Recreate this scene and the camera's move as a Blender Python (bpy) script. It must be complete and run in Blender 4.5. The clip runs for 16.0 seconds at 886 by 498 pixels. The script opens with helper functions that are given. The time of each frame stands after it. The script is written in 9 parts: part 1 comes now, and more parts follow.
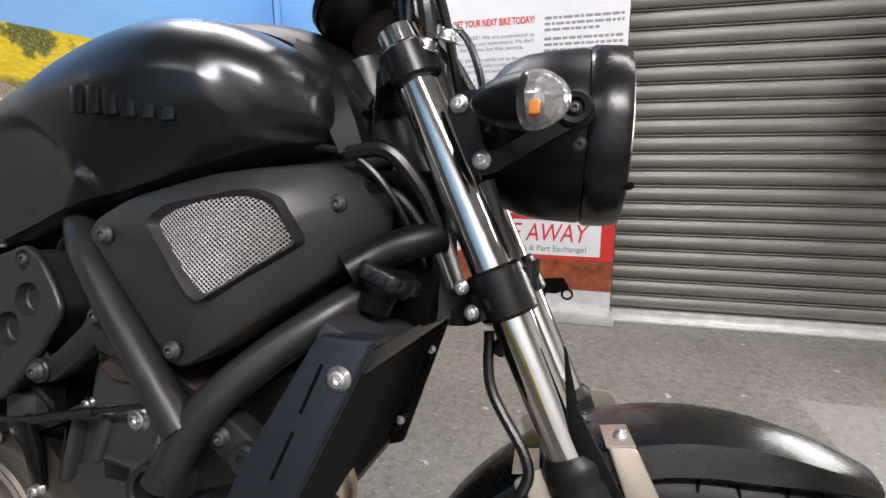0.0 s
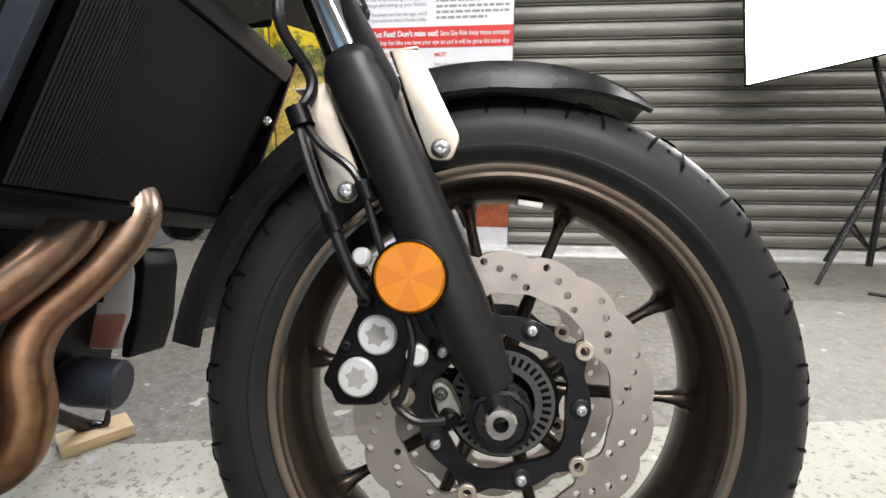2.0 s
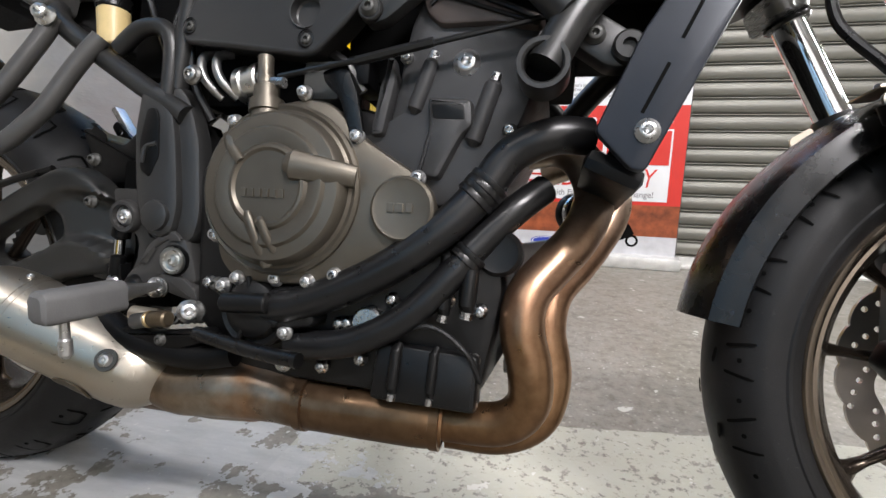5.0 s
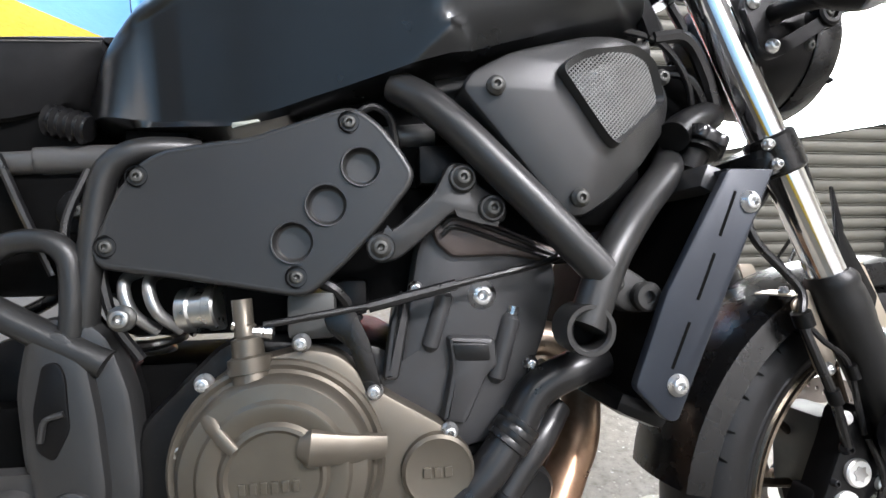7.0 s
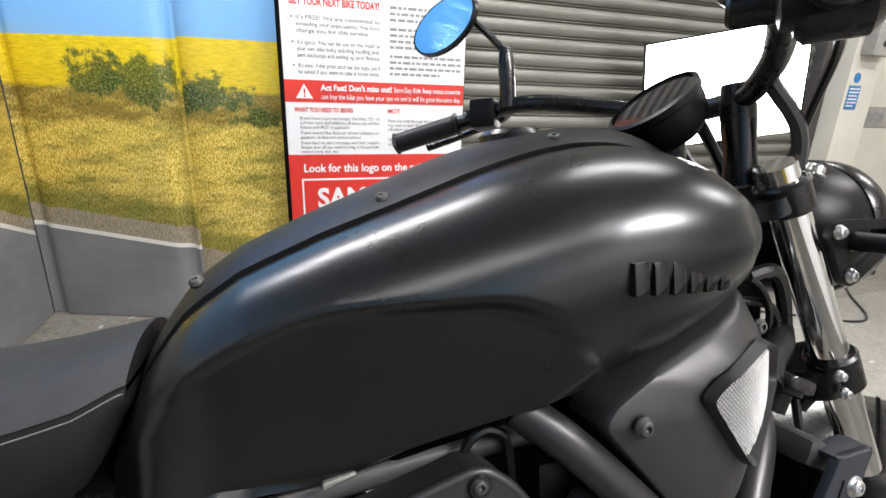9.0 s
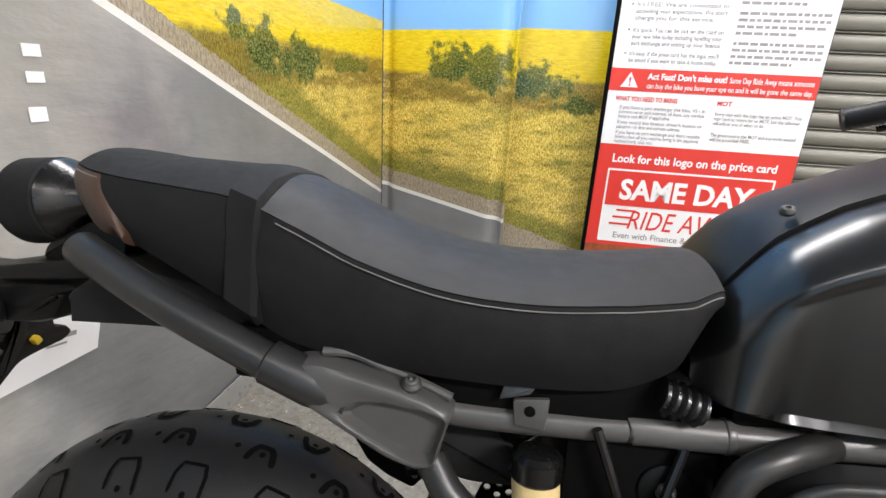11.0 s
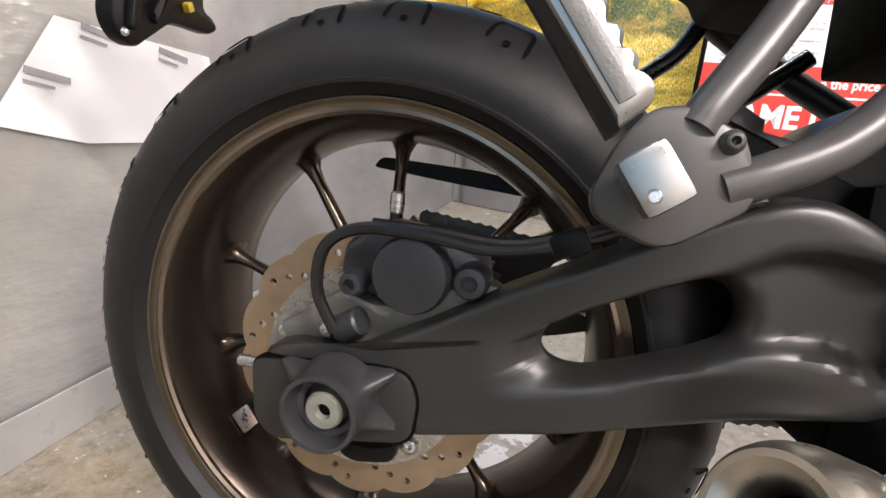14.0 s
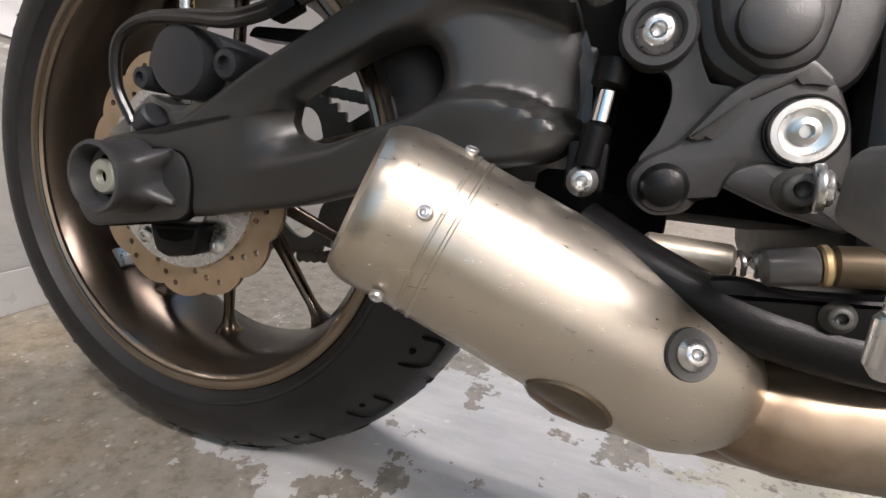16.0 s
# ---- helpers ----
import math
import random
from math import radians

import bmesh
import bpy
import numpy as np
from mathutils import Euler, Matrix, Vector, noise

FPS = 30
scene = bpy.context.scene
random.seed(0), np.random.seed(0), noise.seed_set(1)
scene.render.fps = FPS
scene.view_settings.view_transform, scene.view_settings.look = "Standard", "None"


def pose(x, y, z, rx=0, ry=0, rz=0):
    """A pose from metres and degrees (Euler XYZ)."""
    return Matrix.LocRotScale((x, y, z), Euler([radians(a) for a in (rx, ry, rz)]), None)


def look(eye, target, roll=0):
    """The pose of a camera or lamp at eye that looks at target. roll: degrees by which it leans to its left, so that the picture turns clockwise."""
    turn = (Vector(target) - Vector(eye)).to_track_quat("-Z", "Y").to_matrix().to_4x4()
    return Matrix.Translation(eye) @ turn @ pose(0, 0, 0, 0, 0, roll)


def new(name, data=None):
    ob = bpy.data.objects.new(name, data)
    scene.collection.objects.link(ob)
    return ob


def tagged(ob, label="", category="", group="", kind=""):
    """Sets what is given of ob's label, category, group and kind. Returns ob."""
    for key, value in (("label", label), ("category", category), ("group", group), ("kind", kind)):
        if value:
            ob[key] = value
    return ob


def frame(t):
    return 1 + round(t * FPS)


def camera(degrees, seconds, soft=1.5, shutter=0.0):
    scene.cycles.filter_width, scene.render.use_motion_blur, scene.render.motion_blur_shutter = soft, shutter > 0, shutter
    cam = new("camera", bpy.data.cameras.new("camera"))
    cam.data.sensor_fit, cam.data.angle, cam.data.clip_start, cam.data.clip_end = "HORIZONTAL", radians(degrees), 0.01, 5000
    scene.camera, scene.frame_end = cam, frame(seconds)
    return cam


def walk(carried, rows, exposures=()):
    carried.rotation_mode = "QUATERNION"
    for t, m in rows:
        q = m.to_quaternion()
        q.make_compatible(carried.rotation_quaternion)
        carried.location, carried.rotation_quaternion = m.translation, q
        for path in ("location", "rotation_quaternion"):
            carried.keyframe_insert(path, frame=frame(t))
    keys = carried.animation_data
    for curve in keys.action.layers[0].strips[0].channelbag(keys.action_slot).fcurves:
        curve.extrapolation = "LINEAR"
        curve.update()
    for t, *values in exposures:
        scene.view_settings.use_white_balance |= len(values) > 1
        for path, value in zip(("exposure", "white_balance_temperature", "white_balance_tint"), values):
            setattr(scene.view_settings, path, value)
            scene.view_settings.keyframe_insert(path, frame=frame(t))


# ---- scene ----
cam = camera(84.5, 16.0)
EXPOSURES = [(0.0, -0.32, 6450, 11), (1.0, 0.0, 6450, 10), (2.0, -0.02, 6400, 8), (3.0, -0.15, 6400, 8), (3.5, -0.15, 6400, 9), (4.5, -0.05, 6400, 9), (7.0, 0.7, 6150, 9), (7.5, 0.55, 6450, 8), (8.0, 0.45, 6400, 7), (8.5, 0.24, 6450, 7), (9.5, 0.1, 6500, 8), (10.0, 0.18, 6550, 8), (12.5, 0.25, 6500, 9), (13.0, 0.28, 6750, 12), (14.0, 0.65, 6850, 14), (14.5, 0.55, 6850, 14), (15.0, 0.5, 6850, 14), (15.5, 0.4, 6800, 14), (16.0, 0.45, 6750, 13)]
PATH = [
    (0, (1.257, -0.435, 0.888), (0.783, 1.454, 0.433), -0.7),
    (0.5, (1.28, -0.427, 0.789), (0.926, 1.492, 0.349), -0.7),
    (1, (1.323, -0.42, 0.721), (1.035, 1.511, 0.286), -0.2),
    (1.5, (1.372, -0.434, 0.625), (1.144, 1.507, 0.2), 0.1),
    (2, (1.391, -0.473, 0.534), (1.212, 1.476, 0.125), 0.1),
    (2.5, (1.384, -0.525, 0.458), (1.232, 1.43, 0.061), 0.3),
    (3, (1.333, -0.572, 0.435), (1.196, 1.383, 0.039), 0.4),
    (3.5, (1.231, -0.599, 0.455), (1.049, 1.353, 0.059), 0.8),
    (4, (1.124, -0.602, 0.466), (0.79, 1.331, 0.076), 1.0),
    (4.5, (1.033, -0.596, 0.488), (0.593, 1.315, 0.092), 0.9),
    (4.7, (0.994, -0.594, 0.498), (0.53, 1.314, 0.117), 1.1),
    (6.8, (0.748, -0.53, 0.692), (0.912, 1.431, 0.332), 0.9),
    (7, (0.729, -0.523, 0.736), (1.04, 1.419, 0.375), 0.7),
    (7.5, (0.686, -0.491, 0.861), (1.218, 1.386, 0.421), 0.6),
    (8, (0.659, -0.414, 0.967), (1.253, 1.403, 0.379), 1.1),
    (8.5, (0.642, -0.354, 1.022), (1.297, 1.433, 0.407), 1.4),
    (9, (0.583, -0.325, 1.046), (1.249, 1.458, 0.432), 1.9),
    (9.5, (0.524, -0.341, 1.014), (1.0, 1.5, 0.394), 2.3),
    (10, (0.448, -0.344, 1.007), (0.634, 1.543, 0.371), 2.7),
    (10.2, (0.423, -0.345, 1.001), (0.51, 1.547, 0.361), 2.8),
    (12.3, (0.165, -0.346, 0.916), (-0.329, 1.475, 0.253), 3.1),
    (12.5, (0.154, -0.355, 0.889), (-0.327, 1.47, 0.226), 3.0),
    (13, (0.148, -0.381, 0.787), (-0.268, 1.467, 0.146), 4.1),
    (13.5, (0.156, -0.405, 0.663), (-0.229, 1.454, 0.033), 4.7),
    (14, (0.157, -0.409, 0.53), (-0.25, 1.463, -0.045), 4.1),
    (14.5, (0.172, -0.422, 0.42), (-0.236, 1.454, -0.14), 3.9),
    (15, (0.224, -0.439, 0.365), (-0.199, 1.439, -0.177), 3.3),
    (15.5, (0.306, -0.438, 0.367), (-0.152, 1.43, -0.182), 3.4),
    (16, (0.416, -0.415, 0.386), (-0.215, 1.398, -0.178), 3.6),
]
walk(cam, [(t, look(eye, target, roll)) for t, eye, target, roll in PATH], EXPOSURES)

BATTEN_WATTS = 46.0
# ---- world and light ----
world = bpy.data.worlds.new("world")
scene.world = world
world.use_nodes = True
_bg = world.node_tree.nodes["Background"]
_bg.inputs[0].default_value = (0.9, 0.95, 1.0, 1)
_bg.inputs[1].default_value = 0.05


def area_lamp(name, place, target, wide, high, watts, colour):
    data = bpy.data.lights.new(name, "AREA")
    data.shape, data.size, data.size_y, data.energy, data.color = "RECTANGLE", wide, high, watts, colour
    ob = new(name, data)
    ob.matrix_world = look(place, target)
    return ob


# ---- materials ----
def nodes_of(name):
    m = bpy.data.materials.new(name)
    m.use_nodes = True
    nt = m.node_tree
    return m, nt, nt.nodes["Principled BSDF"]


def ramp(nt, fac, stops):
    r = nt.nodes.new("ShaderNodeValToRGB")
    el = r.color_ramp.elements
    while len(el) < len(stops):
        el.new(0.5)
    for e, (p, c) in zip(el, stops):
        e.position, e.color = p, (*c, 1) if len(c) == 3 else c
    nt.links.new(fac, r.inputs[0])
    return r.outputs[0]


def math_node(nt, op, a, b=None, c=None, clamp=False):
    n = nt.nodes.new("ShaderNodeMath")
    n.operation, n.use_clamp = op, clamp
    for i, v in enumerate((a, b, c)):
        if v is None:
            continue
        if isinstance(v, (int, float)):
            n.inputs[i].default_value = v
        else:
            nt.links.new(v, n.inputs[i])
    return n.outputs[0]


def mix_col(nt, fac, a, b):
    n = nt.nodes.new("ShaderNodeMix")
    n.data_type = "RGBA"
    for sock, v in ((n.inputs[0], fac), (n.inputs[6], a), (n.inputs[7], b)):
        if isinstance(v, (int, float)):
            sock.default_value = v
        elif isinstance(v, tuple):
            sock.default_value = (*v, 1)
        else:
            nt.links.new(v, sock)
    return n.outputs[2]


def noise_tex(nt, scale, detail=4, rough=0.55, coord="Object", stretch=(1, 1, 1)):
    tc = nt.nodes.new("ShaderNodeTexCoord")
    mp = nt.nodes.new("ShaderNodeMapping")
    mp.inputs["Scale"].default_value = stretch
    n = nt.nodes.new("ShaderNodeTexNoise")
    n.inputs["Scale"].default_value, n.inputs["Detail"].default_value, n.inputs["Roughness"].default_value = scale, detail, rough
    nt.links.new(tc.outputs[coord], mp.inputs[0])
    nt.links.new(mp.outputs[0], n.inputs["Vector"])
    return n.outputs[0]


def bump(nt, bsdf, height, strength, distance):
    b = nt.nodes.new("ShaderNodeBump")
    b.inputs["Strength"].default_value, b.inputs["Distance"].default_value = strength, distance
    nt.links.new(height, b.inputs["Height"])
    nt.links.new(b.outputs[0], bsdf.inputs["Normal"])


def surface(name, colour, rough=0.5, metal=0.0, vary=0.15, scale=18, grain=0.0, grain_scale=900, coat=0.0, dust=0.0, stretch=(1, 1, 1), rvary=0.12, spec=0.5):
    """A worn surface: broad tone variation, uneven gloss, fine grain and a little dust."""
    m, nt, b = nodes_of(name)
    n = noise_tex(nt, scale, 5, stretch=stretch)
    dark, light = tuple(c * (1 - vary) for c in colour), tuple(min(1, c * (1 + vary)) for c in colour)
    col = ramp(nt, n, [(0.3, dark), (0.7, light)])
    if dust:
        d = noise_tex(nt, 260, 2)
        col = mix_col(nt, ramp(nt, d, [(0.68, (0, 0, 0)), (0.8, (dust, dust, dust))]), col, (0.45, 0.43, 0.4))
    nt.links.new(col, b.inputs["Base Color"])
    n2 = noise_tex(nt, scale * 3.1, 4, stretch=stretch)
    r = nt.nodes.new("ShaderNodeMapRange")
    r.inputs[3].default_value, r.inputs[4].default_value = max(0.02, rough - rvary), min(1, rough + rvary)
    nt.links.new(n2, r.inputs[0])
    nt.links.new(r.outputs[0], b.inputs["Roughness"])
    b.inputs["Metallic"].default_value = metal
    b.inputs["Specular IOR Level"].default_value = spec
    b.inputs["Coat Weight"].default_value = coat
    b.inputs["Coat Roughness"].default_value = 0.25
    if grain:
        bump(nt, b, noise_tex(nt, grain_scale, 2), grain, 0.0006)
    return m


M = {}
M["yellow_plastic"] = surface("yellow_clip_plastic", (0.75, 0.52, 0.03), 0.4)
M["lens_white"] = surface("clear_signal_plastic", (0.62, 0.63, 0.64), 0.12, 0.45, 0.2, 120, rvary=0.05)
M["smoked_lens"] = surface("smoked_signal_plastic", (0.05, 0.05, 0.052), 0.14, 0.0, 0.2, 120, rvary=0.04)
M["foot_rubber"] = surface("grey_foot_rubber", (0.13, 0.13, 0.13), 0.55, 0, 0.12, 30, 0.3, 700)
M["bracket_grey"] = surface("bracket_paint", (0.05, 0.049, 0.048), 0.38, 0.15, 0.12, 14, 0.15, 1600, spec=0.5)
M["tank_grey"] = surface("smoky_aluminium", (0.07, 0.07, 0.072), 0.4, 0.5, 0.15, 14, 0.15, 1200)
M["gloss_plastic"] = surface("moulded_gloss_black", (0.012, 0.012, 0.013), 0.22, 0, 0.15, 20)
M["head_grey"] = surface("cylinder_head_paint", (0.05, 0.05, 0.051), 0.42, 0.2, 0.15, 14, 0.25, 1100, spec=0.4)
M["cam_brown"] = surface("cam_cover_paint", (0.09, 0.072, 0.064), 0.45, 0.4, 0.15, 14, 0.2, 1200)
M["cast_alu"] = surface("cast_aluminium", (0.42, 0.42, 0.41), 0.32, 0.95, 0.1, 40, 0.08, 500)
M["mesh_steel"] = surface("mesh_steel", (0.38, 0.38, 0.37), 0.5, 0.65, 0.1, 60)
M["dark_brown"] = surface("dark_brown_steel", (0.11, 0.085, 0.055), 0.4, 0.7, 0.2, 40)
# lighter copy of the rim bronze, so the lip's highlight is painted
M["rim_edge"] = surface("rim_lip_bronze", (0.2, 0.165, 0.13), 0.22, 0.95, 0.1, 20, rvary=0.05)
M["dull_zinc"] = surface("dull_zinc", (0.36, 0.37, 0.32), 0.5, 0.6, 0.12, 60)
M["bobbin"] = surface("grey_nylon", (0.035, 0.035, 0.037), 0.38, 0, 0.15, 30, 0.2, 900)
M["film_white"] = surface("pale_film", (0.3, 0.3, 0.29), 0.3, 0, 0.12, 9, 0.4, 30)
M["gloss_black"] = surface("gloss_black_glass", (0.01, 0.01, 0.011), 0.06, 0, 0.1, 10, rvary=0.02)
M["tank"] = surface("tank_paint", (0.06, 0.062, 0.064), 0.28, 0.9, 0.08, 6, 0.02, 2500, coat=0.0, rvary=0.02, spec=0.5)
M["panel"] = surface("tank_panel", (0.006, 0.006, 0.0063), 0.42, 0.0, 0.1, 8, 0.15, 1600, rvary=0.05, spec=0.2)
M["plastic"] = surface("black_plastic", (0.0045, 0.0045, 0.0048), 0.34, 0, 0.2, 14, 0.25, 1400, dust=0.03, spec=0.2)
M["satin"] = surface("satin_black", (0.0045, 0.0045, 0.0048), 0.27, 0.0, 0.15, 12, 0.05, 1800, spec=0.5)
M["grey_cover"] = surface("charcoal_cover", (0.026, 0.026, 0.0258), 0.38, 0.1, 0.12, 9, 0.2, 2200, rvary=0.06, spec=0.7)
M["frame"] = surface("frame_paint", (0.024, 0.024, 0.0235), 0.36, 0.15, 0.15, 12, 0.12, 1800, dust=0.02, spec=0.6)
M["engine"] = surface("engine_black", (0.008, 0.008, 0.0082), 0.34, 0.15, 0.25, 20, 0.3, 900, dust=0.04, spec=0.4)
M["bronze"] = surface("clutch_cover_paint", (0.155, 0.138, 0.112), 0.4, 0.75, 0.12, 14, 0.12, 1700, rvary=0.06)
M["rim"] = surface("rim_bronze", (0.06, 0.047, 0.036), 0.24, 0.8, 0.12, 14, 0.08, 1800, rvary=0.06)
M["rubber"] = surface("tyre_rubber", (0.012, 0.012, 0.0125), 0.48, 0, 0.25, 16, 0.3, 700, dust=0.05, spec=0.32)
M["hose"] = surface("rubber_hose", (0.009, 0.009, 0.0095), 0.31, 0, 0.2, 20, 0.1, 800, dust=0.03, spec=0.55)
M["disc"] = surface("disc_steel", (0.5, 0.46, 0.42), 0.34, 0.9, 0.1, 30, 0.12, 1200)
M["rdisc"] = surface("rear_disc_steel", (0.42, 0.32, 0.22), 0.36, 0.85, 0.14, 30, 0.12, 1200)
M["chrome"] = surface("chrome", (0.85, 0.85, 0.86), 0.07, 1.0, 0.03, 12, rvary=0.02)
M["steel"] = surface("zinc_steel", (0.6, 0.6, 0.6), 0.28, 1.0, 0.15, 60)
M["alu"] = surface("champagne_aluminium", (0.6, 0.53, 0.43), 0.36, 0.75, 0.06, 20, 0.08, 1800)
M["polished"] = surface("polished_aluminium", (0.76, 0.76, 0.74), 0.3, 1.0, 0.08, 30, 0.1, 900)
M["silver"] = surface("silver_bolt", (0.7, 0.7, 0.7), 0.3, 0.9, 0.1, 50)
M["guard"] = surface("guard_paint", (0.024, 0.029, 0.039), 0.4, 0.2, 0.12, 10, 0.15, 2000, spec=0.4)
M["carrier"] = surface("disc_carrier_black", (0.013, 0.013, 0.015), 0.36, 0.3, 0.15, 22, 0.1, 1500, spec=0.35)
M["seat"] = surface("seat_cloth", (0.011, 0.011, 0.0115), 0.72, 0, 0.2, 30, 0.7, 1500, spec=0.2)
M["seat_top"] = surface("seat_vinyl", (0.02, 0.0202, 0.0205), 0.56, 0, 0.12, 25, 0.4, 900, spec=0.22)
M["hanger"] = surface("hanger_paint", (0.095, 0.093, 0.09), 0.34, 0.25, 0.12, 12, 0.1, 1800, spec=0.4)
M["cap_alu"] = surface("bead_blasted_aluminium", (0.82, 0.82, 0.8), 0.42, 0.6, 0.04, 20, rvary=0.05)
M["hanger_cast"] = surface("dull_cast_alloy", (0.2, 0.195, 0.18), 0.42, 0.5, 0.15, 30, 0.4, 600)
M["caliper_grey"] = surface("caliper_slate_paint", (0.034, 0.036, 0.041), 0.38, 0.2, 0.12, 20, 0.2, 1200)
M["fork_lower"] = surface("fork_leg_paint", (0.011, 0.011, 0.0112), 0.42, 0.1, 0.12, 12, 0.12, 1800, spec=0.4)
M["swingarm"] = surface("swingarm_paint", (0.024, 0.0242, 0.0232), 0.36, 0.15, 0.14, 9, 0.15, 2000, rvary=0.06, spec=0.75)
M["seat_brown"] = surface("seat_leather_brown", (0.06, 0.032, 0.02), 0.5, 0, 0.2, 40, 0.4, 800)
M["thread"] = surface("stitch_thread", (0.14, 0.135, 0.125), 0.8)
M["brass"] = surface("gold_adjuster", (0.65, 0.5, 0.28), 0.35, 0.9)
M["fluid"] = surface("brake_fluid_plastic", (0.75, 0.58, 0.28), 0.35, 0, 0.12, 30)
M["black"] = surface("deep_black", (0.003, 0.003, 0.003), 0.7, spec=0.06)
M["grey_plastic"] = surface("grey_plastic", (0.32, 0.31, 0.29), 0.5)
M["wood"] = surface("pine_block", (0.62, 0.47, 0.28), 0.65, 0, 0.15, 30, 0.3, 300, stretch=(1, 12, 12))
M["redsalmon"] = surface("salmon_plastic", (0.5, 0.24, 0.19), 0.5)
M["spring"] = surface("spring_silver", (0.36, 0.36, 0.355), 0.32, 0.9)


def heat_pipe():
    m, nt, b = nodes_of("heat_tinted_header")
    tc = nt.nodes.new("ShaderNodeTexCoord")
    sx = nt.nodes.new("ShaderNodeSeparateXYZ")
    nt.links.new(tc.outputs["Object"], sx.inputs[0])
    w = math_node(nt, "ADD", sx.outputs[2], math_node(nt, "MULTIPLY", noise_tex(nt, 9, 3), 0.12))
    col = ramp(nt, w, [(0.2, (0.22, 0.12, 0.06)), (0.33, (0.32, 0.19, 0.1)), (0.43, (0.34, 0.2, 0.125)), (0.49, (0.38, 0.26, 0.18)), (0.57, (0.42, 0.34, 0.27))])
    along = math_node(nt, "ADD", sx.outputs[0], math_node(nt, "MULTIPLY", math_node(nt, "SUBTRACT", noise_tex(nt, 14, 4), 0.5), 0.16))
    pale = ramp(nt, along, [(0.46, (0.22, 0.15, 0.1)), (0.52, (0.32, 0.25, 0.18)), (0.57, (0.4, 0.34, 0.27)), (0.60, (0.4, 0.24, 0.14)), (0.64, (0.3, 0.25, 0.2)), (0.68, (0.2, 0.13, 0.08)), (0.8, (0.2, 0.12, 0.065))])
    col = mix_col(nt, math_node(nt, "LESS_THAN", sx.outputs[0], 0.832), col, pale)
    dirt = ramp(nt, noise_tex(nt, 60, 5), [(0.35, (0.55, 0.5, 0.45)), (0.6, (1, 1, 1))])
    mul = nt.nodes.new("ShaderNodeMix")
    mul.data_type, mul.blend_type = "RGBA", "MULTIPLY"
    mul.inputs[0].default_value = 0.55
    nt.links.new(col, mul.inputs[6])
    nt.links.new(dirt, mul.inputs[7])
    nt.links.new(mul.outputs[2], b.inputs["Base Color"])
    b.inputs["Metallic"].default_value = 0.9
    nt.links.new(ramp(nt, noise_tex(nt, 35, 4), [(0.3, (0.26, 0.26, 0.26)), (0.75, (0.42, 0.42, 0.42))]), b.inputs["Roughness"])
    return m


def brushed():
    m, nt, b = nodes_of("brushed_stainless")
    n = noise_tex(nt, 6, 4)
    fine = noise_tex(nt, 40, 3, stretch=(1.2, 12, 12))
    nt.links.new(mix_col(nt, n, (0.48, 0.435, 0.365), (0.62, 0.57, 0.49)), b.inputs["Base Color"])
    b.inputs["Metallic"].default_value = 0.95
    nt.links.new(ramp(nt, fine, [(0.3, (0.27, 0.27, 0.27)), (0.7, (0.4, 0.4, 0.4))]), b.inputs["Roughness"])
    bump(nt, b, fine, 0.08, 0.0005)
    return m


def glass(name, colour, rough=0.02, ior=1.45):
    m, nt, b = nodes_of(name)
    b.inputs["Base Color"].default_value = (*colour, 1)
    b.inputs["Transmission Weight"].default_value = 1.0
    b.inputs["Roughness"].default_value, b.inputs["IOR"].default_value = rough, ior
    return m


def reflector_mat():
    """Amber plastic moulded in eight fans of fine prisms."""
    m, nt, b = nodes_of("amber_reflector")
    tc = nt.nodes.new("ShaderNodeTexCoord")
    sx = nt.nodes.new("ShaderNodeSeparateXYZ")
    nt.links.new(tc.outputs["Object"], sx.inputs[0])
    dx, dz = math_node(nt, "SUBTRACT", sx.outputs[0], 1.331), math_node(nt, "SUBTRACT", sx.outputs[2], 0.4165)
    fan = math_node(nt, "MODULO", math_node(nt, "FLOOR", math_node(nt, "ADD", math_node(nt, "DIVIDE", math_node(nt, "ARCTAN2", dz, dx), math.pi / 4), 16.5)), 2.0)
    fine = math_node(nt, "SINE", math_node(nt, "MULTIPLY", math_node(nt, "ADD", dx, math_node(nt, "MULTIPLY", dz, math_node(nt, "SUBTRACT", math_node(nt, "MULTIPLY", fan, 2.0), 1.0))), 2600.0))
    col = mix_col(nt, fan, (0.62, 0.19, 0.002), (0.7, 0.235, 0.003))
    nt.links.new(col, b.inputs["Base Color"])
    b.inputs["Roughness"].default_value = 0.3
    b.inputs["Coat Weight"].default_value = 0.5
    b.inputs["Coat Roughness"].default_value = 0.05
    bump(nt, b, fine, 0.15, 0.0003)
    return m


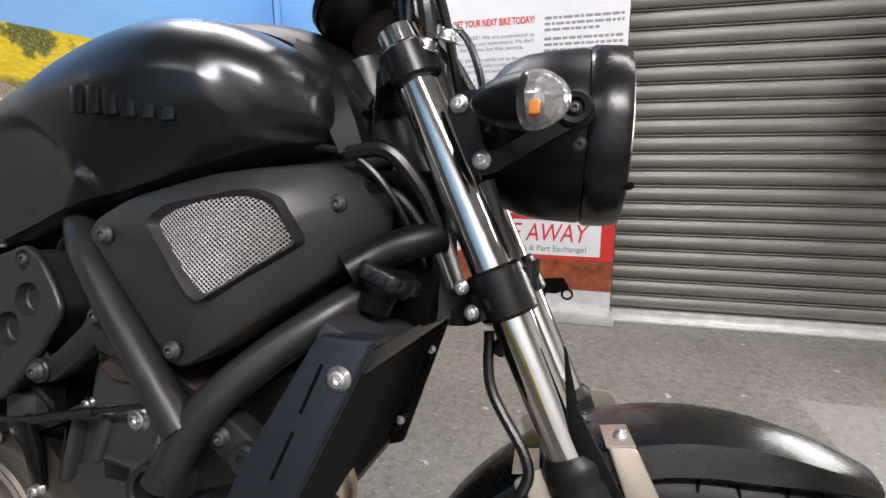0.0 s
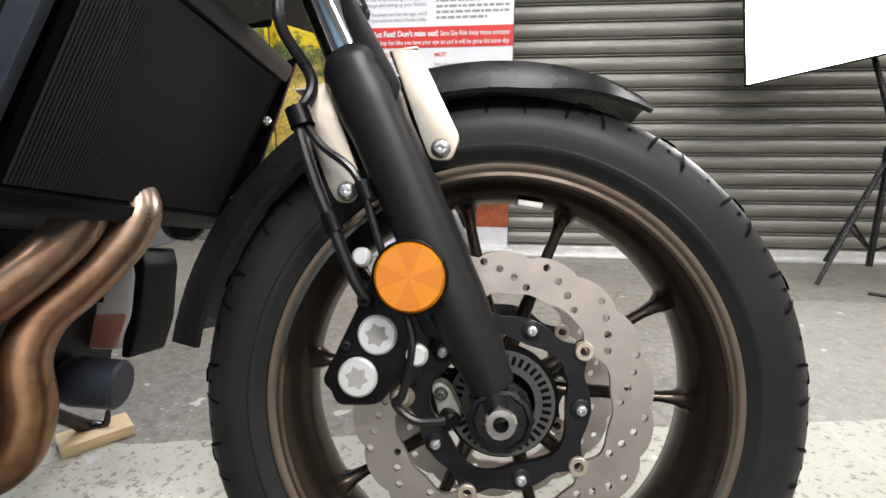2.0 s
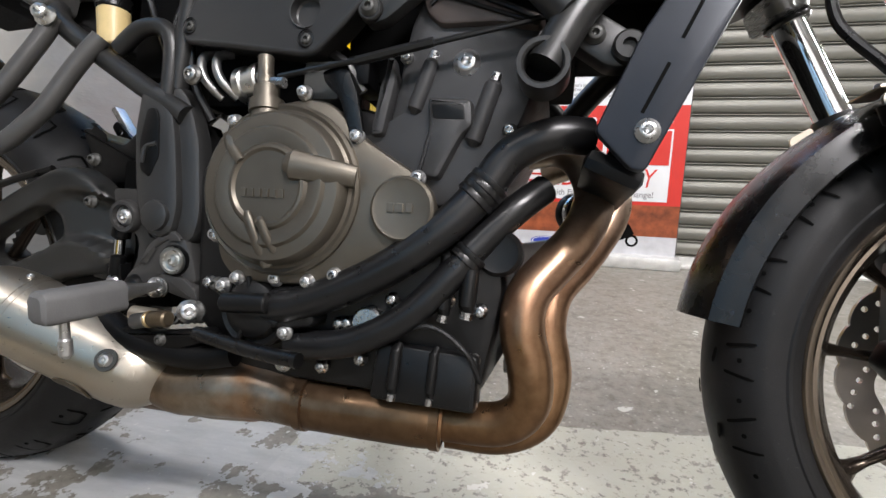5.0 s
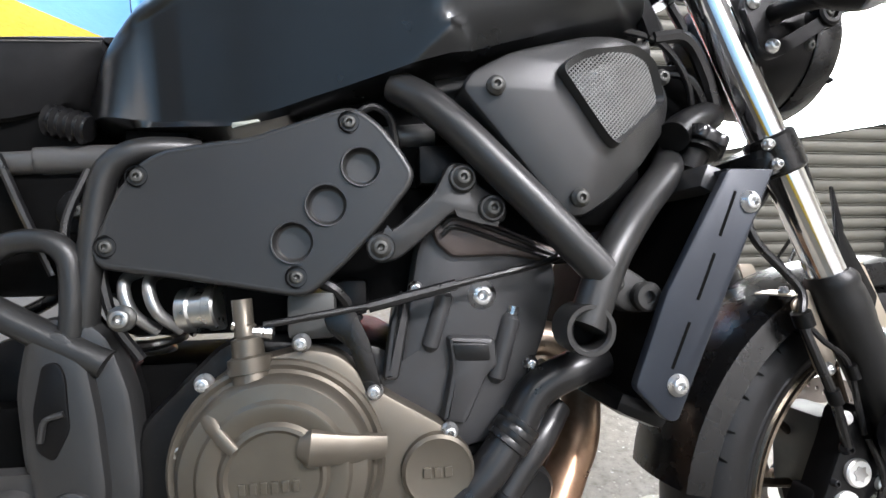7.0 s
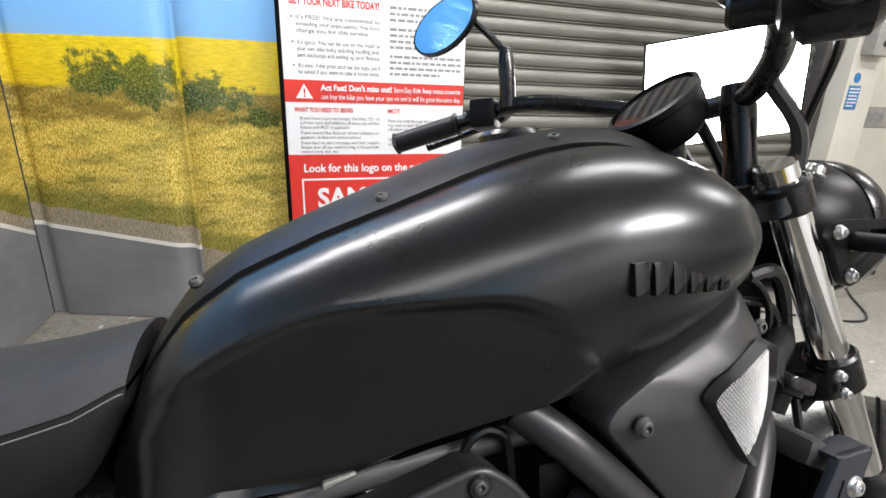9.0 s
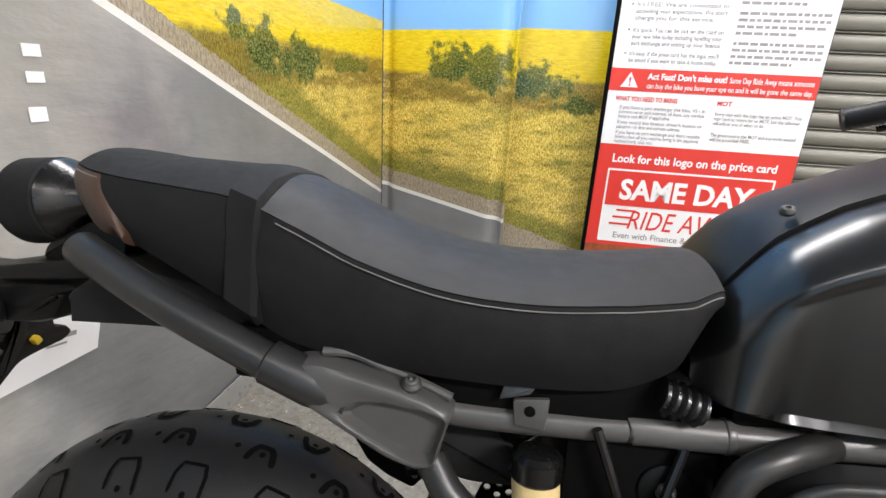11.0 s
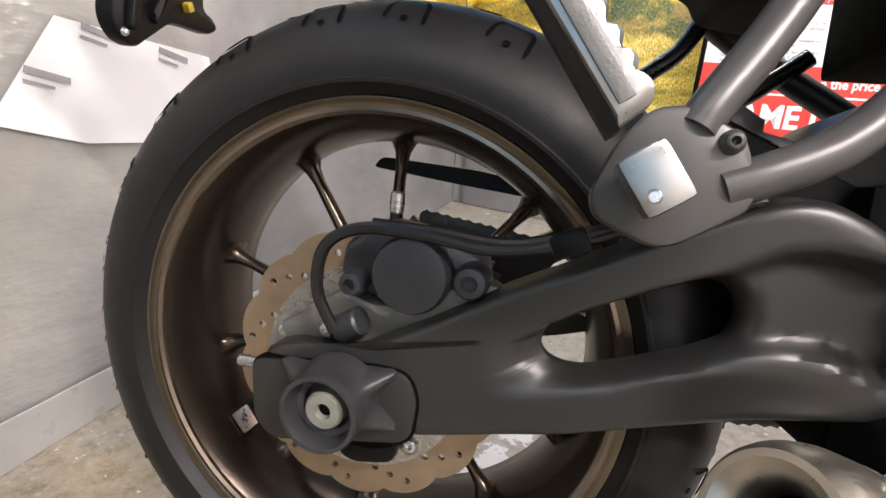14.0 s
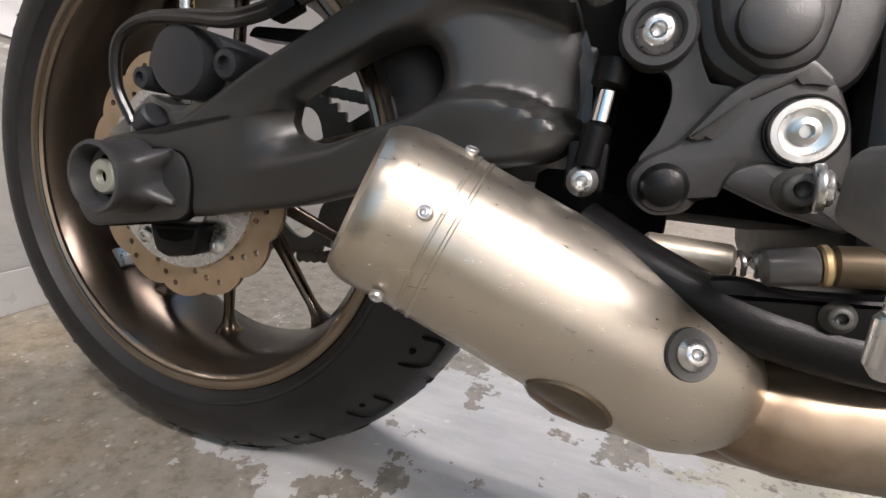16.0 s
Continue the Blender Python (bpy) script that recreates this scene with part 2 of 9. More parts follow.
def concrete():
    """Worn garage floor: grey concrete, aggregate specks, scuffed pale paint in a band along the bike."""
    m, nt, b = nodes_of("painted_concrete")
    tc = nt.nodes.new("ShaderNodeTexCoord")
    sx = nt.nodes.new("ShaderNodeSeparateXYZ")
    nt.links.new(tc.outputs["Object"], sx.inputs[0])
    x, y = sx.outputs[0], sx.outputs[1]
    big = noise_tex(nt, 2.2, 6, 0.6)
    mid = noise_tex(nt, 11, 6, 0.65)
    fine = noise_tex(nt, 120, 4, 0.7)
    base = ramp(nt, big, [(0.3, (0.14, 0.128, 0.1)), (0.7, (0.235, 0.222, 0.195))])
    base = mix_col(nt, math_node(nt, "MULTIPLY", fine, 0.5), base, (0.12, 0.115, 0.1))
    v = nt.nodes.new("ShaderNodeTexVoronoi")
    v.inputs["Scale"].default_value = 85
    nt.links.new(tc.outputs["Object"], v.inputs["Vector"])
    cell = nt.nodes.new("ShaderNodeSeparateColor")
    nt.links.new(v.outputs["Color"], cell.inputs[0])
    chip = math_node(nt, "MULTIPLY", math_node(nt, "LESS_THAN", v.outputs["Distance"], 0.3), math_node(nt, "GREATER_THAN", cell.outputs[0], 0.72))
    base = mix_col(nt, math_node(nt, "MULTIPLY", chip, 0.45), base, (0.42, 0.4, 0.36))
    brown = math_node(nt, "MULTIPLY", ramp(nt, noise_tex(nt, 6, 5, 0.65), [(0.35, (0, 0, 0)), (0.6, (1, 1, 1))]), ramp(nt, math_node(nt, "ADD", math_node(nt, "MULTIPLY", x, -1.0), math_node(nt, "MULTIPLY", y, -0.8)), [(-0.25, (0, 0, 0)), (0.25, (1, 1, 1))]))
    base = mix_col(nt, math_node(nt, "MULTIPLY", brown, 0.8), base, mix_col(nt, fine, (0.1, 0.07, 0.036), (0.3, 0.24, 0.145)))
    rub = noise_tex(nt, 34, 8, 0.75)
    base = mix_col(nt, ramp(nt, rub, [(0.42, (0, 0, 0)), (0.64, (0.45, 0.45, 0.45))]), base, (0.31, 0.29, 0.25))
    base = mix_col(nt, ramp(nt, rub, [(0.34, (0.6, 0.6, 0.6)), (0.48, (0, 0, 0))]), base, (0.09, 0.078, 0.058))
    pit = ramp(nt, noise_tex(nt, 75, 5, 0.7), [(0.3, (1, 1, 1)), (0.4, (0, 0, 0))])
    base = mix_col(nt, math_node(nt, "MULTIPLY", pit, 0.7), base, (0.06, 0.055, 0.045))
    # greenish worn strip along the front wheel, with an uneven edge
    wob = math_node(nt, "MULTIPLY", math_node(nt, "SUBTRACT", mid, 0.5), 0.03)
    yy = math_node(nt, "ADD", y, wob)
    top = math_node(nt, "ADD", math_node(nt, "MULTIPLY", x, 0.15), 0.165)
    foot = math_node(nt, "ADD", math_node(nt, "MULTIPLY", math_node(nt, "SUBTRACT", noise_tex(nt, 5, 5, 0.65), 0.5), 0.22), 0.04)
    strip = math_node(nt, "MULTIPLY", math_node(nt, "GREATER_THAN", yy, foot), math_node(nt, "LESS_THAN", yy, top))
    strip = math_node(nt, "MULTIPLY", strip, math_node(nt, "GREATER_THAN", x, 0.5))
    worn = ramp(nt, math_node(nt, "ADD", math_node(nt, "MULTIPLY", noise_tex(nt, 62, 6, 0.7), 0.8), math_node(nt, "MULTIPLY", noise_tex(nt, 14, 4, 0.6), 0.2)), [(0.42, (0, 0, 0)), (0.46, (1, 1, 1))])
    strip = math_node(nt, "MULTIPLY", strip, worn)
    base = mix_col(nt, math_node(nt, "MULTIPLY", strip, 0.8), base, mix_col(nt, mid, (0.34, 0.335, 0.27), (0.5, 0.49, 0.42)))
    # near side of the strip: dark damp-looking concrete with the bike's shadow painted in
    damp_shadow = math_node(nt, "MULTIPLY", ramp(nt, math_node(nt, "SUBTRACT", foot, yy), [(0.0, (0, 0, 0)), (0.03, (1, 1, 1))]), ramp(nt, x, [(0.42, (0, 0, 0)), (0.62, (1, 1, 1))]))
    base = mix_col(nt, math_node(nt, "MULTIPLY", damp_shadow, 0.85), base, mix_col(nt, mid, (0.05, 0.047, 0.036), (0.12, 0.112, 0.09)))
    scraps = noise_tex(nt, 15, 4, 0.55)
    base = mix_col(nt, ramp(nt, scraps, [(0.685, (0, 0, 0)), (0.695, (0.8, 0.8, 0.8))]), base, (0.55, 0.54, 0.5))
    # flakes of white paint under the engine and behind the rear wheel
    px = math_node(nt, "DIVIDE", math_node(nt, "SUBTRACT", x, 0.29), 0.4)
    py = math_node(nt, "DIVIDE", math_node(nt, "SUBTRACT", y, 0.09), 0.25)
    dist = math_node(nt, "SQRT", math_node(nt, "ADD", math_node(nt, "MULTIPLY", px, px), math_node(nt, "MULTIPLY", py, py)))
    near = math_node(nt, "MAXIMUM", math_node(nt, "SUBTRACT", 1.0, dist), -0.6)
    flake = noise_tex(nt, 10, 8, 0.66)
    patch = math_node(nt, "GREATER_THAN", math_node(nt, "ADD", flake, math_node(nt, "MULTIPLY", near, 0.22)), 0.575)
    base = mix_col(nt, math_node(nt, "MULTIPLY", patch, 0.85), base, mix_col(nt, noise_tex(nt, 16, 5, 0.6, stretch=(0.5, 2, 1)), (0.26, 0.27, 0.275), (0.58, 0.585, 0.585)))
    # sparse small white chips everywhere
    sp = noise_tex(nt, 64, 3, 0.5)
    base = mix_col(nt, ramp(nt, sp, [(0.70, (0, 0, 0)), (0.715, (0.75, 0.75, 0.75))]), base, (0.55, 0.54, 0.52))
    # rectangle of slightly paler floor on the shutter side
    far = math_node(nt, "MULTIPLY", math_node(nt, "GREATER_THAN", x, 2.05), math_node(nt, "LESS_THAN", y, 1.3))
    base = mix_col(nt, math_node(nt, "MULTIPLY", far, 0.2), base, (0.5, 0.49, 0.46))
    # floor out of view, darkened so the tank reflects less light
    unseen_dark = ramp(nt, math_node(nt, "ADD", math_node(nt, "MULTIPLY", y, -1.0), math_node(nt, "MULTIPLY", wob, 3.0)), [(0.95, (0, 0, 0)), (1.1, (0.85, 0.85, 0.85))])
    base = mix_col(nt, unseen_dark, base, mix_col(nt, mid, (0.03, 0.029, 0.024), (0.06, 0.057, 0.045)))
    nt.links.new(base, b.inputs["Base Color"])
    nt.links.new(ramp(nt, mid, [(0.3, (0.42, 0.42, 0.42)), (0.7, (0.62, 0.62, 0.62))]), b.inputs["Roughness"])
    hgt = math_node(nt, "ADD", math_node(nt, "ADD", math_node(nt, "MULTIPLY", fine, 0.5), math_node(nt, "MULTIPLY", rub, 0.8)), math_node(nt, "MULTIPLY", patch, 0.6))
    bump(nt, b, hgt, 0.4, 0.002)
    return m


def mural(name, line, slope, verge, field_top, bush_low, bushes, sky_u=(0.27, 0.5, 0.7), film=0.12, pale=0.0):
    """A printed landscape: sky, rape field, bushes, long grass, a kerb line and a road. u runs along the panel's own x, z is height."""
    m, nt, b = nodes_of(name)
    tc = nt.nodes.new("ShaderNodeTexCoord")
    sx = nt.nodes.new("ShaderNodeSeparateXYZ")
    nt.links.new(tc.outputs["Object"], sx.inputs[0])
    u, z = sx.outputs[0], sx.outputs[2]
    edge = math_node(nt, "ADD", line, math_node(nt, "MULTIPLY", u, slope))
    n_mid = noise_tex(nt, 22, 6, 0.65)
    n_fine = noise_tex(nt, 90, 5, 0.7, stretch=(1.6, 1, 0.6))
    n_big = noise_tex(nt, 5, 4)
    wob = math_node(nt, "MULTIPLY", math_node(nt, "SUBTRACT", n_mid, 0.5), 0.07)
    zz = math_node(nt, "ADD", z, wob)
    road = ramp(nt, noise_tex(nt, 3, 5, 0.55, stretch=(0.9, 1, 1.2)), [(0.3, (0.16, 0.165, 0.17)), (0.7, (0.235, 0.24, 0.245))])
    # gloss on the road's near end, painted as a paler colour, stronger higher up
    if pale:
        painted_gloss = ramp(nt, math_node(nt, "ADD", math_node(nt, "ADD", math_node(nt, "SUBTRACT", pale, u), math_node(nt, "MULTIPLY", math_node(nt, "SUBTRACT", z, 0.5), 0.6)), math_node(nt, "MULTIPLY", math_node(nt, "SUBTRACT", n_big, 0.5), 0.8)), [(0.0, (0, 0, 0)), (0.35, (1, 1, 1))])
        road = mix_col(nt, painted_gloss, road, ramp(nt, noise_tex(nt, 3, 5, 0.55, stretch=(0.9, 1, 1.4)), [(0.3, (0.29, 0.282, 0.26)), (0.7, (0.38, 0.37, 0.345))]))
    tuft = noise_tex(nt, 150, 4, 0.7, stretch=(1.5, 1, 0.55))
    n_patch = noise_tex(nt, 9, 5, 0.6, stretch=(0.6, 1, 2.2))
    soft = lambda v, lo, hi: ramp(nt, v, [(lo, (0, 0, 0)), (hi, (1, 1, 1))])
    grass = ramp(nt, tuft, [(0.34, (0.14, 0.1, 0.012)), (0.47, (0.55, 0.4, 0.06)), (0.62, (0.9, 0.72, 0.24))])
    green = ramp(nt, tuft, [(0.3, (0.025, 0.045, 0.008)), (0.7, (0.22, 0.24, 0.05))])
    field = ramp(nt, noise_tex(nt, 60, 4, 0.65, stretch=(0.35, 1, 2.5)), [(0.3, (0.55, 0.4, 0.015)), (0.7, (0.86, 0.66, 0.03))])
    sky = ramp(nt, z, [(0.0, sky_u), (1.0, (0.22, 0.45, 0.75))])
    leaf = noise_tex(nt, 110, 5, 0.75)
    bush = ramp(nt, leaf, [(0.36, (0.012, 0.024, 0.008)), (0.5, (0.06, 0.09, 0.022)), (0.66, (0.3, 0.31, 0.11))])
    kerb = ramp(nt, n_fine, [(0.35, (0.2, 0.17, 0.12)), (0.65, (0.42, 0.36, 0.27))])
    brown = ramp(nt, tuft, [(0.3, (0.07, 0.05, 0.012)), (0.7, (0.3, 0.22, 0.05))])
    col = mix_col(nt, math_node(nt, "MULTIPLY", soft(n_patch, 0.46, 0.7), 0.75), grass, green)
    # rising from the verge: dark green grass, golden grass, a brownish band under the field
    low = math_node(nt, "SUBTRACT", math_node(nt, "ADD", edge, verge + 0.12), zz)
    col = mix_col(nt, math_node(nt, "MULTIPLY", soft(low, 0.0, 0.05), 0.75), col, green)
    rise = math_node(nt, "SUBTRACT", zz, bush_low - 0.09)
    band = math_node(nt, "MULTIPLY", soft(rise, 0.0, 0.03), soft(n_patch, 0.3, 0.5))
    col = mix_col(nt, math_node(nt, "MULTIPLY", band, 0.8), col, brown)
    up = math_node(nt, "SUBTRACT", math_node(nt, "ADD", z, math_node(nt, "MULTIPLY", wob, 0.7)), bush_low + 0.05)
    col = mix_col(nt, soft(up, 0.0, 0.02), col, field)
    ragged = math_node(nt, "ADD", math_node(nt, "ADD", math_node(nt, "MULTIPLY", math_node(nt, "SUBTRACT", n_mid, 0.5), 2.2), math_node(nt, "MULTIPLY", math_node(nt, "SUBTRACT", noise_tex(nt, 9, 3), 0.45), 3.0)), math_node(nt, "MULTIPLY", math_node(nt, "SUBTRACT", leaf, 0.5), 1.4))
    for bu, bz, ru, rz in bushes:
        du = math_node(nt, "DIVIDE", math_node(nt, "SUBTRACT", u, bu), ru)
        dz = math_node(nt, "DIVIDE", math_node(nt, "SUBTRACT", z, bz), rz)
        far = math_node(nt, "SQRT", math_node(nt, "ADD", math_node(nt, "MULTIPLY", du, du), math_node(nt, "MULTIPLY", dz, dz)))
        mass = math_node(nt, "ADD", math_node(nt, "SUBTRACT", 1.0, far), ragged)
        col = mix_col(nt, math_node(nt, "MULTIPLY", soft(mass, 0.0, 0.3), 0.92), col, bush)
    top = math_node(nt, "SUBTRACT", math_node(nt, "ADD", z, math_node(nt, "MULTIPLY", wob, 0.1)), field_top)
    col = mix_col(nt, soft(top, 0.0, 0.004), col, sky)
    col = mix_col(nt, math_node(nt, "LESS_THAN", math_node(nt, "ADD", z, math_node(nt, "MULTIPLY", wob, 0.5)), math_node(nt, "ADD", edge, verge)), col, kerb)
    col = mix_col(nt, math_node(nt, "LESS_THAN", z, math_node(nt, "ADD", edge, 0.02)), col, (0.7, 0.69, 0.66))
    col = mix_col(nt, math_node(nt, "LESS_THAN", z, edge), col, road)
    nt.links.new(col, b.inputs["Base Color"])
    nt.links.new(ramp(nt, noise_tex(nt, 4, 3), [(0.3, (0.07, 0.07, 0.07)), (0.7, (0.15, 0.15, 0.15))]), b.inputs["Roughness"])
    # creased film laid over the boards
    crease = math_node(nt, "ADD", math_node(nt, "MULTIPLY", noise_tex(nt, 7, 5, 0.6, stretch=(0.6, 1, 1.6)), 1.0), math_node(nt, "MULTIPLY", noise_tex(nt, 26, 3, 0.6, stretch=(0.35, 1, 2.0)), 0.06))
    bump(nt, b, crease, film, 0.012)
    return m


def sky_wall():
    """A wall printed with blue sky over a rape field, as round the rest of the bay."""
    m, nt, b = nodes_of("sky_print")
    tc = nt.nodes.new("ShaderNodeTexCoord")
    sx = nt.nodes.new("ShaderNodeSeparateXYZ")
    nt.links.new(tc.outputs["Object"], sx.inputs[0])
    z = math_node(nt, "ADD", sx.outputs[2], math_node(nt, "MULTIPLY", noise_tex(nt, 6, 4), 0.08))
    low = ramp(nt, noise_tex(nt, 30, 5), [(0.3, (0.16, 0.12, 0.02)), (0.7, (0.5, 0.38, 0.05))])
    sky = ramp(nt, noise_tex(nt, 1.5, 4), [(0.3, (0.3, 0.53, 0.76)), (0.7, (0.4, 0.62, 0.82))])
    nt.links.new(mix_col(nt, ramp(nt, z, [(0.5, (0, 0, 0)), (0.53, (1, 1, 1))]), low, sky), b.inputs["Base Color"])
    b.inputs["Roughness"].default_value = 0.4
    return m


M["header"] = heat_pipe()
M["brushed"] = brushed()
M["clear"] = glass("clear_lens", (0.95, 0.95, 0.95))
M["reflector"] = reflector_mat()
M["floor"] = concrete()
M["white_wall"] = surface("cream_wall_paint", (0.62, 0.6, 0.53), 0.6, 0, 0.06, 4, 0.15, 200)
M["ceiling"] = surface("ceiling_paint", (0.32, 0.31, 0.3), 0.8, 0, 0.08, 3)
M["back_wall"] = surface("back_wall_paint", (0.66, 0.645, 0.62), 0.7, 0, 0.1, 2)
M["sky_wall"] = sky_wall()
M["west_wall"] = surface("dark_wall_paint", (0.06, 0.062, 0.065), 0.6, 0, 0.12, 3)
M["shutter"] = surface("galvanised_slat", (0.21, 0.205, 0.18), 0.45, 0.4, 0.18, 5, 0.1, 400, stretch=(0.6, 1, 4))
M["dark_metal"] = surface("dark_steel", (0.09, 0.09, 0.085), 0.5, 0.5)
M["alu_edge"] = surface("aluminium_trim", (0.75, 0.75, 0.73), 0.4, 0.6)
M["print_white"] = surface("print_white", (0.76, 0.77, 0.78), 0.45, 0, 0.04, 8)
M["print_red"] = surface("print_red", (0.62, 0.035, 0.025), 0.42, 0, 0.06, 8)
M["print_text"] = surface("print_grey_text", (0.28, 0.27, 0.28), 0.6)
M["print_rust"] = surface("print_autumn", (0.28, 0.07, 0.025), 0.45, 0, 0.6, 14)
M["print_grey"] = surface("print_pale_road", (0.55, 0.55, 0.57), 0.45, 0, 0.12, 14)
M["print_blue"] = surface("print_blue", (0.03, 0.05, 0.35), 0.4)
M["sheet"] = surface("paper_sheet", (0.78, 0.78, 0.79), 0.6, 0, 0.04, 6)
M["blue_sign"] = surface("blue_sign", (0.02, 0.17, 0.4), 0.45)
M["grey_machine"] = surface("grey_machine", (0.3, 0.31, 0.3), 0.5, 0.2)
# blue of the reflected sky is put into the mirror's tint
M["mirror"] = surface("mirror_glass", (0.3, 0.55, 0.78), 0.02, 1.0, 0.01, rvary=0.01)


def glow(name, colour, strength):
    m, nt, b = nodes_of(name)
    b.inputs["Base Color"].default_value = (*colour, 1)
    b.inputs["Emission Color"].default_value = (*colour, 1)
    b.inputs["Emission Strength"].default_value = strength
    return m


M["softbox"] = glow("softbox_cloth", (1.0, 0.98, 0.95), 16.0)
M["tube_light"] = glow("tube_light", (1.0, 0.97, 0.9), 9.0)


# ---- mesh helpers ----
def part(name, bm, material, parent, label="", smooth=True):
    me = bpy.data.meshes.new(name)
    bm.normal_update()
    if smooth:
        for f in bm.faces:
            f.smooth = True
        for e in bm.edges:
            if len(e.link_faces) != 2 or e.calc_face_angle(0) > 0.6:
                e.smooth = False
    bm.to_mesh(me)
    bm.free()
    me.materials.append(M[material])
    ob = new(name, me)
    if parent is not None:
        ob.parent = parent
    if label:
        tagged(ob, label)
    return ob


def empty(name, place=(0, 0, 0), turn=(0, 0, 0), parent=None):
    ob = new(name)
    ob.empty_display_size = 0.1
    ob.matrix_world = pose(*place, *turn)
    if parent:
        ob.parent = parent
    return ob


def smooth_path(pts, n=8):
    """Catmull-Rom curve through the points."""
    p = [Vector(q) for q in pts]
    p = [p[0] * 2 - p[1]] + p + [p[-1] * 2 - p[-2]]
    out = []
    for i in range(1, len(p) - 2):
        a, b, c, d = p[i - 1:i + 3]
        for k in range(n):
            t = k / n
            out.append(0.5 * (2 * b + (c - a) * t + (2 * a - 5 * b + 4 * c - d) * t * t + (3 * b - a - 3 * c + d) * t ** 3))
    return out + [p[-2]]


def sweep(bm, path, radius, seg=14, caps=True, flat=1.0, up=None):
    """A tube along the path; radius may be a number or a list as long as the path."""
    path = [Vector(q) for q in path]
    rad = radius if isinstance(radius, (list, tuple)) else [radius] * len(path)
    if len(rad) != len(path):
        rad = list(np.interp(np.linspace(0, 1, len(path)), np.linspace(0, 1, len(rad)), rad))
    tang = [(path[min(i + 1, len(path) - 1)] - path[max(i - 1, 0)]).normalized() for i in range(len(path))]
    nrm = Vector(up) if up else (Vector((0, 1, 0)) if abs(tang[0].y) < 0.9 else Vector((1, 0, 0)))
    rings = []
    for q, t, r in zip(path, tang, rad):
        nrm = (nrm - t * nrm.dot(t)).normalized()
        side = t.cross(nrm)
        rings.append([bm.verts.new(q + (nrm * math.cos(a) * flat + side * math.sin(a)) * r) for a in (2 * math.pi * k / seg for k in range(seg))])
    for a, b in zip(rings, rings[1:]):
        for k in range(seg):
            bm.faces.new((a[k], a[(k + 1) % seg], b[(k + 1) % seg], b[k]))
    if caps:
        bm.faces.new(rings[0][::-1])
        bm.faces.new(rings[-1])
    bmesh.ops.recalc_face_normals(bm, faces=bm.faces)
    return bm


def cyl(bm, a, b, r0, r1=None, seg=18, bevel=0.0):
    a, b = Vector(a), Vector(b)
    r1 = r0 if r1 is None else r1
    d = (b - a)
    if bevel:
        n = d.normalized() * bevel
        return sweep(bm, [a, a + n, b - n, b], [max(r0 - bevel, r0 * 0.3), r0, r1, max(r1 - bevel, r1 * 0.3)], seg)
    return sweep(bm, [a, b], [r0, r1], seg)


def lathe(bm, profile, centre, axis=(0, 1, 0), seg=48, closed=False):
    """Revolve (radius, along) pairs round an axis through centre."""
    c, ax = Vector(centre), Vector(axis).normalized()
    u = ax.orthogonal().normalized()
    if abs(ax.y) > 0.9:
        u = Vector((1, 0, 0))
        u = (u - ax * u.dot(ax)).normalized()
    v = ax.cross(u)
    rings = []
    for k in range(seg):
        a = 2 * math.pi * k / seg
        rings.append([bm.verts.new(c + ax * h + (u * math.cos(a) + v * math.sin(a)) * r) for r, h in profile])
    n = len(profile)
    for k in range(seg):
        a, b = rings[k], rings[(k + 1) % seg]
        for i in range(n if closed else n - 1):
            j = (i + 1) % n
            bm.faces.new((a[i], a[j], b[j], b[i]))
    bmesh.ops.remove_doubles(bm, verts=bm.verts, dist=1e-6)
    bmesh.ops.recalc_face_normals(bm, faces=bm.faces)
    return bm


def rounded(pts, r, n=4):
    """The outline of a polygon in (x, z) with rounded corners."""
    out, m = [], len(pts)
    rr = r if isinstance(r, (list, tuple)) else [r] * m
    for i in range(m):
        a, b, c = (Vector((*pts[(i + k) % m], 0)) for k in (-1, 0, 1))
        d1, d2 = a - b, c - b
        k = min(rr[i], d1.length * 0.45, d2.length * 0.45)
        s, e = b + d1.normalized() * k, b + d2.normalized() * k
        for q in range(n + 1):
            t = q / n
            v = s * (1 - t) ** 2 + b * 2 * t * (1 - t) + e * t * t
            out.append((v.x, v.y))
    return out


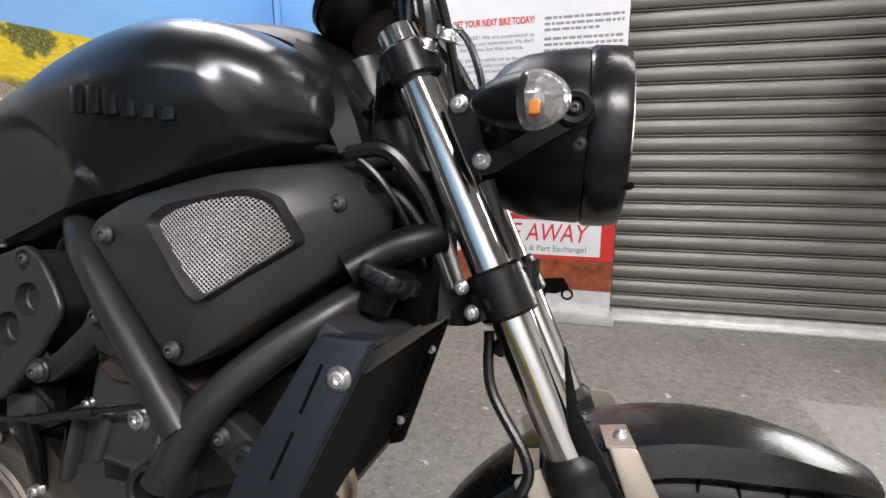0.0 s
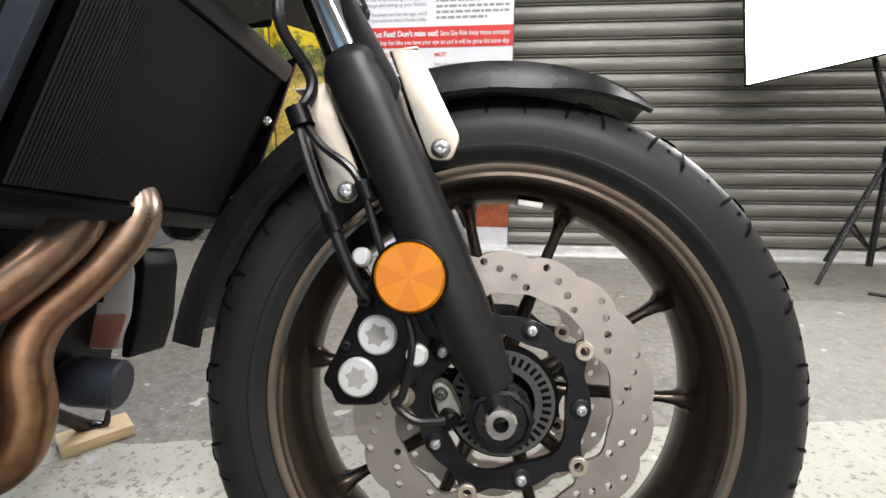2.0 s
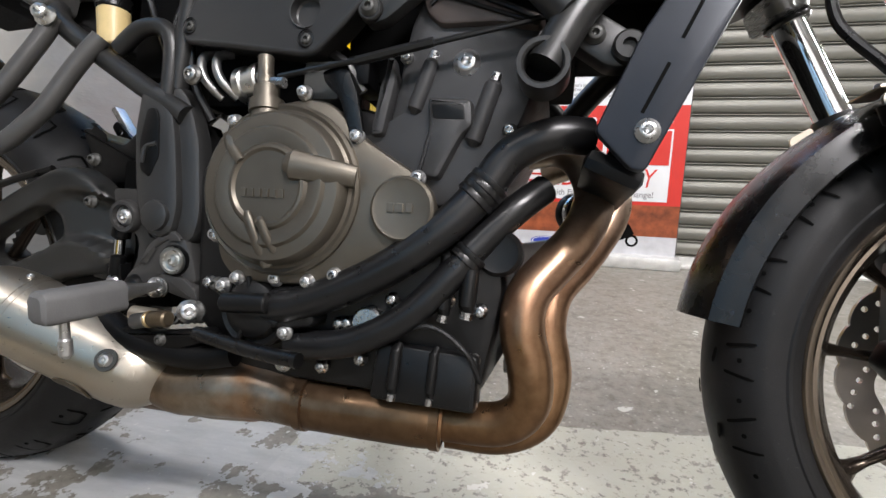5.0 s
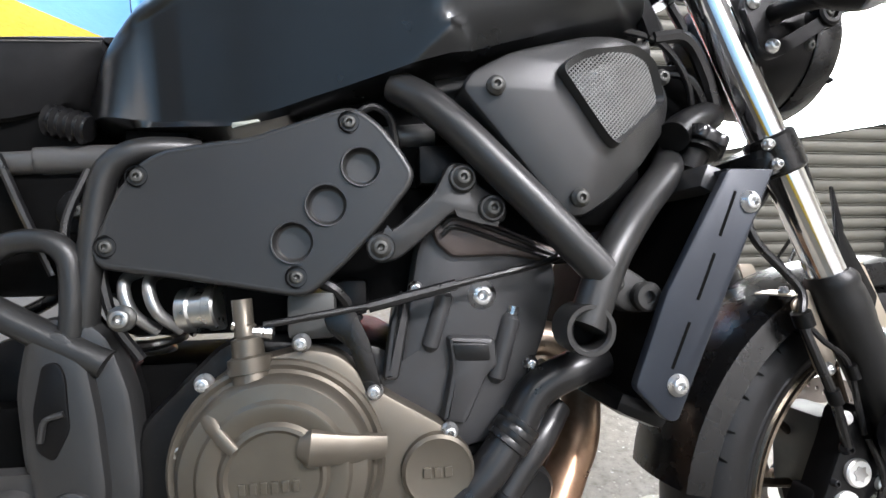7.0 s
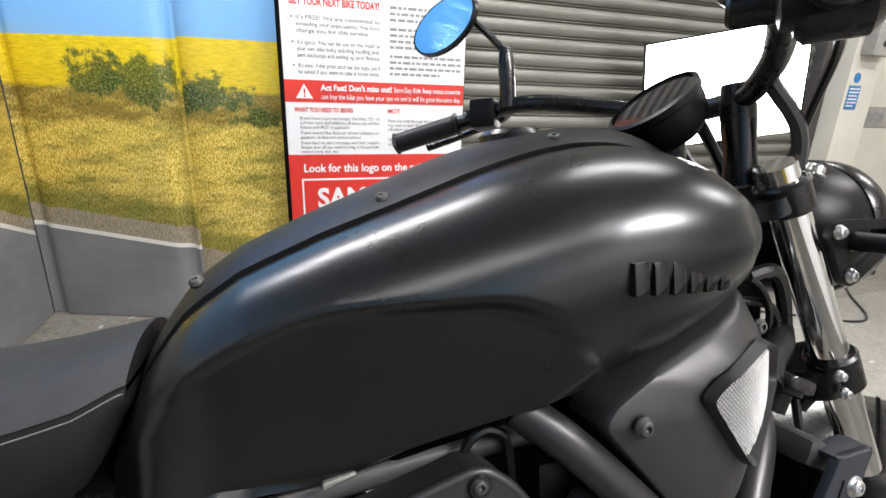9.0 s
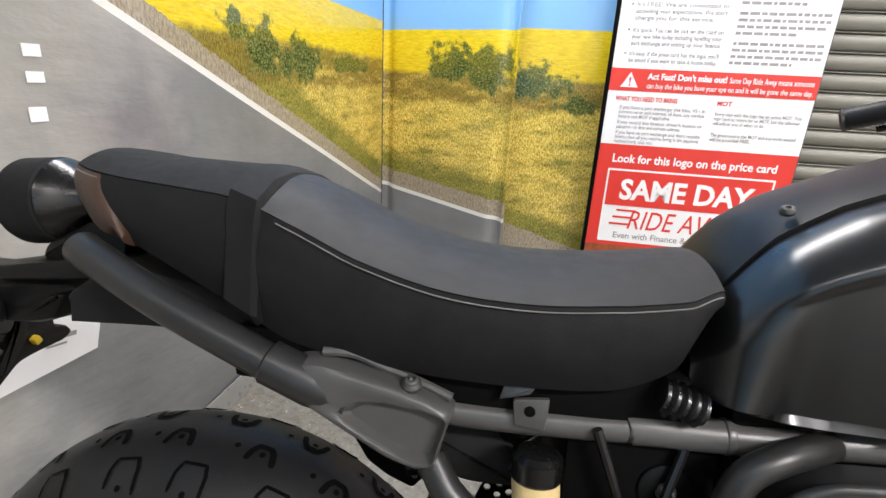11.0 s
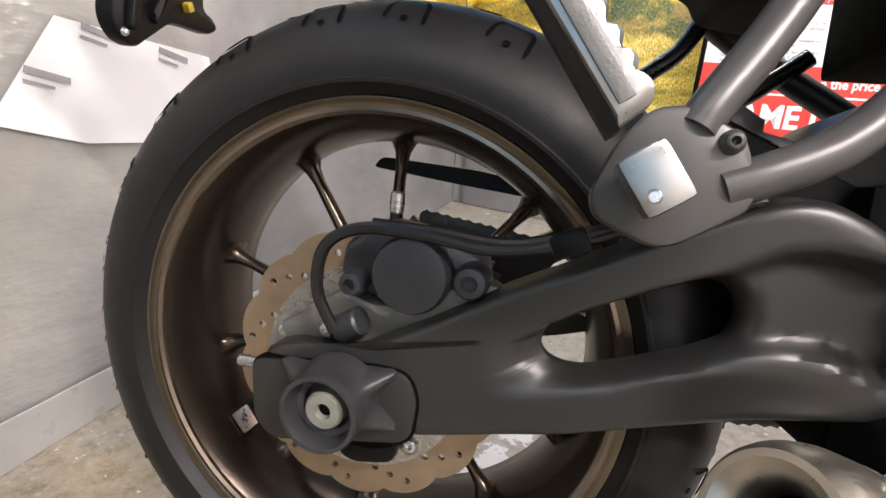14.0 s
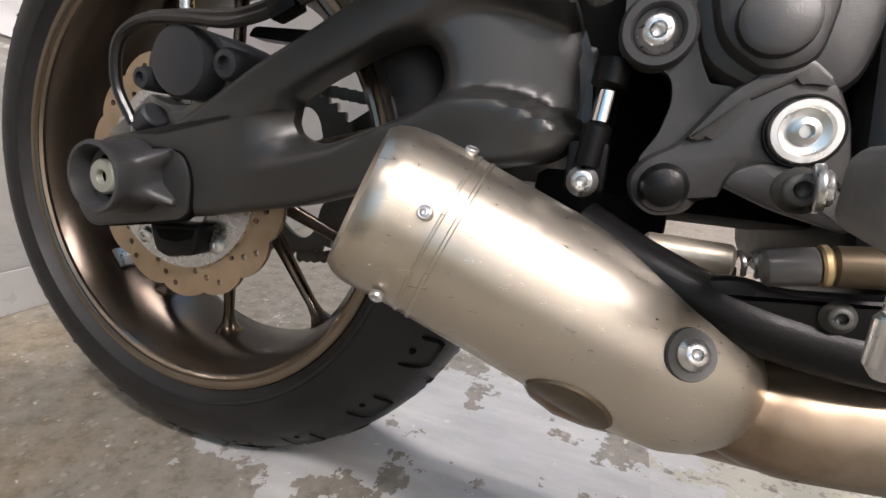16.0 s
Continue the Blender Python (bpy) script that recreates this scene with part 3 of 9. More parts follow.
def plate(bm, outline, y0, y1, edge=0.002, bulge=0.0, holes=(), shear=None):
    """A plate in the bike's side plane from y0 (inner) to y1 (outer face), with softened outer edge; bulge lifts its middle.
    shear(x, z) moves it sideways. holes: outlines cut through."""
    sgn = -1 if y1 < y0 else 1
    cx = sum(p[0] for p in outline) / len(outline)
    cz = sum(p[1] for p in outline) / len(outline)

    def ring(inset, y):
        vs = []
        for i, (x, z) in enumerate(outline):
            px, pz = outline[i - 1]
            nx, nz = outline[(i + 1) % len(outline)]
            t = Vector((nx - px, nz - pz))
            t = t.normalized() if t.length > 1e-9 else Vector((1, 0))
            n = Vector((-t.y, t.x))
            if n.dot(Vector((cx - x, cz - z))) < 0:
                n = -n
            q = (x + n.x * inset, z + n.y * inset)
            s = shear(*q) if shear else 0
            vs.append(bm.verts.new((q[0], y + s, q[1])))
        return vs

    rings = [ring(0, y0), ring(0, y1 - sgn * edge), ring(edge * 0.35, y1 - sgn * edge * 0.3), ring(edge, y1)]
    m = len(outline)
    for a, b in zip(rings, rings[1:]):
        for k in range(m):
            bm.faces.new((a[k], a[(k + 1) % m], b[(k + 1) % m], b[k]))
    if bulge or shear:
        last = rings[-1]
        for f in (0.72, 0.42, 0.16):
            nr = []
            for x, z in ((v.co.x, v.co.z) for v in rings[-1]):
                qx, qz = cx + (x - cx) * f, cz + (z - cz) * f
                nr.append(bm.verts.new((qx, y1 + sgn * bulge * (1 - f * f) + (shear(qx, qz) if shear else 0), qz)))
            for k in range(m):
                bm.faces.new((last[k], last[(k + 1) % m], nr[(k + 1) % m], nr[k]))
            last = nr
        bm.faces.new(last)
    else:
        bm.faces.new(rings[-1])
    bm.faces.new(rings[0][::-1])
    bmesh.ops.recalc_face_normals(bm, faces=bm.faces)
    return bm


def ring_plate(bm, outer, inner, y0, y1, edge=0.0015):
    """A flat ring between two outlines with the same number of points."""
    m = len(outer)
    o0, o1 = ([bm.verts.new((x, y, z)) for x, z in outer] for y in (y0, y1))
    i0, i1 = ([bm.verts.new((x, y, z)) for x, z in inner] for y in (y0, y1))
    for a, b in ((o0, o1), (i1, i0), (o1, i1), (i0, o0)):
        for k in range(m):
            bm.faces.new((a[k], a[(k + 1) % m], b[(k + 1) % m], b[k]))
    bmesh.ops.recalc_face_normals(bm, faces=bm.faces)
    return bm


def loft(bm, rings, caps=True, closed=True):
    rows = [[bm.verts.new(p) for p in r] for r in rings]
    m = len(rows[0])
    for a, b in zip(rows, rows[1:]):
        for k in range(m if closed else m - 1):
            bm.faces.new((a[k], a[(k + 1) % m], b[(k + 1) % m], b[k]))
    if caps:
        bm.faces.new(rows[0][::-1])
        bm.faces.new(rows[-1])
    bmesh.ops.recalc_face_normals(bm, faces=bm.faces)
    return bm


def box(bm, lo, hi, bevel=0.0, m=None):
    x0, y0, z0 = lo
    x1, y1, z1 = hi
    v = [bm.verts.new((x, y, z)) for x in (x0, x1) for y in (y0, y1) for z in (z0, z1)]
    fs = [bm.faces.new([v[i] for i in q]) for q in ((0, 1, 3, 2), (4, 6, 7, 5), (0, 4, 5, 1), (2, 3, 7, 6), (0, 2, 6, 4), (1, 5, 7, 3))]
    if bevel:
        es = list({e for f in fs for e in f.edges})
        bmesh.ops.bevel(bm, geom=es, offset=bevel, segments=2, affect="EDGES", profile=0.6)
    if m is not None:
        bmesh.ops.transform(bm, matrix=m, verts=v if not bevel else bm.verts)
    bmesh.ops.recalc_face_normals(bm, faces=bm.faces)
    return bm


def circle(cx, cz, r, n=32, start=0.0):
    return [(cx + r * math.cos(start + 2 * math.pi * k / n), cz + r * math.sin(start + 2 * math.pi * k / n)) for k in range(n)]


def bolt_mesh(r, head=0.006, socket=True):
    """A flanged bolt head with a hexagon socket, its axis along -y."""
    bm = bmesh.new()
    lathe(bm, [(0, 0.002), (r * 1.35, 0.002), (r * 1.35, -0.0012), (r, -0.002), (r, -head * 0.75), (r * 0.82, -head), (r * 0.5, -head)], (0, 0, 0), seg=20)
    if socket:
        lathe(bm, [(r * 0.5, -head), (r * 0.44, -head * 0.45), (0, -head * 0.45)], (0, 0, 0), seg=6)
    else:
        lathe(bm, [(r * 0.5, -head), (0, -head)], (0, 0, 0), seg=6)
    me = bpy.data.meshes.new("bolt")
    for f in bm.faces:
        f.smooth = True
    bm.to_mesh(me)
    bm.free()
    return me


BOLTS = {}


def dished(bm, outer, inner, y0, y1, depth, n=96, shoulder=0.006):
    """A cast plate with rounded shoulders and a shallow smooth hollow; both outlines are met by direction from the hollow's middle."""
    mx = sum(p[0] for p in inner) / len(inner)
    mz = sum(p[1] for p in inner) / len(inner)

    def reach(poly, a):
        best = 0.0
        dx, dz = math.cos(a), math.sin(a)
        for (x1, z1), (x2, z2) in zip(poly, poly[1:] + poly[:1]):
            ex, ez = x2 - x1, z2 - z1
            det = ex * dz - ez * dx
            if abs(det) < 1e-12:
                continue
            t = (ex * (z1 - mz) - ez * (x1 - mx)) / det
            u = (dx * (z1 - mz) - dz * (x1 - mx)) / det
            if t > 0 and -1e-6 <= u <= 1 + 1e-6:
                best = max(best, t)
        return best

    s = 1 if y1 > y0 else -1
    rows = []
    turn = [2 * math.pi * k / n for k in range(n)]
    ro, ri = [reach(outer, a) for a in turn], [reach(inner, a) for a in turn]
    for f, g, y in ((1, 0, y0), (1, 0, y1 - s * shoulder), (0.975, 0.01, y1 - s * shoulder * 0.55), (0.92, 0.04, y1 - s * shoulder * 0.22), (0.8, 0.12, y1 - s * shoulder * 0.06), (0.6, 0.35, y1), (0.3, 0.7, y1), (0.1, 0.92, y1 - s * 0.0015), (0, 1, y1 - s * depth * 0.6), (0, 0.9, y1 - s * depth), (0, 0.05, y1 - s * depth)):
        rows.append([bm.verts.new((mx + (q * f + p * g) * math.cos(a), y, mz + (q * f + p * g) * math.sin(a))) for a, q, p in zip(turn, ro, ri)])
    for a, b in zip(rows, rows[1:]):
        for k in range(n):
            bm.faces.new((a[k], a[(k + 1) % n], b[(k + 1) % n], b[k]))
    bm.faces.new(rows[-1])
    bmesh.ops.recalc_face_normals(bm, faces=bm.faces)


def bolt(place, parent, r=0.006, material="silver", name="bolt", towards=(0, -1, 0), head=0.006):
    key = (r, material, head)
    if key not in BOLTS:
        BOLTS[key] = bolt_mesh(r, head)
        BOLTS[key].materials.append(M[material])
    ob = new(name, BOLTS[key])
    ob.parent = parent
    q = Vector((0, -1, 0)).rotation_difference(Vector(towards))
    ob.matrix_basis = Matrix.LocRotScale(Vector(place), q, None)
    return ob


def cut_plate(bm, outer, holes, y0, y1):
    """A flat plate in the side plane with real holes through it."""
    edges = []
    for loop in (outer, *holes):
        vs = [bm.verts.new((x, y0, z)) for x, z in loop]
        edges += [bm.edges.new((vs[i - 1], vs[i])) for i in range(len(vs))]
    got = bmesh.ops.triangle_fill(bm, edges=edges, use_beauty=False)
    faces = [g for g in got["geom"] if isinstance(g, bmesh.types.BMFace)]
    ext = bmesh.ops.extrude_face_region(bm, geom=faces)
    bmesh.ops.translate(bm, vec=(0, y1 - y0, 0), verts=[g for g in ext["geom"] if isinstance(g, bmesh.types.BMVert)])
    bmesh.ops.recalc_face_normals(bm, faces=bm.faces)
    return bm

# ---- the showroom bay ----
def slab(name, material, corners, thick, kind="structure", label="", category=""):
    """A wall or floor slab: an inner face by its corners and a thickness away from it."""
    c = [Vector(p) for p in corners]
    n = (c[1] - c[0]).cross(c[2] - c[0]).normalized() * thick
    bm = bmesh.new()
    loft(bm, [c, [p - n for p in c]])
    return tagged(part(name, bm, material, None, smooth=False), label, category, kind=kind)


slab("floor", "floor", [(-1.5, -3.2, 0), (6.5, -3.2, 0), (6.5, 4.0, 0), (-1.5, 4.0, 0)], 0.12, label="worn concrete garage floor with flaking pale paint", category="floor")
slab("ceiling", "ceiling", [(-1.5, 4.0, 3.0), (6.5, 4.0, 3.0), (6.5, -3.2, 3.0), (-1.5, -3.2, 3.0)], 0.1, label="plain pale garage ceiling", category="ceiling")
slab("wall_south", "back_wall", [(6.5, -3.0, 0), (-1.5, -3.0, 0), (-1.5, -3.0, 3.0), (6.5, -3.0, 3.0)], 0.15, label="plain pale painted garage wall", category="wall")
slab("wall_mural_4", "sky_wall", [(0.9, -2.97, 0.004), (-1.34, -2.97, 0.004), (-1.34, -2.97, 2.9), (0.9, -2.97, 2.9)], 0.02, label="wall board printed with blue sky over a yellow field", category="wall mural")
slab("wall_east", "white_wall", [(6.2, 3.8, 0), (6.2, -3.0, 0), (6.2, -3.0, 3.0), (6.2, 3.8, 3.0)], 0.15, label="cream painted end wall", category="wall")
slab("wall_west_low", "west_wall", [(-1.35, -3.0, 0), (-1.35, 0.0, 0), (-1.35, 0.0, 3.0), (-1.35, -3.0, 3.0)], 0.12, label="dark painted side wall of the bay", category="wall")

# mural panels: each is an upright printed board with its own axis along the wall
def mural_board(name, a, b, high, material, label, folds=()):
    a, b = Vector((*a, 0)), Vector((*b, 0))
    wide = (b - a).length
    # the printed skin bulges a little and is pinched where it folds
    cols = []
    for k in range(int(wide / 0.012) + 1):
        u = min(wide, k * 0.012)
        rise = 0.0015 * math.sin(u * 7.0) + sum(deep * math.exp(-((u - at) / w) ** 2) for at, deep, w in folds)
        cols.append([(u, rise, 0.004), (u, rise, high), (u, rise + 0.018, high), (u, rise + 0.018, 0.004)])
    cols.append([(wide, rise, 0.004), (wide, rise, high), (wide, rise + 0.018, high), (wide, rise + 0.018, 0.004)])
    bm = bmesh.new()
    loft(bm, cols)
    bmesh.ops.recalc_face_normals(bm, faces=bm.faces)
    ob = tagged(part(name, bm, material, None, smooth=False), label, "wall mural", kind="structure")
    ob.matrix_world = Matrix.Translation(a) @ Matrix.Rotation(math.atan2(b.y - a.y, b.x - a.x), 4, "Z")
    return ob


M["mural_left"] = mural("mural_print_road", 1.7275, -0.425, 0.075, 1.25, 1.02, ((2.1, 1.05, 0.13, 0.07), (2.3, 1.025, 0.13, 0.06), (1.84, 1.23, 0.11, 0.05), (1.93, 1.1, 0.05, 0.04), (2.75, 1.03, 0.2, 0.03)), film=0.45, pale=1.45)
M["mural_mid"] = mural("mural_print_field", 0.43, -0.125, 0.1, 1.21, 0.96, ((0.4, 1.065, 0.11, 0.085), (0.58, 1.055, 0.16, 0.08)))
M["mural_right"] = mural("mural_print_field_right", 0.17, -0.3, 0.16, 1.225, 0.95, ((0.13, 1.01, 0.12, 0.075), (0.02, 0.985, 0.07, 0.05), (0.32, 0.9, 0.1, 0.035)))
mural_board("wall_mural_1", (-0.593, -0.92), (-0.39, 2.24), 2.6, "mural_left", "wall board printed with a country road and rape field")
mural_board("wall_mural_2", (-0.39, 2.24), (0.285, 1.975), 2.6, "mural_mid", "angled wall board printed with golden grass and bushes", ((0.03, 0.022, 0.03), (0.69, 0.03, 0.035)))
mural_board("wall_mural_3", (0.275, 2.07), (1.5, 2.07), 2.6, "mural_right", "wall board printed with yellow field under blue sky")

bm = bmesh.new()
box(bm, (0, 0, 0.0005), (2.25, 0.004, 0.075), 0.001)
bb = tagged(part("baseboard", bm, "film_white", None, smooth=False), "pale plastic strip along the foot of the printed wall", "baseboard", kind="structure")
bb.matrix_world = Matrix.Translation((-0.5855, -0.92, 0)) @ Matrix.Rotation(math.atan2(3.16, 0.203), 4, "Z") @ Matrix.Translation((0, -0.004, 0))

# roller shutter: interlocking curved slats, each a piece of its own
def shutter(x0, x1, y, top):
    root = tagged(empty("roller_shutter", (x0, y, 0)), "grey galvanised roller shutter, fully closed", "shutter", kind="structure")
    pitch, n = 0.0745, 10
    face = [(-0.002 - 0.013 * math.sin(math.pi * k / n) ** 0.8, 0.0125 + (pitch - 0.0155) * k / n) for k in range(n + 1)]
    prof = [(0.012, 0.0), (0.0, 0.0006), (-0.006, 0.0022), (-0.0075, 0.0042), (-0.006, 0.0062), (0.0, 0.0078), (0.012, 0.0084), (0.012, 0.0115)] + face + [(0.012, pitch - 0.0024), (0.012, pitch)]
    bm = bmesh.new()
    a = [bm.verts.new((0, q, z)) for q, z in prof]
    b = [bm.verts.new((x1 - x0, q, z)) for q, z in prof]
    for i in range(len(prof) - 1):
        bm.faces.new((a[i], b[i], b[i + 1], a[i + 1])).smooth = 8 <= i < 8 + n
    me = bpy.data.meshes.new("slat")
    bmesh.ops.recalc_face_normals(bm, faces=bm.faces)
    bm.to_mesh(me)
    bm.free()
    me.materials.append(M["shutter"])
    for k in range(int((top - 0.05) / pitch)):
        s = new("slat", me)
        s.parent = root
        s.location = (0, 0, 0.05 + k * pitch)
    bm = bmesh.new()
    box(bm, (0, -0.018, 0.008), (x1 - x0, 0.012, 0.052), 0.004)
    part("bottom_rail", bm, "alu_edge", root, "pale aluminium bottom rail")
    bm = bmesh.new()
    box(bm, (0, 0.03, 0), (x1 - x0, 0.05, top))
    part("backing", bm, "dark_metal", root)
    return root


shutter(1.49, 3.88, 1.97, 3.0)
bm = bmesh.new()
box(bm, (3.86, 1.89, 0), (3.95, 2.05, 3.0), 0.006)
tagged(part("shutter_guide", bm, "dark_metal", None), "dark steel guide channel of the shutter", "shutter guide", kind="structure")
bm = bmesh.new()
box(bm, (3.952, 1.78, 0), (4.22, 2.2, 3.0), 0.008)
tagged(part("pillar", bm, "white_wall", None), "cream painted square pillar", "pillar", kind="structure")
slab("wall_north", "white_wall", [(4.2, 2.02, 0), (6.3, 2.02, 0), (6.3, 2.02, 3.0), (4.2, 2.02, 3.0)], 0.15, label="cream painted wall beside the shutter", category="wall")
bm = bmesh.new()
box(bm, (1.3, -0.09, 0.0005), (3.86, -0.02, 0.012), 0.003, Matrix.Translation((0.19, 2.0, 0)))
tagged(part("threshold", bm, "alu_edge", None), "bright metal threshold strip under the shutter", "threshold", kind="structure")

# ---- lettering ----
def words(text, parent, material, size, place, bold=0.0, italic=0.0, wide=None, align="LEFT"):
    """A line of text as a thin mesh in the xz plane, facing -y."""
    cu = bpy.data.curves.new("text", "FONT")
    cu.body, cu.size, cu.offset, cu.shear, cu.extrude = text, size, bold, italic, 0.0004
    cu.align_x = align
    cu.resolution_u = 3
    tmp = bpy.data.objects.new("text", cu)
    scene.collection.objects.link(tmp)
    bpy.context.view_layer.update()
    me = bpy.data.meshes.new_from_object(tmp.evaluated_get(bpy.context.evaluated_depsgraph_get()))
    bpy.data.objects.remove(tmp)
    bpy.data.curves.remove(cu)
    me.materials.append(M[material])
    ob = new("lettering", me)
    ob.parent = parent
    xs = [v.co.x for v in me.vertices]
    k = 1.0
    if wide and xs:
        k = wide / (max(xs) - min(xs))
    ob.matrix_basis = Matrix.Translation(place) @ Matrix.Rotation(radians(90), 4, "X") @ Matrix.Diagonal((k, 1, 1, 1))
    return ob


def bars(parent, material, x0, x1, z_top, n, gap, high, last=0.7, name="text_bar"):
    """Small print that cannot be read: one thin bar a line."""
    rng = random.Random(int(x0 * 1000 + z_top * 777))
    bm = bmesh.new()
    for k in range(n):
        z = z_top - k * gap
        right = x0 + (x1 - x0) * (last if k == n - 1 else 1.0)
        x = x0
        while x < right - 0.006:
            w = min(rng.uniform(0.012, 0.04), right - x)
            box(bm, (x, -0.0016, z - high), (x + w, -0.0006, z))
            x += w + 0.006
    return part(name, bm, material, parent, smooth=False)


# ---- banner beside the shutter ----
def banner():
    root = tagged(empty("pull_up_banner", (0.69, 1.925, 0)), "red and white pull-up banner with printed offer text", "banner")
    root.matrix_world = Matrix.Translation((0.69, 1.925, 0)) @ Matrix.Rotation(radians(-2.0), 4, "Z")
    W = 0.80
    def rect(name, mat, x0, z0, x1, z1, y=0.0, label=""):
        bm = bmesh.new()
        box(bm, (x0, y - 0.0012, z0), (x1, y, z1))
        return part(name, bm, mat, root, label, smooth=False)
    bm = bmesh.new()
    box(bm, (-0.02, -0.07, 0.0), (W + 0.02, 0.07, 0.06), 0.012)
    part("base", bm, "alu_edge", root, "pale aluminium roller base")
    bm = bmesh.new()
    box(bm, (-0.004, 0.004, 0.06), (W + 0.004, 0.008, 2.02))
    part("backing", bm, "dark_metal", root, smooth=False)
    bm = bmesh.new()
    box(bm, (-0.018, -0.002, 0.06), (-0.001, 0.012, 2.02), 0.003)
    part("side_rail", bm, "black", root)
    rect("white_print", "print_white", 0, 0.762, W, 1.5, 0.003)
    rect("photo_print", "print_rust", 0, 1.5, W, 2.02, 0.003)
    rect("red_print", "print_red", 0, 0.30, W, 0.762, 0.003)
    rect("autumn_print", "print_rust", 0, 0.15, W, 0.30, 0.003)
    rect("road_print", "print_grey", 0, 0.06, W, 0.15, 0.003)
    rect("red_band", "print_red", 0, 0.985, W, 1.075, 0.0015)
    # warning triangle
    bm = bmesh.new()
    loft(bm, [[(0.045, 0.0, 1.0), (0.115, 0.0, 1.0), (0.08, 0.0, 1.06)], [(0.045, -0.001, 1.0), (0.115, -0.001, 1.0), (0.08, -0.001, 1.06)]])
    part("warning_triangle", bm, "print_white", root, "white warning triangle", smooth=False)
    words("!", root, "print_red", 0.05, (0.074, -0.0015, 1.006), 0.001)
    words("Act Fast! Don't miss out!", root, "print_white", 0.034, (0.15, -0.001, 1.035), 0.0012, wide=0.31)
    words("Same Day Ride Away means someone", root, "print_white", 0.032, (0.468, -0.001, 1.035), 0.0002, wide=0.315)
    words("can buy the bike you have your eye on and it will be gone the same day.", root, "print_white", 0.03, (0.15, -0.001, 0.999), 0.0002, wide=0.635)
    words("GET YOUR NEXT BIKE TODAY!", root, "print_red", 0.04, (0.035, 0.0012, 1.365), 0.0012, wide=0.37)
    words("WHAT YOU NEED TO BRING", root, "print_red", 0.026, (0.035, 0.0012, 0.945), 0.0008, wide=0.25)
    words("MOT", root, "print_red", 0.026, (0.44, 0.0012, 0.945), 0.0006)
    lines = [("It's FREE! We are committed to", 1.31), ("exceeding your expectations. We don't", 1.285), ("charge you for this service.", 1.26),
             ("It's quick. You can be out on the road on", 1.215), ("your new bike today including handling your", 1.19), ("part exchange and setting up your finance.", 1.165),
             ("It's easy. If the price card has the logo, you'll", 1.125), ("be asked if you want to take it home today.", 1.1)]
    for k, (text, z) in enumerate(lines):
        words(text, root, "print_text", 0.024, (0.06, 0.0012, z), 0.0002, wide=0.3 if k == 2 else 0.345)
    for z in (1.31, 1.215, 1.125):
        rect("bullet", "print_text", 0.04, z + 0.004, 0.048, z + 0.012, 0.0018)
    small = [("If you have a part exchange: the bike, V5 - in", 0.912), ("current name and address, all keys, any service", 0.893), ("history and MOT if applicable", 0.874),
             ("If you would like finance: driver's licence or", 0.85), ("passport - in date and current address", 0.831),
             ("If you have no part exchange and don't require", 0.807), ("finance then all you need to bring is the payment", 0.788), ("method (card, cash, etc)", 0.769)]
    for k, (text, z) in enumerate(small):
        words(text, root, "print_text", 0.02, (0.055, 0.0012, z), 0.0002, wide=(0.21 if k == 2 else 0.26 if k == 4 else 0.16 if k == 7 else 0.345))
    bars(root, "print_text", 0.45, 0.78, 1.385, 3, 0.024, 0.011).location.y = 0.003
    bars(root, "print_text", 0.45, 0.78, 1.3, 4, 0.024, 0.011).location.y = 0.003
    bars(root, "print_text", 0.45, 0.78, 1.19, 4, 0.024, 0.011).location.y = 0.003
    words("Every bike with the logo has an active MOT. You", root, "print_text", 0.02, (0.44, 0.0012, 0.905), 0.0002, wide=0.33)
    words("may need to return for an MOT, but the salesman", root, "print_text", 0.02, (0.44, 0.0012, 0.886), 0.0002, wide=0.33)
    words("will inform you of when to do.", root, "print_text", 0.02, (0.44, 0.0012, 0.867), 0.0002, wide=0.2)
    words("The good news is the MOT and any work needed", root, "print_text", 0.02, (0.44, 0.0012, 0.82), 0.0002, wide=0.33)
    words("will be provided FREE.", root, "print_text", 0.02, (0.44, 0.0012, 0.801), 0.0002, wide=0.16)
    words("Look for this logo on the price card", root, "print_white", 0.05, (0.06, 0.0012, 0.685), 0.0012, wide=0.67)
    rect("logo_frame", "print_white", 0.05, 0.318, 0.74, 0.655, 0.0018)
    rect("logo_red", "print_red", 0.058, 0.49, 0.732, 0.647, 0.0004)
    words("SAME DAY", root, "print_white", 0.125, (0.115, -0.0012, 0.523), 0.004, wide=0.555)
    words("RIDE AWAY", root, "print_red", 0.125, (0.165, 0.0002, 0.385), 0.0, 0.22, wide=0.515)
    for k in range(3):
        rect("speed_line", "print_red", 0.09 + 0.012 * k, 0.40 + 0.032 * k, 0.175 + 0.012 * k, 0.409 + 0.032 * k, 0.0004)
    words("Even with Finance & Part Exchange!", root, "print_text", 0.04, (0.115, 0.0002, 0.337), 0.0005, wide=0.56)
    # printed motorcycle and oval badge at the foot, as plain shapes
    bm = bmesh.new()
    for cx in (0.47, 0.60):
        ring_plate(bm, circle(cx, 0.125, 0.03, 20), circle(cx, 0.125, 0.019, 20), 0.0016, 0.0008)
    plate(bm, rounded([(0.44, 0.19), (0.5, 0.2), (0.58, 0.21), (0.61, 0.16), (0.55, 0.125), (0.5, 0.125)], 0.01), 0.0016, 0.0006, 0.0003)
    part("printed_bike", bm, "black", root, "small printed dark motorcycle picture", smooth=False)
    bm = bmesh.new()
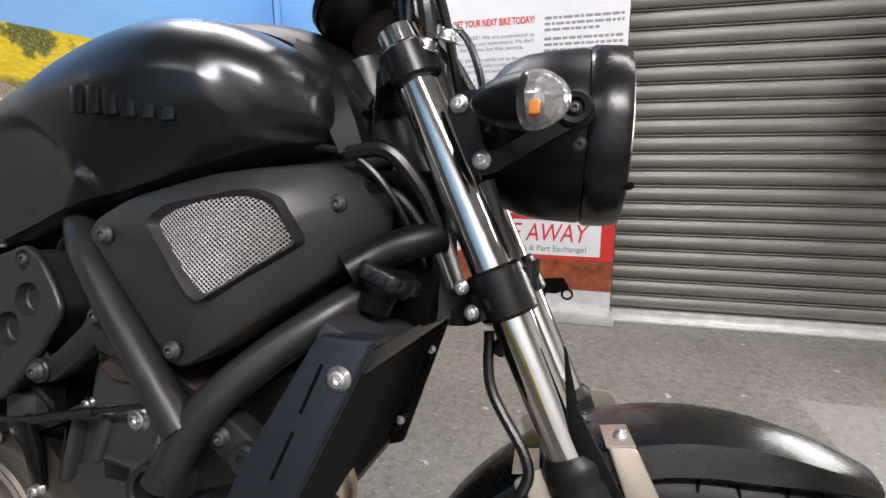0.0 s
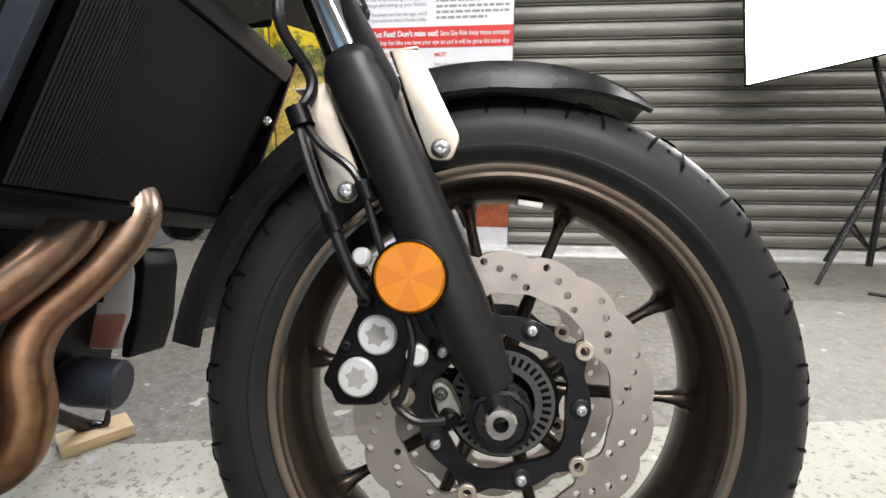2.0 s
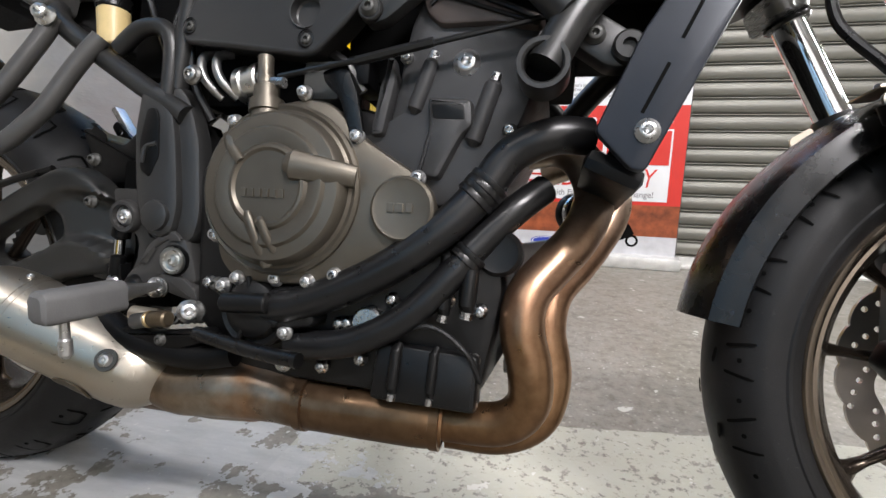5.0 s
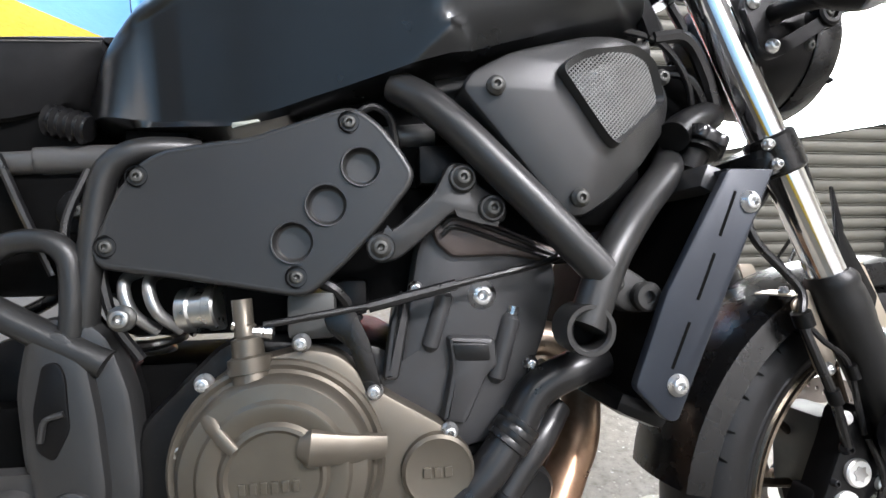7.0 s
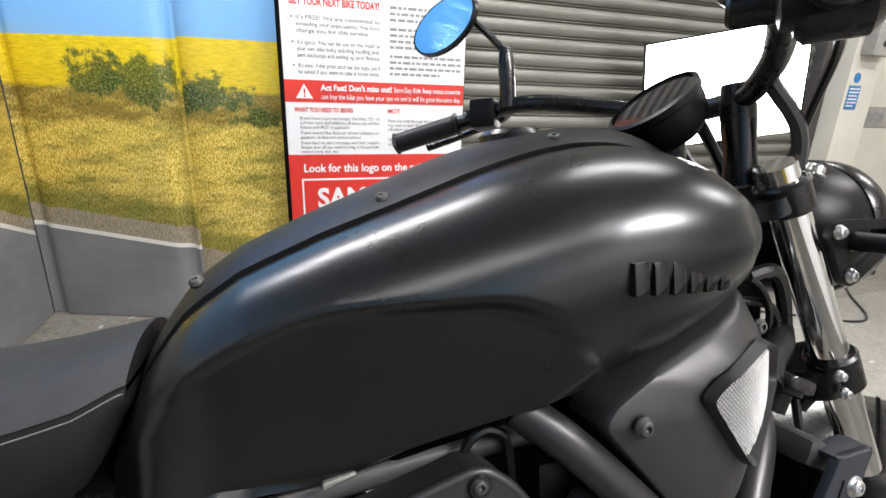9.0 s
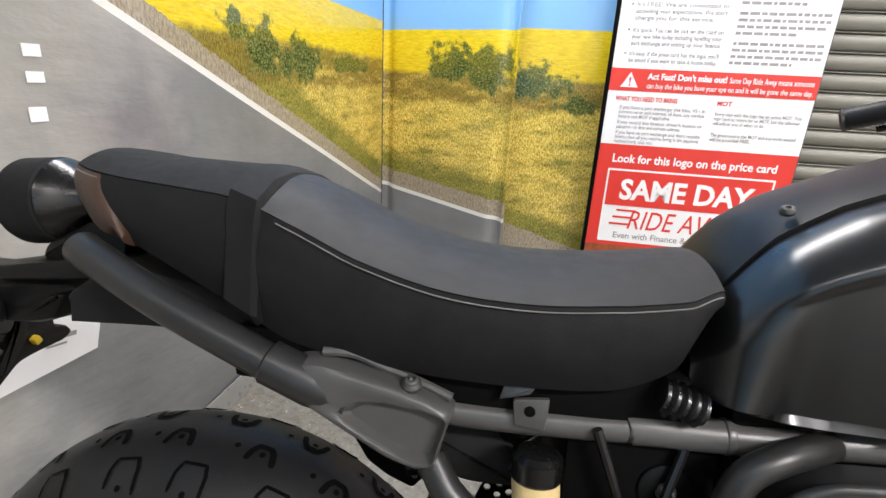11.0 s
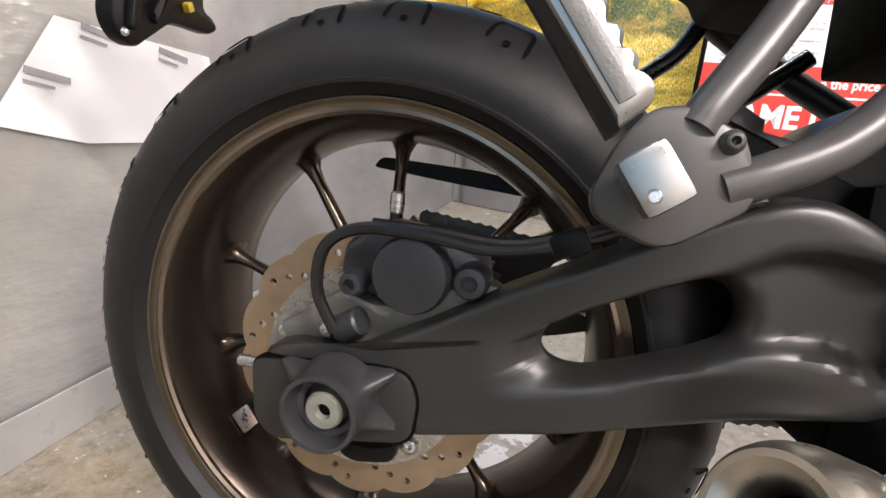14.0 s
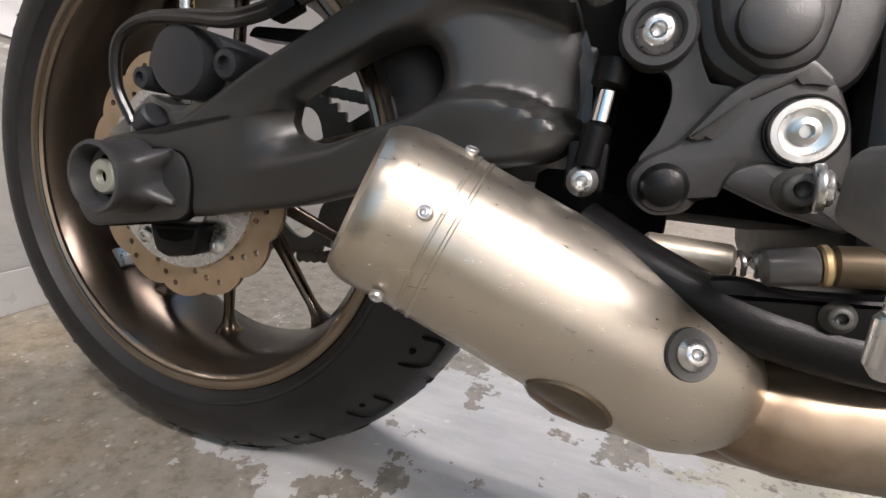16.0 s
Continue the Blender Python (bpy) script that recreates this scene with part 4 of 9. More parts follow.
    plate(bm, [(0.2 + 0.085 * math.cos(a), 0.1 + 0.025 * math.sin(a)) for a in np.linspace(0, 2 * math.pi, 28, endpoint=False)], 0.0016, 0.0006, 0.0003)
    part("oval_badge", bm, "print_blue", root, "blue oval badge", smooth=False)
    bm = bmesh.new()
    ring_plate(bm, [(0.2 + 0.079 * math.cos(a), 0.1 + 0.022 * math.sin(a)) for a in np.linspace(0, 2 * math.pi, 28, endpoint=False)],
               [(0.2 + 0.074 * math.cos(a), 0.1 + 0.019 * math.sin(a)) for a in np.linspace(0, 2 * math.pi, 28, endpoint=False)], 0.0004, -0.0002)
    part("badge_ring", bm, "print_white", root, "", smooth=False)
    return root


banner()


# ---- studio softbox on its stand ----
def softbox():
    root = tagged(empty("studio_softbox", (2.85, 1.62, 0)), "black studio softbox glowing white on a tripod stand", "studio light")
    bl, tl, tr, br = (Vector(p) for p in ((2.45, 1.75, 0.79), (2.38, 1.75, 1.29), (2.97, 1.38, 1.42), (3.04, 1.38, 0.92)))
    off = Vector((2.85, 1.62, 0))
    n = (br - bl).cross(tl - bl).normalized()
    bm = bmesh.new()
    mid = (bl + tl + tr + br) / 4
    front = [q - off for q in (bl, br, tr, tl)]
    back = [(q - mid) * 0.25 + mid - n * 0.26 - off for q in (bl, br, tr, tl)]
    lip = [q + n * 0.0 for q in front]
    loft(bm, [[(q - (mid - off)) * 1.03 + (mid - off) - n * 0.004 for q in front], back])
    part("shell", bm, "black", root, "black cloth reflector shell", smooth=False)
    bm = bmesh.new()
    bm.faces.new([bm.verts.new(q + n * 0.006) for q in lip])
    part("diffuser", bm, "softbox", root, "glowing white diffuser cloth", smooth=False)
    head = mid - n * 0.2 - off
    foot = Vector((0.10, 0.0, 0))
    bm = bmesh.new()
    sweep(bm, [foot + Vector((0, 0, 0.06)), Vector((foot.x, foot.y, 0.6)), head], [0.013, 0.012, 0.009], 10)
    part("pole", bm, "satin", root)
    for k in range(3):
        a = radians(205 + 120 * k)
        tip = foot + Vector((0.3 * math.cos(a), 0.3 * math.sin(a), 0.012))
        bm = bmesh.new()
        sweep(bm, [foot + Vector((0, 0, 0.5)), tip], 0.009, 8)
        part("leg", bm, "satin", root)
        bm = bmesh.new()
        sweep(bm, [foot + Vector((0, 0, 0.12)), foot + (tip - foot) * 0.55 + Vector((0, 0, 0.22))], 0.006, 8)
        part("brace", bm, "satin", root)
    bm = bmesh.new()
    cyl(bm, foot + Vector((0, 0, 0.46)), foot + Vector((0, 0, 0.54)), 0.02, seg=12)
    part("collar", bm, "satin", root)
    return root


softbox()


# ---- fittings on the pillar and wall ----
def fittings():
    root = tagged(empty("switch_box", (4.05, 1.775, 1.42)), "grey surface-mounted switch box with four buttons", "switch box")
    bm = bmesh.new()
    box(bm, (-0.06, -0.07, -0.09), (0.13, 0, 0.09), 0.008)
    part("body", bm, "grey_plastic", root)
    for dx in (0.02, 0.07):
        for dz in (-0.025, 0.03):
            bm = bmesh.new()
            cyl(bm, (dx, -0.07, dz), (dx, -0.082, dz), 0.016, seg=16)
            part("button", bm, "dark_metal", root)
    bm = bmesh.new()
    cyl(bm, (0.0, -0.03, 0.09), (0.0, -0.03, 1.5), 0.012, seg=10)
    tagged(part("conduit", bm, "grey_plastic", root), "")
    root = tagged(empty("safety_sign", (4.02, 1.779, 1.02)), "small blue safety notice on the pillar", "sign")
    bm = bmesh.new()
    box(bm, (-0.045, -0.003, 0.0), (0.06, -0.0005, 0.14))
    part("panel", bm, "blue_sign", root, smooth=False)
    bars(root, "print_white", -0.035, 0.05, 0.125, 6, 0.02, 0.009).location.y = -0.003
    bm = bmesh.new()
    plate(bm, circle(0.008, 0.185, 0.03, 24), -0.0005, -0.003, 0.001)
    part("symbol", bm, "blue_sign", root, smooth=False)
    root = tagged(empty("wall_plate", (4.35, 2.017, 0.9)), "pale grey lettered plate on the wall", "sign")
    bm = bmesh.new()
    box(bm, (0, -0.006, 0), (0.7, -0.0005, 0.14), 0.002)
    part("panel", bm, "grey_plastic", root)
    bars(root, "print_text", 0.04, 0.64, 0.1, 1, 0.05, 0.06).location.y = -0.0065
    root = tagged(empty("floor_ramp", (4.6, 1.1, 0)), "grey steel lift ramp standing on the floor", "ramp")
    bm = bmesh.new()
    loft(bm, [[(0, y, 0.0), (0.9, y, 0.0), (0.9, y, 0.42), (0.72, y, 0.42)] for y in (0, 0.5)])
    part("body", bm, "grey_machine", root, smooth=False)
    bm = bmesh.new()
    box(bm, (0.2, -0.004, 0.05), (0.5, 0, 0.12), 0.002)
    part("slot", bm, "black", root)
    root = tagged(empty("power_cable", (3.3, 1.0, 0)), "black power cable lying on the floor", "cable")
    bm = bmesh.new()
    sweep(bm, smooth_path([(-0.5, 0.4, 0.006), (-0.2, 0.2, 0.006), (0.1, 0.05, 0.006), (0.4, 0.3, 0.006), (0.75, 0.6, 0.006), (0.8, 0.75, 0.1), (0.72, 0.775, 0.32)], 8), 0.006, 8)
    part("cord", bm, "hose", root)


fittings()

# added ceiling tube fittings, out of view, each with its own lamp
for x, y, watts in ((0.15, -1.9, 0.28), (2.3, -1.75, 3.2), (0.05, 1.3, 1.3), (2.2, 0.9, 0.6), (4.4, 0.2, 0.9)):
    root = tagged(empty("ceiling_light", (x, y, 2.98)), "white fluorescent batten added on the ceiling, out of view", "ceiling light", "ceiling battens")
    bm = bmesh.new()
    box(bm, (-0.75, -0.06, -0.03), (0.75, 0.06, 0.018), 0.006)
    part("housing", bm, "alu_edge", root)
    bm = bmesh.new()
    cyl(bm, (-0.72, 0, -0.055), (0.72, 0, -0.055), 0.022, seg=10)
    part("tube", bm, "tube_light", root, "glowing fluorescent tube")
    lamp = area_lamp("batten_lamp", (x, y, 2.88), (x, y, 0), 1.4, 0.16, BATTEN_WATTS * watts, (1.02, 0.965, 0.97))

# ---- the motorcycle: x forward, y to its left, z up, leaning on its side stand ----
bike = tagged(empty("motorcycle", (0, -0.069, 0), (-12, 0, 0)), "matt black retro roadster motorcycle leaning on its side stand", "motorcycle")
FC, RC = Vector((1.405, 0, 0.300)), Vector((0, 0, 0.315))


def tyre_profile(r, half, bead, rim_half):
    """Rounded motorcycle tyre section from bead to bead."""
    out = []
    for k in range(-14, 15):
        a = k / 14 * 1.45
        out.append((r - half * 0.98 * (1 - math.cos(a)) * 0.86, half * math.sin(a)))
    top = out[0][0] - bead
    low = [(bead - 0.004, -rim_half * 0.96), (bead + top * 0.28, -half * 0.955), (bead + top * 0.34, -half * 0.985), (bead + top * 0.46, -half * 0.995), (bead + top * 0.52, -half * 0.975), (bead + top * 0.75, -half * 0.985)]
    return low + out + [(q, -h) for q, h in reversed(low)]


def grooves(parent, c, r, half, count, seed, hook):
    """Tread cuts: dark slots pressed into the tyre's shoulder, as thin shapes sunk in the rubber."""
    rng = random.Random(seed)
    bm = bmesh.new()

    def point(ang, lat):
        a = math.asin(max(-1, min(1, lat / half)))
        rr = r - half * 0.98 * (1 - math.cos(a)) * 0.86 + 0.0012 * math.cos(a)
        return Vector((c[0] + rr * math.cos(ang), c[1] + lat + 0.0012 * math.sin(a), c[2] + rr * math.sin(ang)))

    def slot(path, w):
        fine = [(p[0] + (q[0] - p[0]) * k / 5, p[1] + (q[1] - p[1]) * k / 5) for p, q in zip(path, path[1:]) for k in range(5)] + [path[-1]]
        pts = [point(*q) for q in fine]
        rows = []
        for i, q in enumerate(pts):
            t = (pts[min(i + 1, len(pts) - 1)] - pts[max(i - 1, 0)]).normalized()
            out = (q - Vector(c)).normalized()
            s = t.cross(out).normalized() * w * (0.55 if i in (0, len(pts) - 1) else 1)
            rows.append((bm.verts.new(q - s), bm.verts.new(q + s)))
        for (a, b), (d, e) in zip(rows, rows[1:]):
            bm.faces.new((a, b, e, d))

    for k in range(count):
        a0 = 2 * math.pi * (k + 0.15 * rng.random()) / count
        for s in (-1, 1):
            d = 0.0 if s < 0 else math.pi / count
            if hook:
                slot([(a0 + d, s * half * 0.84), (a0 + d + 0.006, s * half * 0.64), (a0 + d + 0.02, s * half * 0.54), (a0 + d + 0.1, s * half * 0.54), (a0 + d + 0.114, s * half * 0.64), (a0 + d + 0.118, s * half * 0.8)], 0.002)
                slot([(a0 + d + 0.12, s * half * 0.36), (a0 + d + 0.135, s * half * 0.2), (a0 + d + 0.15, s * half * 0.14), (a0 + d + 0.19, s * half * 0.14), (a0 + d + 0.205, s * half * 0.22), (a0 + d + 0.215, s * half * 0.36)], 0.0034)
            else:
                slot([(a0 + d + 0.01, s * half * 0.93), (a0 + d + 0.025, s * half * 0.72), (a0 + d + 0.03, s * half * 0.6)], 0.0017)
                slot([(a0 + d + 0.145, s * half * 0.93), (a0 + d + 0.13, s * half * 0.72), (a0 + d + 0.125, s * half * 0.6)], 0.0017)
                slot([(a0 + d + 0.05, s * half * 0.42), (a0 + d + 0.105, s * half * 0.36)], 0.0034)
            dots = [(0.06, 0.8), (0.168, 0.25), (0.262, 0.22)] if hook else [(0.078, 0.8), (0.225, 0.8)]
            for da, dl in dots:
                m = point(a0 + d + da, s * half * dl)
                along = (point(a0 + d + da + 0.01, s * half * dl) - m).normalized()
                over = (point(a0 + d + da, s * half * (dl + 0.03)) - m).normalized()
                size = 0.0034 if hook else 0.0026
                bm.faces.new([bm.verts.new(m + (along * math.cos(q) + over * math.sin(q)) * size) for q in np.linspace(0, 6.283, 8, endpoint=False)])
    return tagged(part("tread", bm, "black", parent, "dark tread cuts", smooth=False), kind="stuff")


def wave_disc(bm, c, y, r_out, r_in, waves, amp, thick, spots, hole_r, lug=0.0):
    """A brake disc with a scalloped edge and drilled holes."""
    n = waves * 12
    turn = np.linspace(0, 2 * math.pi, n, endpoint=False)
    edge = lambda a: 2 * abs(math.sin(waves * a / 2)) ** 0.7 - 1
    outer = [(c.x + (r_out + amp * edge(a)) * math.cos(a), c.z + (r_out + amp * edge(a)) * math.sin(a)) for a in turn]
    hole = [r_in + amp * 0.4 * math.cos(waves * a + 1) - lug * max(0.0, math.cos(5 * (a - radians(34)))) ** 6 for a in turn]
    inner = [(c.x + q * math.cos(a), c.z + q * math.sin(a)) for q, a in zip(hole, turn)]
    holes = [circle(c.x + q * math.cos(a), c.z + q * math.sin(a), hole_r, 10) for q, a in spots]
    return cut_plate(bm, outer, [inner] + holes, y + thick / 2, y - thick / 2)


def spokes(bm, c, r_hub, r_rim, y_hub, pairs, spread, start, w_in, w_out):
    for k in range(pairs):
        base = start + 2 * math.pi * k / pairs
        for s in (-1, 1):
            a0, a1 = base + s * spread * 0.55, base + s * spread
            p0 = Vector((c.x + r_hub * math.cos(a0), -y_hub * 0.2, c.z + r_hub * math.sin(a0)))
            p1 = Vector((c.x + r_rim * math.cos(a1), 0, c.z + r_rim * math.sin(a1)))
            mid = p0 * 0.5 + p1 * 0.5
            sweep(bm, [p0, mid, p1 * 0.82 + p0 * 0.18, p1 * 0.91 + p0 * 0.09, p1 * 0.97 + p0 * 0.03, p1], [w_in, (w_in + w_out) * 0.42, w_out * 0.86, w_out * 1.15, w_out * 1.9, w_out * 3.0], 12, up=(0, 1, 0), flat=1.25)


def wheel(name, label, c, r, half, rim_r, rim_half, start, hub_r, hook, seed):
    bm = bmesh.new()
    # well and both flanges
    prof = [(rim_r + 0.009, -rim_half), (rim_r + 0.009, -rim_half + 0.004), (rim_r + 0.001, -rim_half + 0.012), (rim_r - 0.004, -rim_half * 0.6), (rim_r - 0.012, -rim_half * 0.3),
            (rim_r - 0.012, rim_half * 0.3), (rim_r - 0.004, rim_half * 0.6), (rim_r + 0.001, rim_half - 0.012), (rim_r + 0.009, rim_half - 0.004), (rim_r + 0.009, rim_half),
            (rim_r - 0.004, rim_half + 0.001), (rim_r - 0.008, rim_half * 0.93), (rim_r - 0.017, rim_half * 0.75), (rim_r - 0.024, rim_half * 0.3), (rim_r - 0.026, 0), (rim_r - 0.024, -rim_half * 0.3),
            (rim_r - 0.017, -rim_half * 0.75), (rim_r - 0.008, -rim_half * 0.93), (rim_r - 0.004, -rim_half - 0.001)]
    lathe(bm, prof, c, seg=96, closed=True)
    rim = part(name, bm, "rim", bike, label)
    for s in (-1, 1):
        bm = bmesh.new()
        lathe(bm, [(rim_r + 0.0085, s * (rim_half - 0.004)), (rim_r + 0.009, s * (rim_half + 0.0005)), (rim_r + 0.0065, s * (rim_half + 0.003)), (rim_r + 0.002, s * (rim_half + 0.0026)), (rim_r - 0.001, s * (rim_half + 0.0008)), (rim_r - 0.0045, s * (rim_half + 0.0014)), (rim_r - 0.007, s * (rim_half - 0.001)), (rim_r - 0.0075, s * (rim_half - 0.006))], c, seg=120)
        part("rim_lip", bm, "rim_edge", rim, "lighter bronze rim lip, highlight put into its colour")
    bm = bmesh.new()
    spokes(bm, c, hub_r * 0.8, rim_r - 0.022, 0.03, 5, radians(15.5), start, 0.0088, 0.0064)
    part("spokes", bm, "rim", rim)
    bm = bmesh.new()
    lathe(bm, [(0.0, -0.045), (hub_r * 0.6, -0.045), (hub_r * 0.75, -0.035), (hub_r, -0.02), (hub_r, 0.02), (hub_r * 0.75, 0.035), (hub_r * 0.6, 0.045), (0, 0.045)], c, seg=32)
    part("hub", bm, "carrier", rim)
    bm = bmesh.new()
    lathe(bm, tyre_profile(r, half, rim_r + 0.008, rim_half), c, seg=120)
    tyre = part("tyre", bm, "rubber", rim, "black road tyre with tread cuts")
    grooves(rim, c, r, half, 22 if hook else 21, seed, hook)
    # balance weight and valve
    a = radians(-107 if not hook else -144)
    v0 = Vector((c.x + (rim_r - 0.026) * math.cos(a), 0.0, c.z + (rim_r - 0.026) * math.sin(a)))
    d = (Vector(c) - v0).normalized()
    bm = bmesh.new()
    sweep(bm, [v0, v0 + d * 0.012, v0 + d * 0.014, v0 + d * 0.026, v0 + d * 0.028, v0 + d * 0.036], [0.007, 0.006, 0.0045, 0.0045, 0.0055, 0.005], 10)
    part("valve", bm, "hose", rim, "rubber tyre valve with cap")
    a = radians(82 if not hook else -142)
    q = Vector((c.x + (rim_r - 0.0265) * math.cos(a), -rim_half * 0.35, c.z + (rim_r - 0.0265) * math.sin(a)))
    bm = bmesh.new()
    box(bm, (-0.012, -0.01, -0.003), (0.012, 0.01, 0.003), 0.001, Matrix.Translation(q) @ Matrix.Rotation(-a + radians(90), 4, "Y"))
    part("balance_weight", bm, "polished", rim, "silver stick-on balance weight")
    return rim


FR = wheel("front_wheel", "dark bronze ten-spoke front wheel", FC, 0.2965, 0.057, 0.2135, 0.05, radians(13.5), 0.045, False, 3)
RR = wheel("rear_wheel", "dark bronze ten-spoke rear wheel", RC, 0.315, 0.087, 0.2185, 0.075, radians(106), 0.05, True, 5)

# front brake discs
def front_disc(y, parent):
    bm = bmesh.new()
    spots = [(0.1075 + 0.0225 * (k % 4) / 3, 2 * math.pi * (k + 0.3) / 56) for k in range(56)]
    wave_disc(bm, FC, y, 0.1365, 0.1005, 18, 0.0025, 0.0045, spots, 0.0035, 0.0115)
    d = part("brake_disc", bm, "disc", parent, "drilled wavy steel brake disc")
    bm = bmesh.new()
    n = 100
    outer = []
    for k in range(n):
        a = 2 * math.pi * k / n
        w = math.cos(5 * (a - radians(34)))
        rr = 0.0785 + 0.012 * max(0, w) ** 3 + 0.002 * max(0, -w)
        outer.append((FC.x + rr * math.cos(a), FC.z + rr * math.sin(a)))
    ring_plate(bm, outer, [(FC.x + (0.062 + 0.004 * math.cos(5 * (2 * math.pi * k / n - radians(34)))) * math.cos(2 * math.pi * k / n), FC.z + (0.062 + 0.004 * math.cos(5 * (2 * math.pi * k / n - radians(34)))) * math.sin(2 * math.pi * k / n)) for k in range(n)], y + 0.003, y - 0.005)
    part("carrier", bm, "carrier", d, "black disc carrier")
    for k in range(5):
        a = radians(34 + 72 * k)
        bm = bmesh.new()
        lathe(bm, [(0.0088, -0.002), (0.0088, -0.008), (0.0078, -0.009), (0.0046, -0.009), (0.004, -0.0075), (0.0038, -0.003), (0, -0.003)], (FC.x + 0.0885 * math.cos(a), y, FC.z + 0.0885 * math.sin(a)), seg=22)
        part("float_button", bm, "alu", d, "champagne float button")
        a = radians(69 + 72 * k)
        bolt((FC.x + 0.0715 * math.cos(a), y - 0.004, FC.z + 0.0715 * math.sin(a)), d, 0.005, "silver")
        a = radians(69 + 72 * k)
        bm = bmesh.new()
        lathe(bm, [(0.0095, -0.003), (0.0095, -0.0058), (0.0082, -0.0066), (0.0, -0.0066)], (FC.x + 0.0715 * math.cos(a), y, FC.z + 0.0715 * math.sin(a)), seg=20)
        part("bolt_seat", bm, "carrier", d)
    return d


front_disc(-0.052, FR)
front_disc(0.052, FR)
bm = bmesh.new()
n = 96
ring_plate(bm, circle(FC.x, FC.z, 0.048, n), circle(FC.x, FC.z, 0.03, n), -0.056, -0.059)
ring = part("sensor_ring", bm, "dark_metal", FR, "slotted wheel-speed sensor ring")
bm = bmesh.new()
for k in range(38):
    a = 2 * math.pi * k / 38
    box(bm, (-0.004, -0.0003, -0.0017), (0.004, 0.0003, 0.0017), 0, Matrix.Translation((FC.x + 0.0405 * math.cos(a), -0.0592, FC.z + 0.0405 * math.sin(a))) @ Matrix.Rotation(-a, 4, "Y"))
tagged(part("ring_slot", bm, "black", ring, smooth=False), kind="stuff")
bm = bmesh.new()
plate(bm, circle(FC.x, FC.z, 0.053, 40), -0.045, -0.05, 0.001)
part("hub_cover", bm, "black", FR)

# ---- fork ----
def fork_x(z):
    return 1.116 + (0.937 - z) * 0.4614


for y, side in ((-0.094, -1), (0.094, 1)):
    P = lambda z: Vector((fork_x(z), y, z))
    bm = bmesh.new()
    sweep(bm, [P(0.985), P(0.59)], 0.0205, 28)
    leg = part("fork_stanchion", bm, "chrome", bike, "polished chrome fork tube")
    bm = bmesh.new()
    sweep(bm, [P(0.604), P(0.598), P(0.592), P(0.585), P(0.578), P(0.565), P(0.553), P(0.54), P(0.40), P(0.355), P(0.325)],
          [0.0225, 0.0265, 0.0285, 0.0268, 0.0285, 0.029, 0.0285, 0.0268, 0.0262, 0.023, 0.019], 28)
    low = part("fork_slider", bm, "fork_lower", bike, "satin black fork lower leg")
    bm = bmesh.new()
    sweep(bm, [P(0.40) + Vector((0.012, 0, 0)), P(0.335), Vector((FC.x, y, FC.z))], [0.012, 0.015, 0.016], 14)
    part("axle_boss", bm, "satin", low)
    bm = bmesh.new()
    lathe(bm, [(0.0, 0.018), (0.028, 0.018), (0.0285, -0.008), (0.0265, -0.0135), (0.0235, -0.0145), (0.0215, -0.0115), (0.0, -0.0115)], (FC.x, y, FC.z), seg=10)
    part("axle_clamp", bm, "satin", low)
    for z0, z1, r in ((0.765, 0.722, 0.0275), (0.968, 0.935, 0.027)):
        bm = bmesh.new()
        sweep(bm, [P(z0), P(z0 - 0.003), P(z1 + 0.003), P(z1)], [r - 0.003, r, r, r - 0.003], 28)
        part("fork_clamp", bm, "satin", bike, "black fork clamp")
bm = bmesh.new()
lathe(bm, [(0.0135, -0.1), (0.0135, -0.1125), (0.012, -0.1145), (0.0065, -0.1145), (0.006, -0.113), (0.0058, -0.104), (0, -0.104)], (FC.x, 0, FC.z), seg=12)
ax = part("front_axle", bm, "chrome", bike, "chromed hexagon axle end")
bm = bmesh.new()
lathe(bm, [(0.0057, -0.108), (0, -0.108)], (FC.x, 0, FC.z), seg=12)
part("axle_socket", bm, "black", ax)

# ---- front mudguard with its stays ----
def mudguard():
    rings = []
    for k in range(33):
        t = k / 32
        a = radians(171.5 - 108 * t)
        wid = 0.07 - 0.008 * abs(t - 0.5) * 2 - (0.02 * ((t - 0.86) / 0.14) ** 1.5 if t > 0.86 else 0)
        r0 = 0.326 - 0.004 * t
        outer = []
        skirt = 0.024 * (1 - 0.85 * max(0.0, (t - 0.8) / 0.2))
        for q in (-1, -0.985, -0.95, -0.915, -0.88, -0.8, -0.6, -0.3, 0, 0.3, 0.6, 0.8, 0.88, 0.915, 0.95, 0.985, 1):
            drop = 0.013 * q * q + skirt * max(0.0, (abs(q) - 0.9) / 0.1) ** 0.8
            outer.append(Vector((FC.x + (r0 - drop) * math.cos(a), wid * q, FC.z + (r0 - drop) * math.sin(a))))
        inner = [Vector((FC.x + ((p - FC).length_squared ** 0.5) * 0 + (p.x - FC.x) * 0.989, p.y * 0.95, FC.z + (p.z - FC.z) * 0.989)) for p in reversed(outer)]
        rings.append(outer + inner)
    bm = bmesh.new()
    loft(bm, rings)
    g = part("front_mudguard", bm, "satin", bike, "satin black front mudguard")
    return g


guard = mudguard()
for ob in (FR, guard):
    ob.matrix_basis = Matrix.Translation(FC) @ Matrix.Rotation(radians(2.5), 4, "Z") @ Matrix.Translation(-FC)
for y in (-0.083, 0.083):
    s = -1 if y < 0 else 1
    for name, pts in (("front_stay", [(1.300, 0.612), (1.325, 0.612), (1.363, 0.535), (1.355, 0.516), (1.337, 0.516), (1.330, 0.532)]),
                      ("rear_stay", [(1.218, 0.568), (1.243, 0.585), (1.279, 0.495), (1.27, 0.478), (1.256, 0.478), (1.249, 0.49)])):
        bm = bmesh.new()
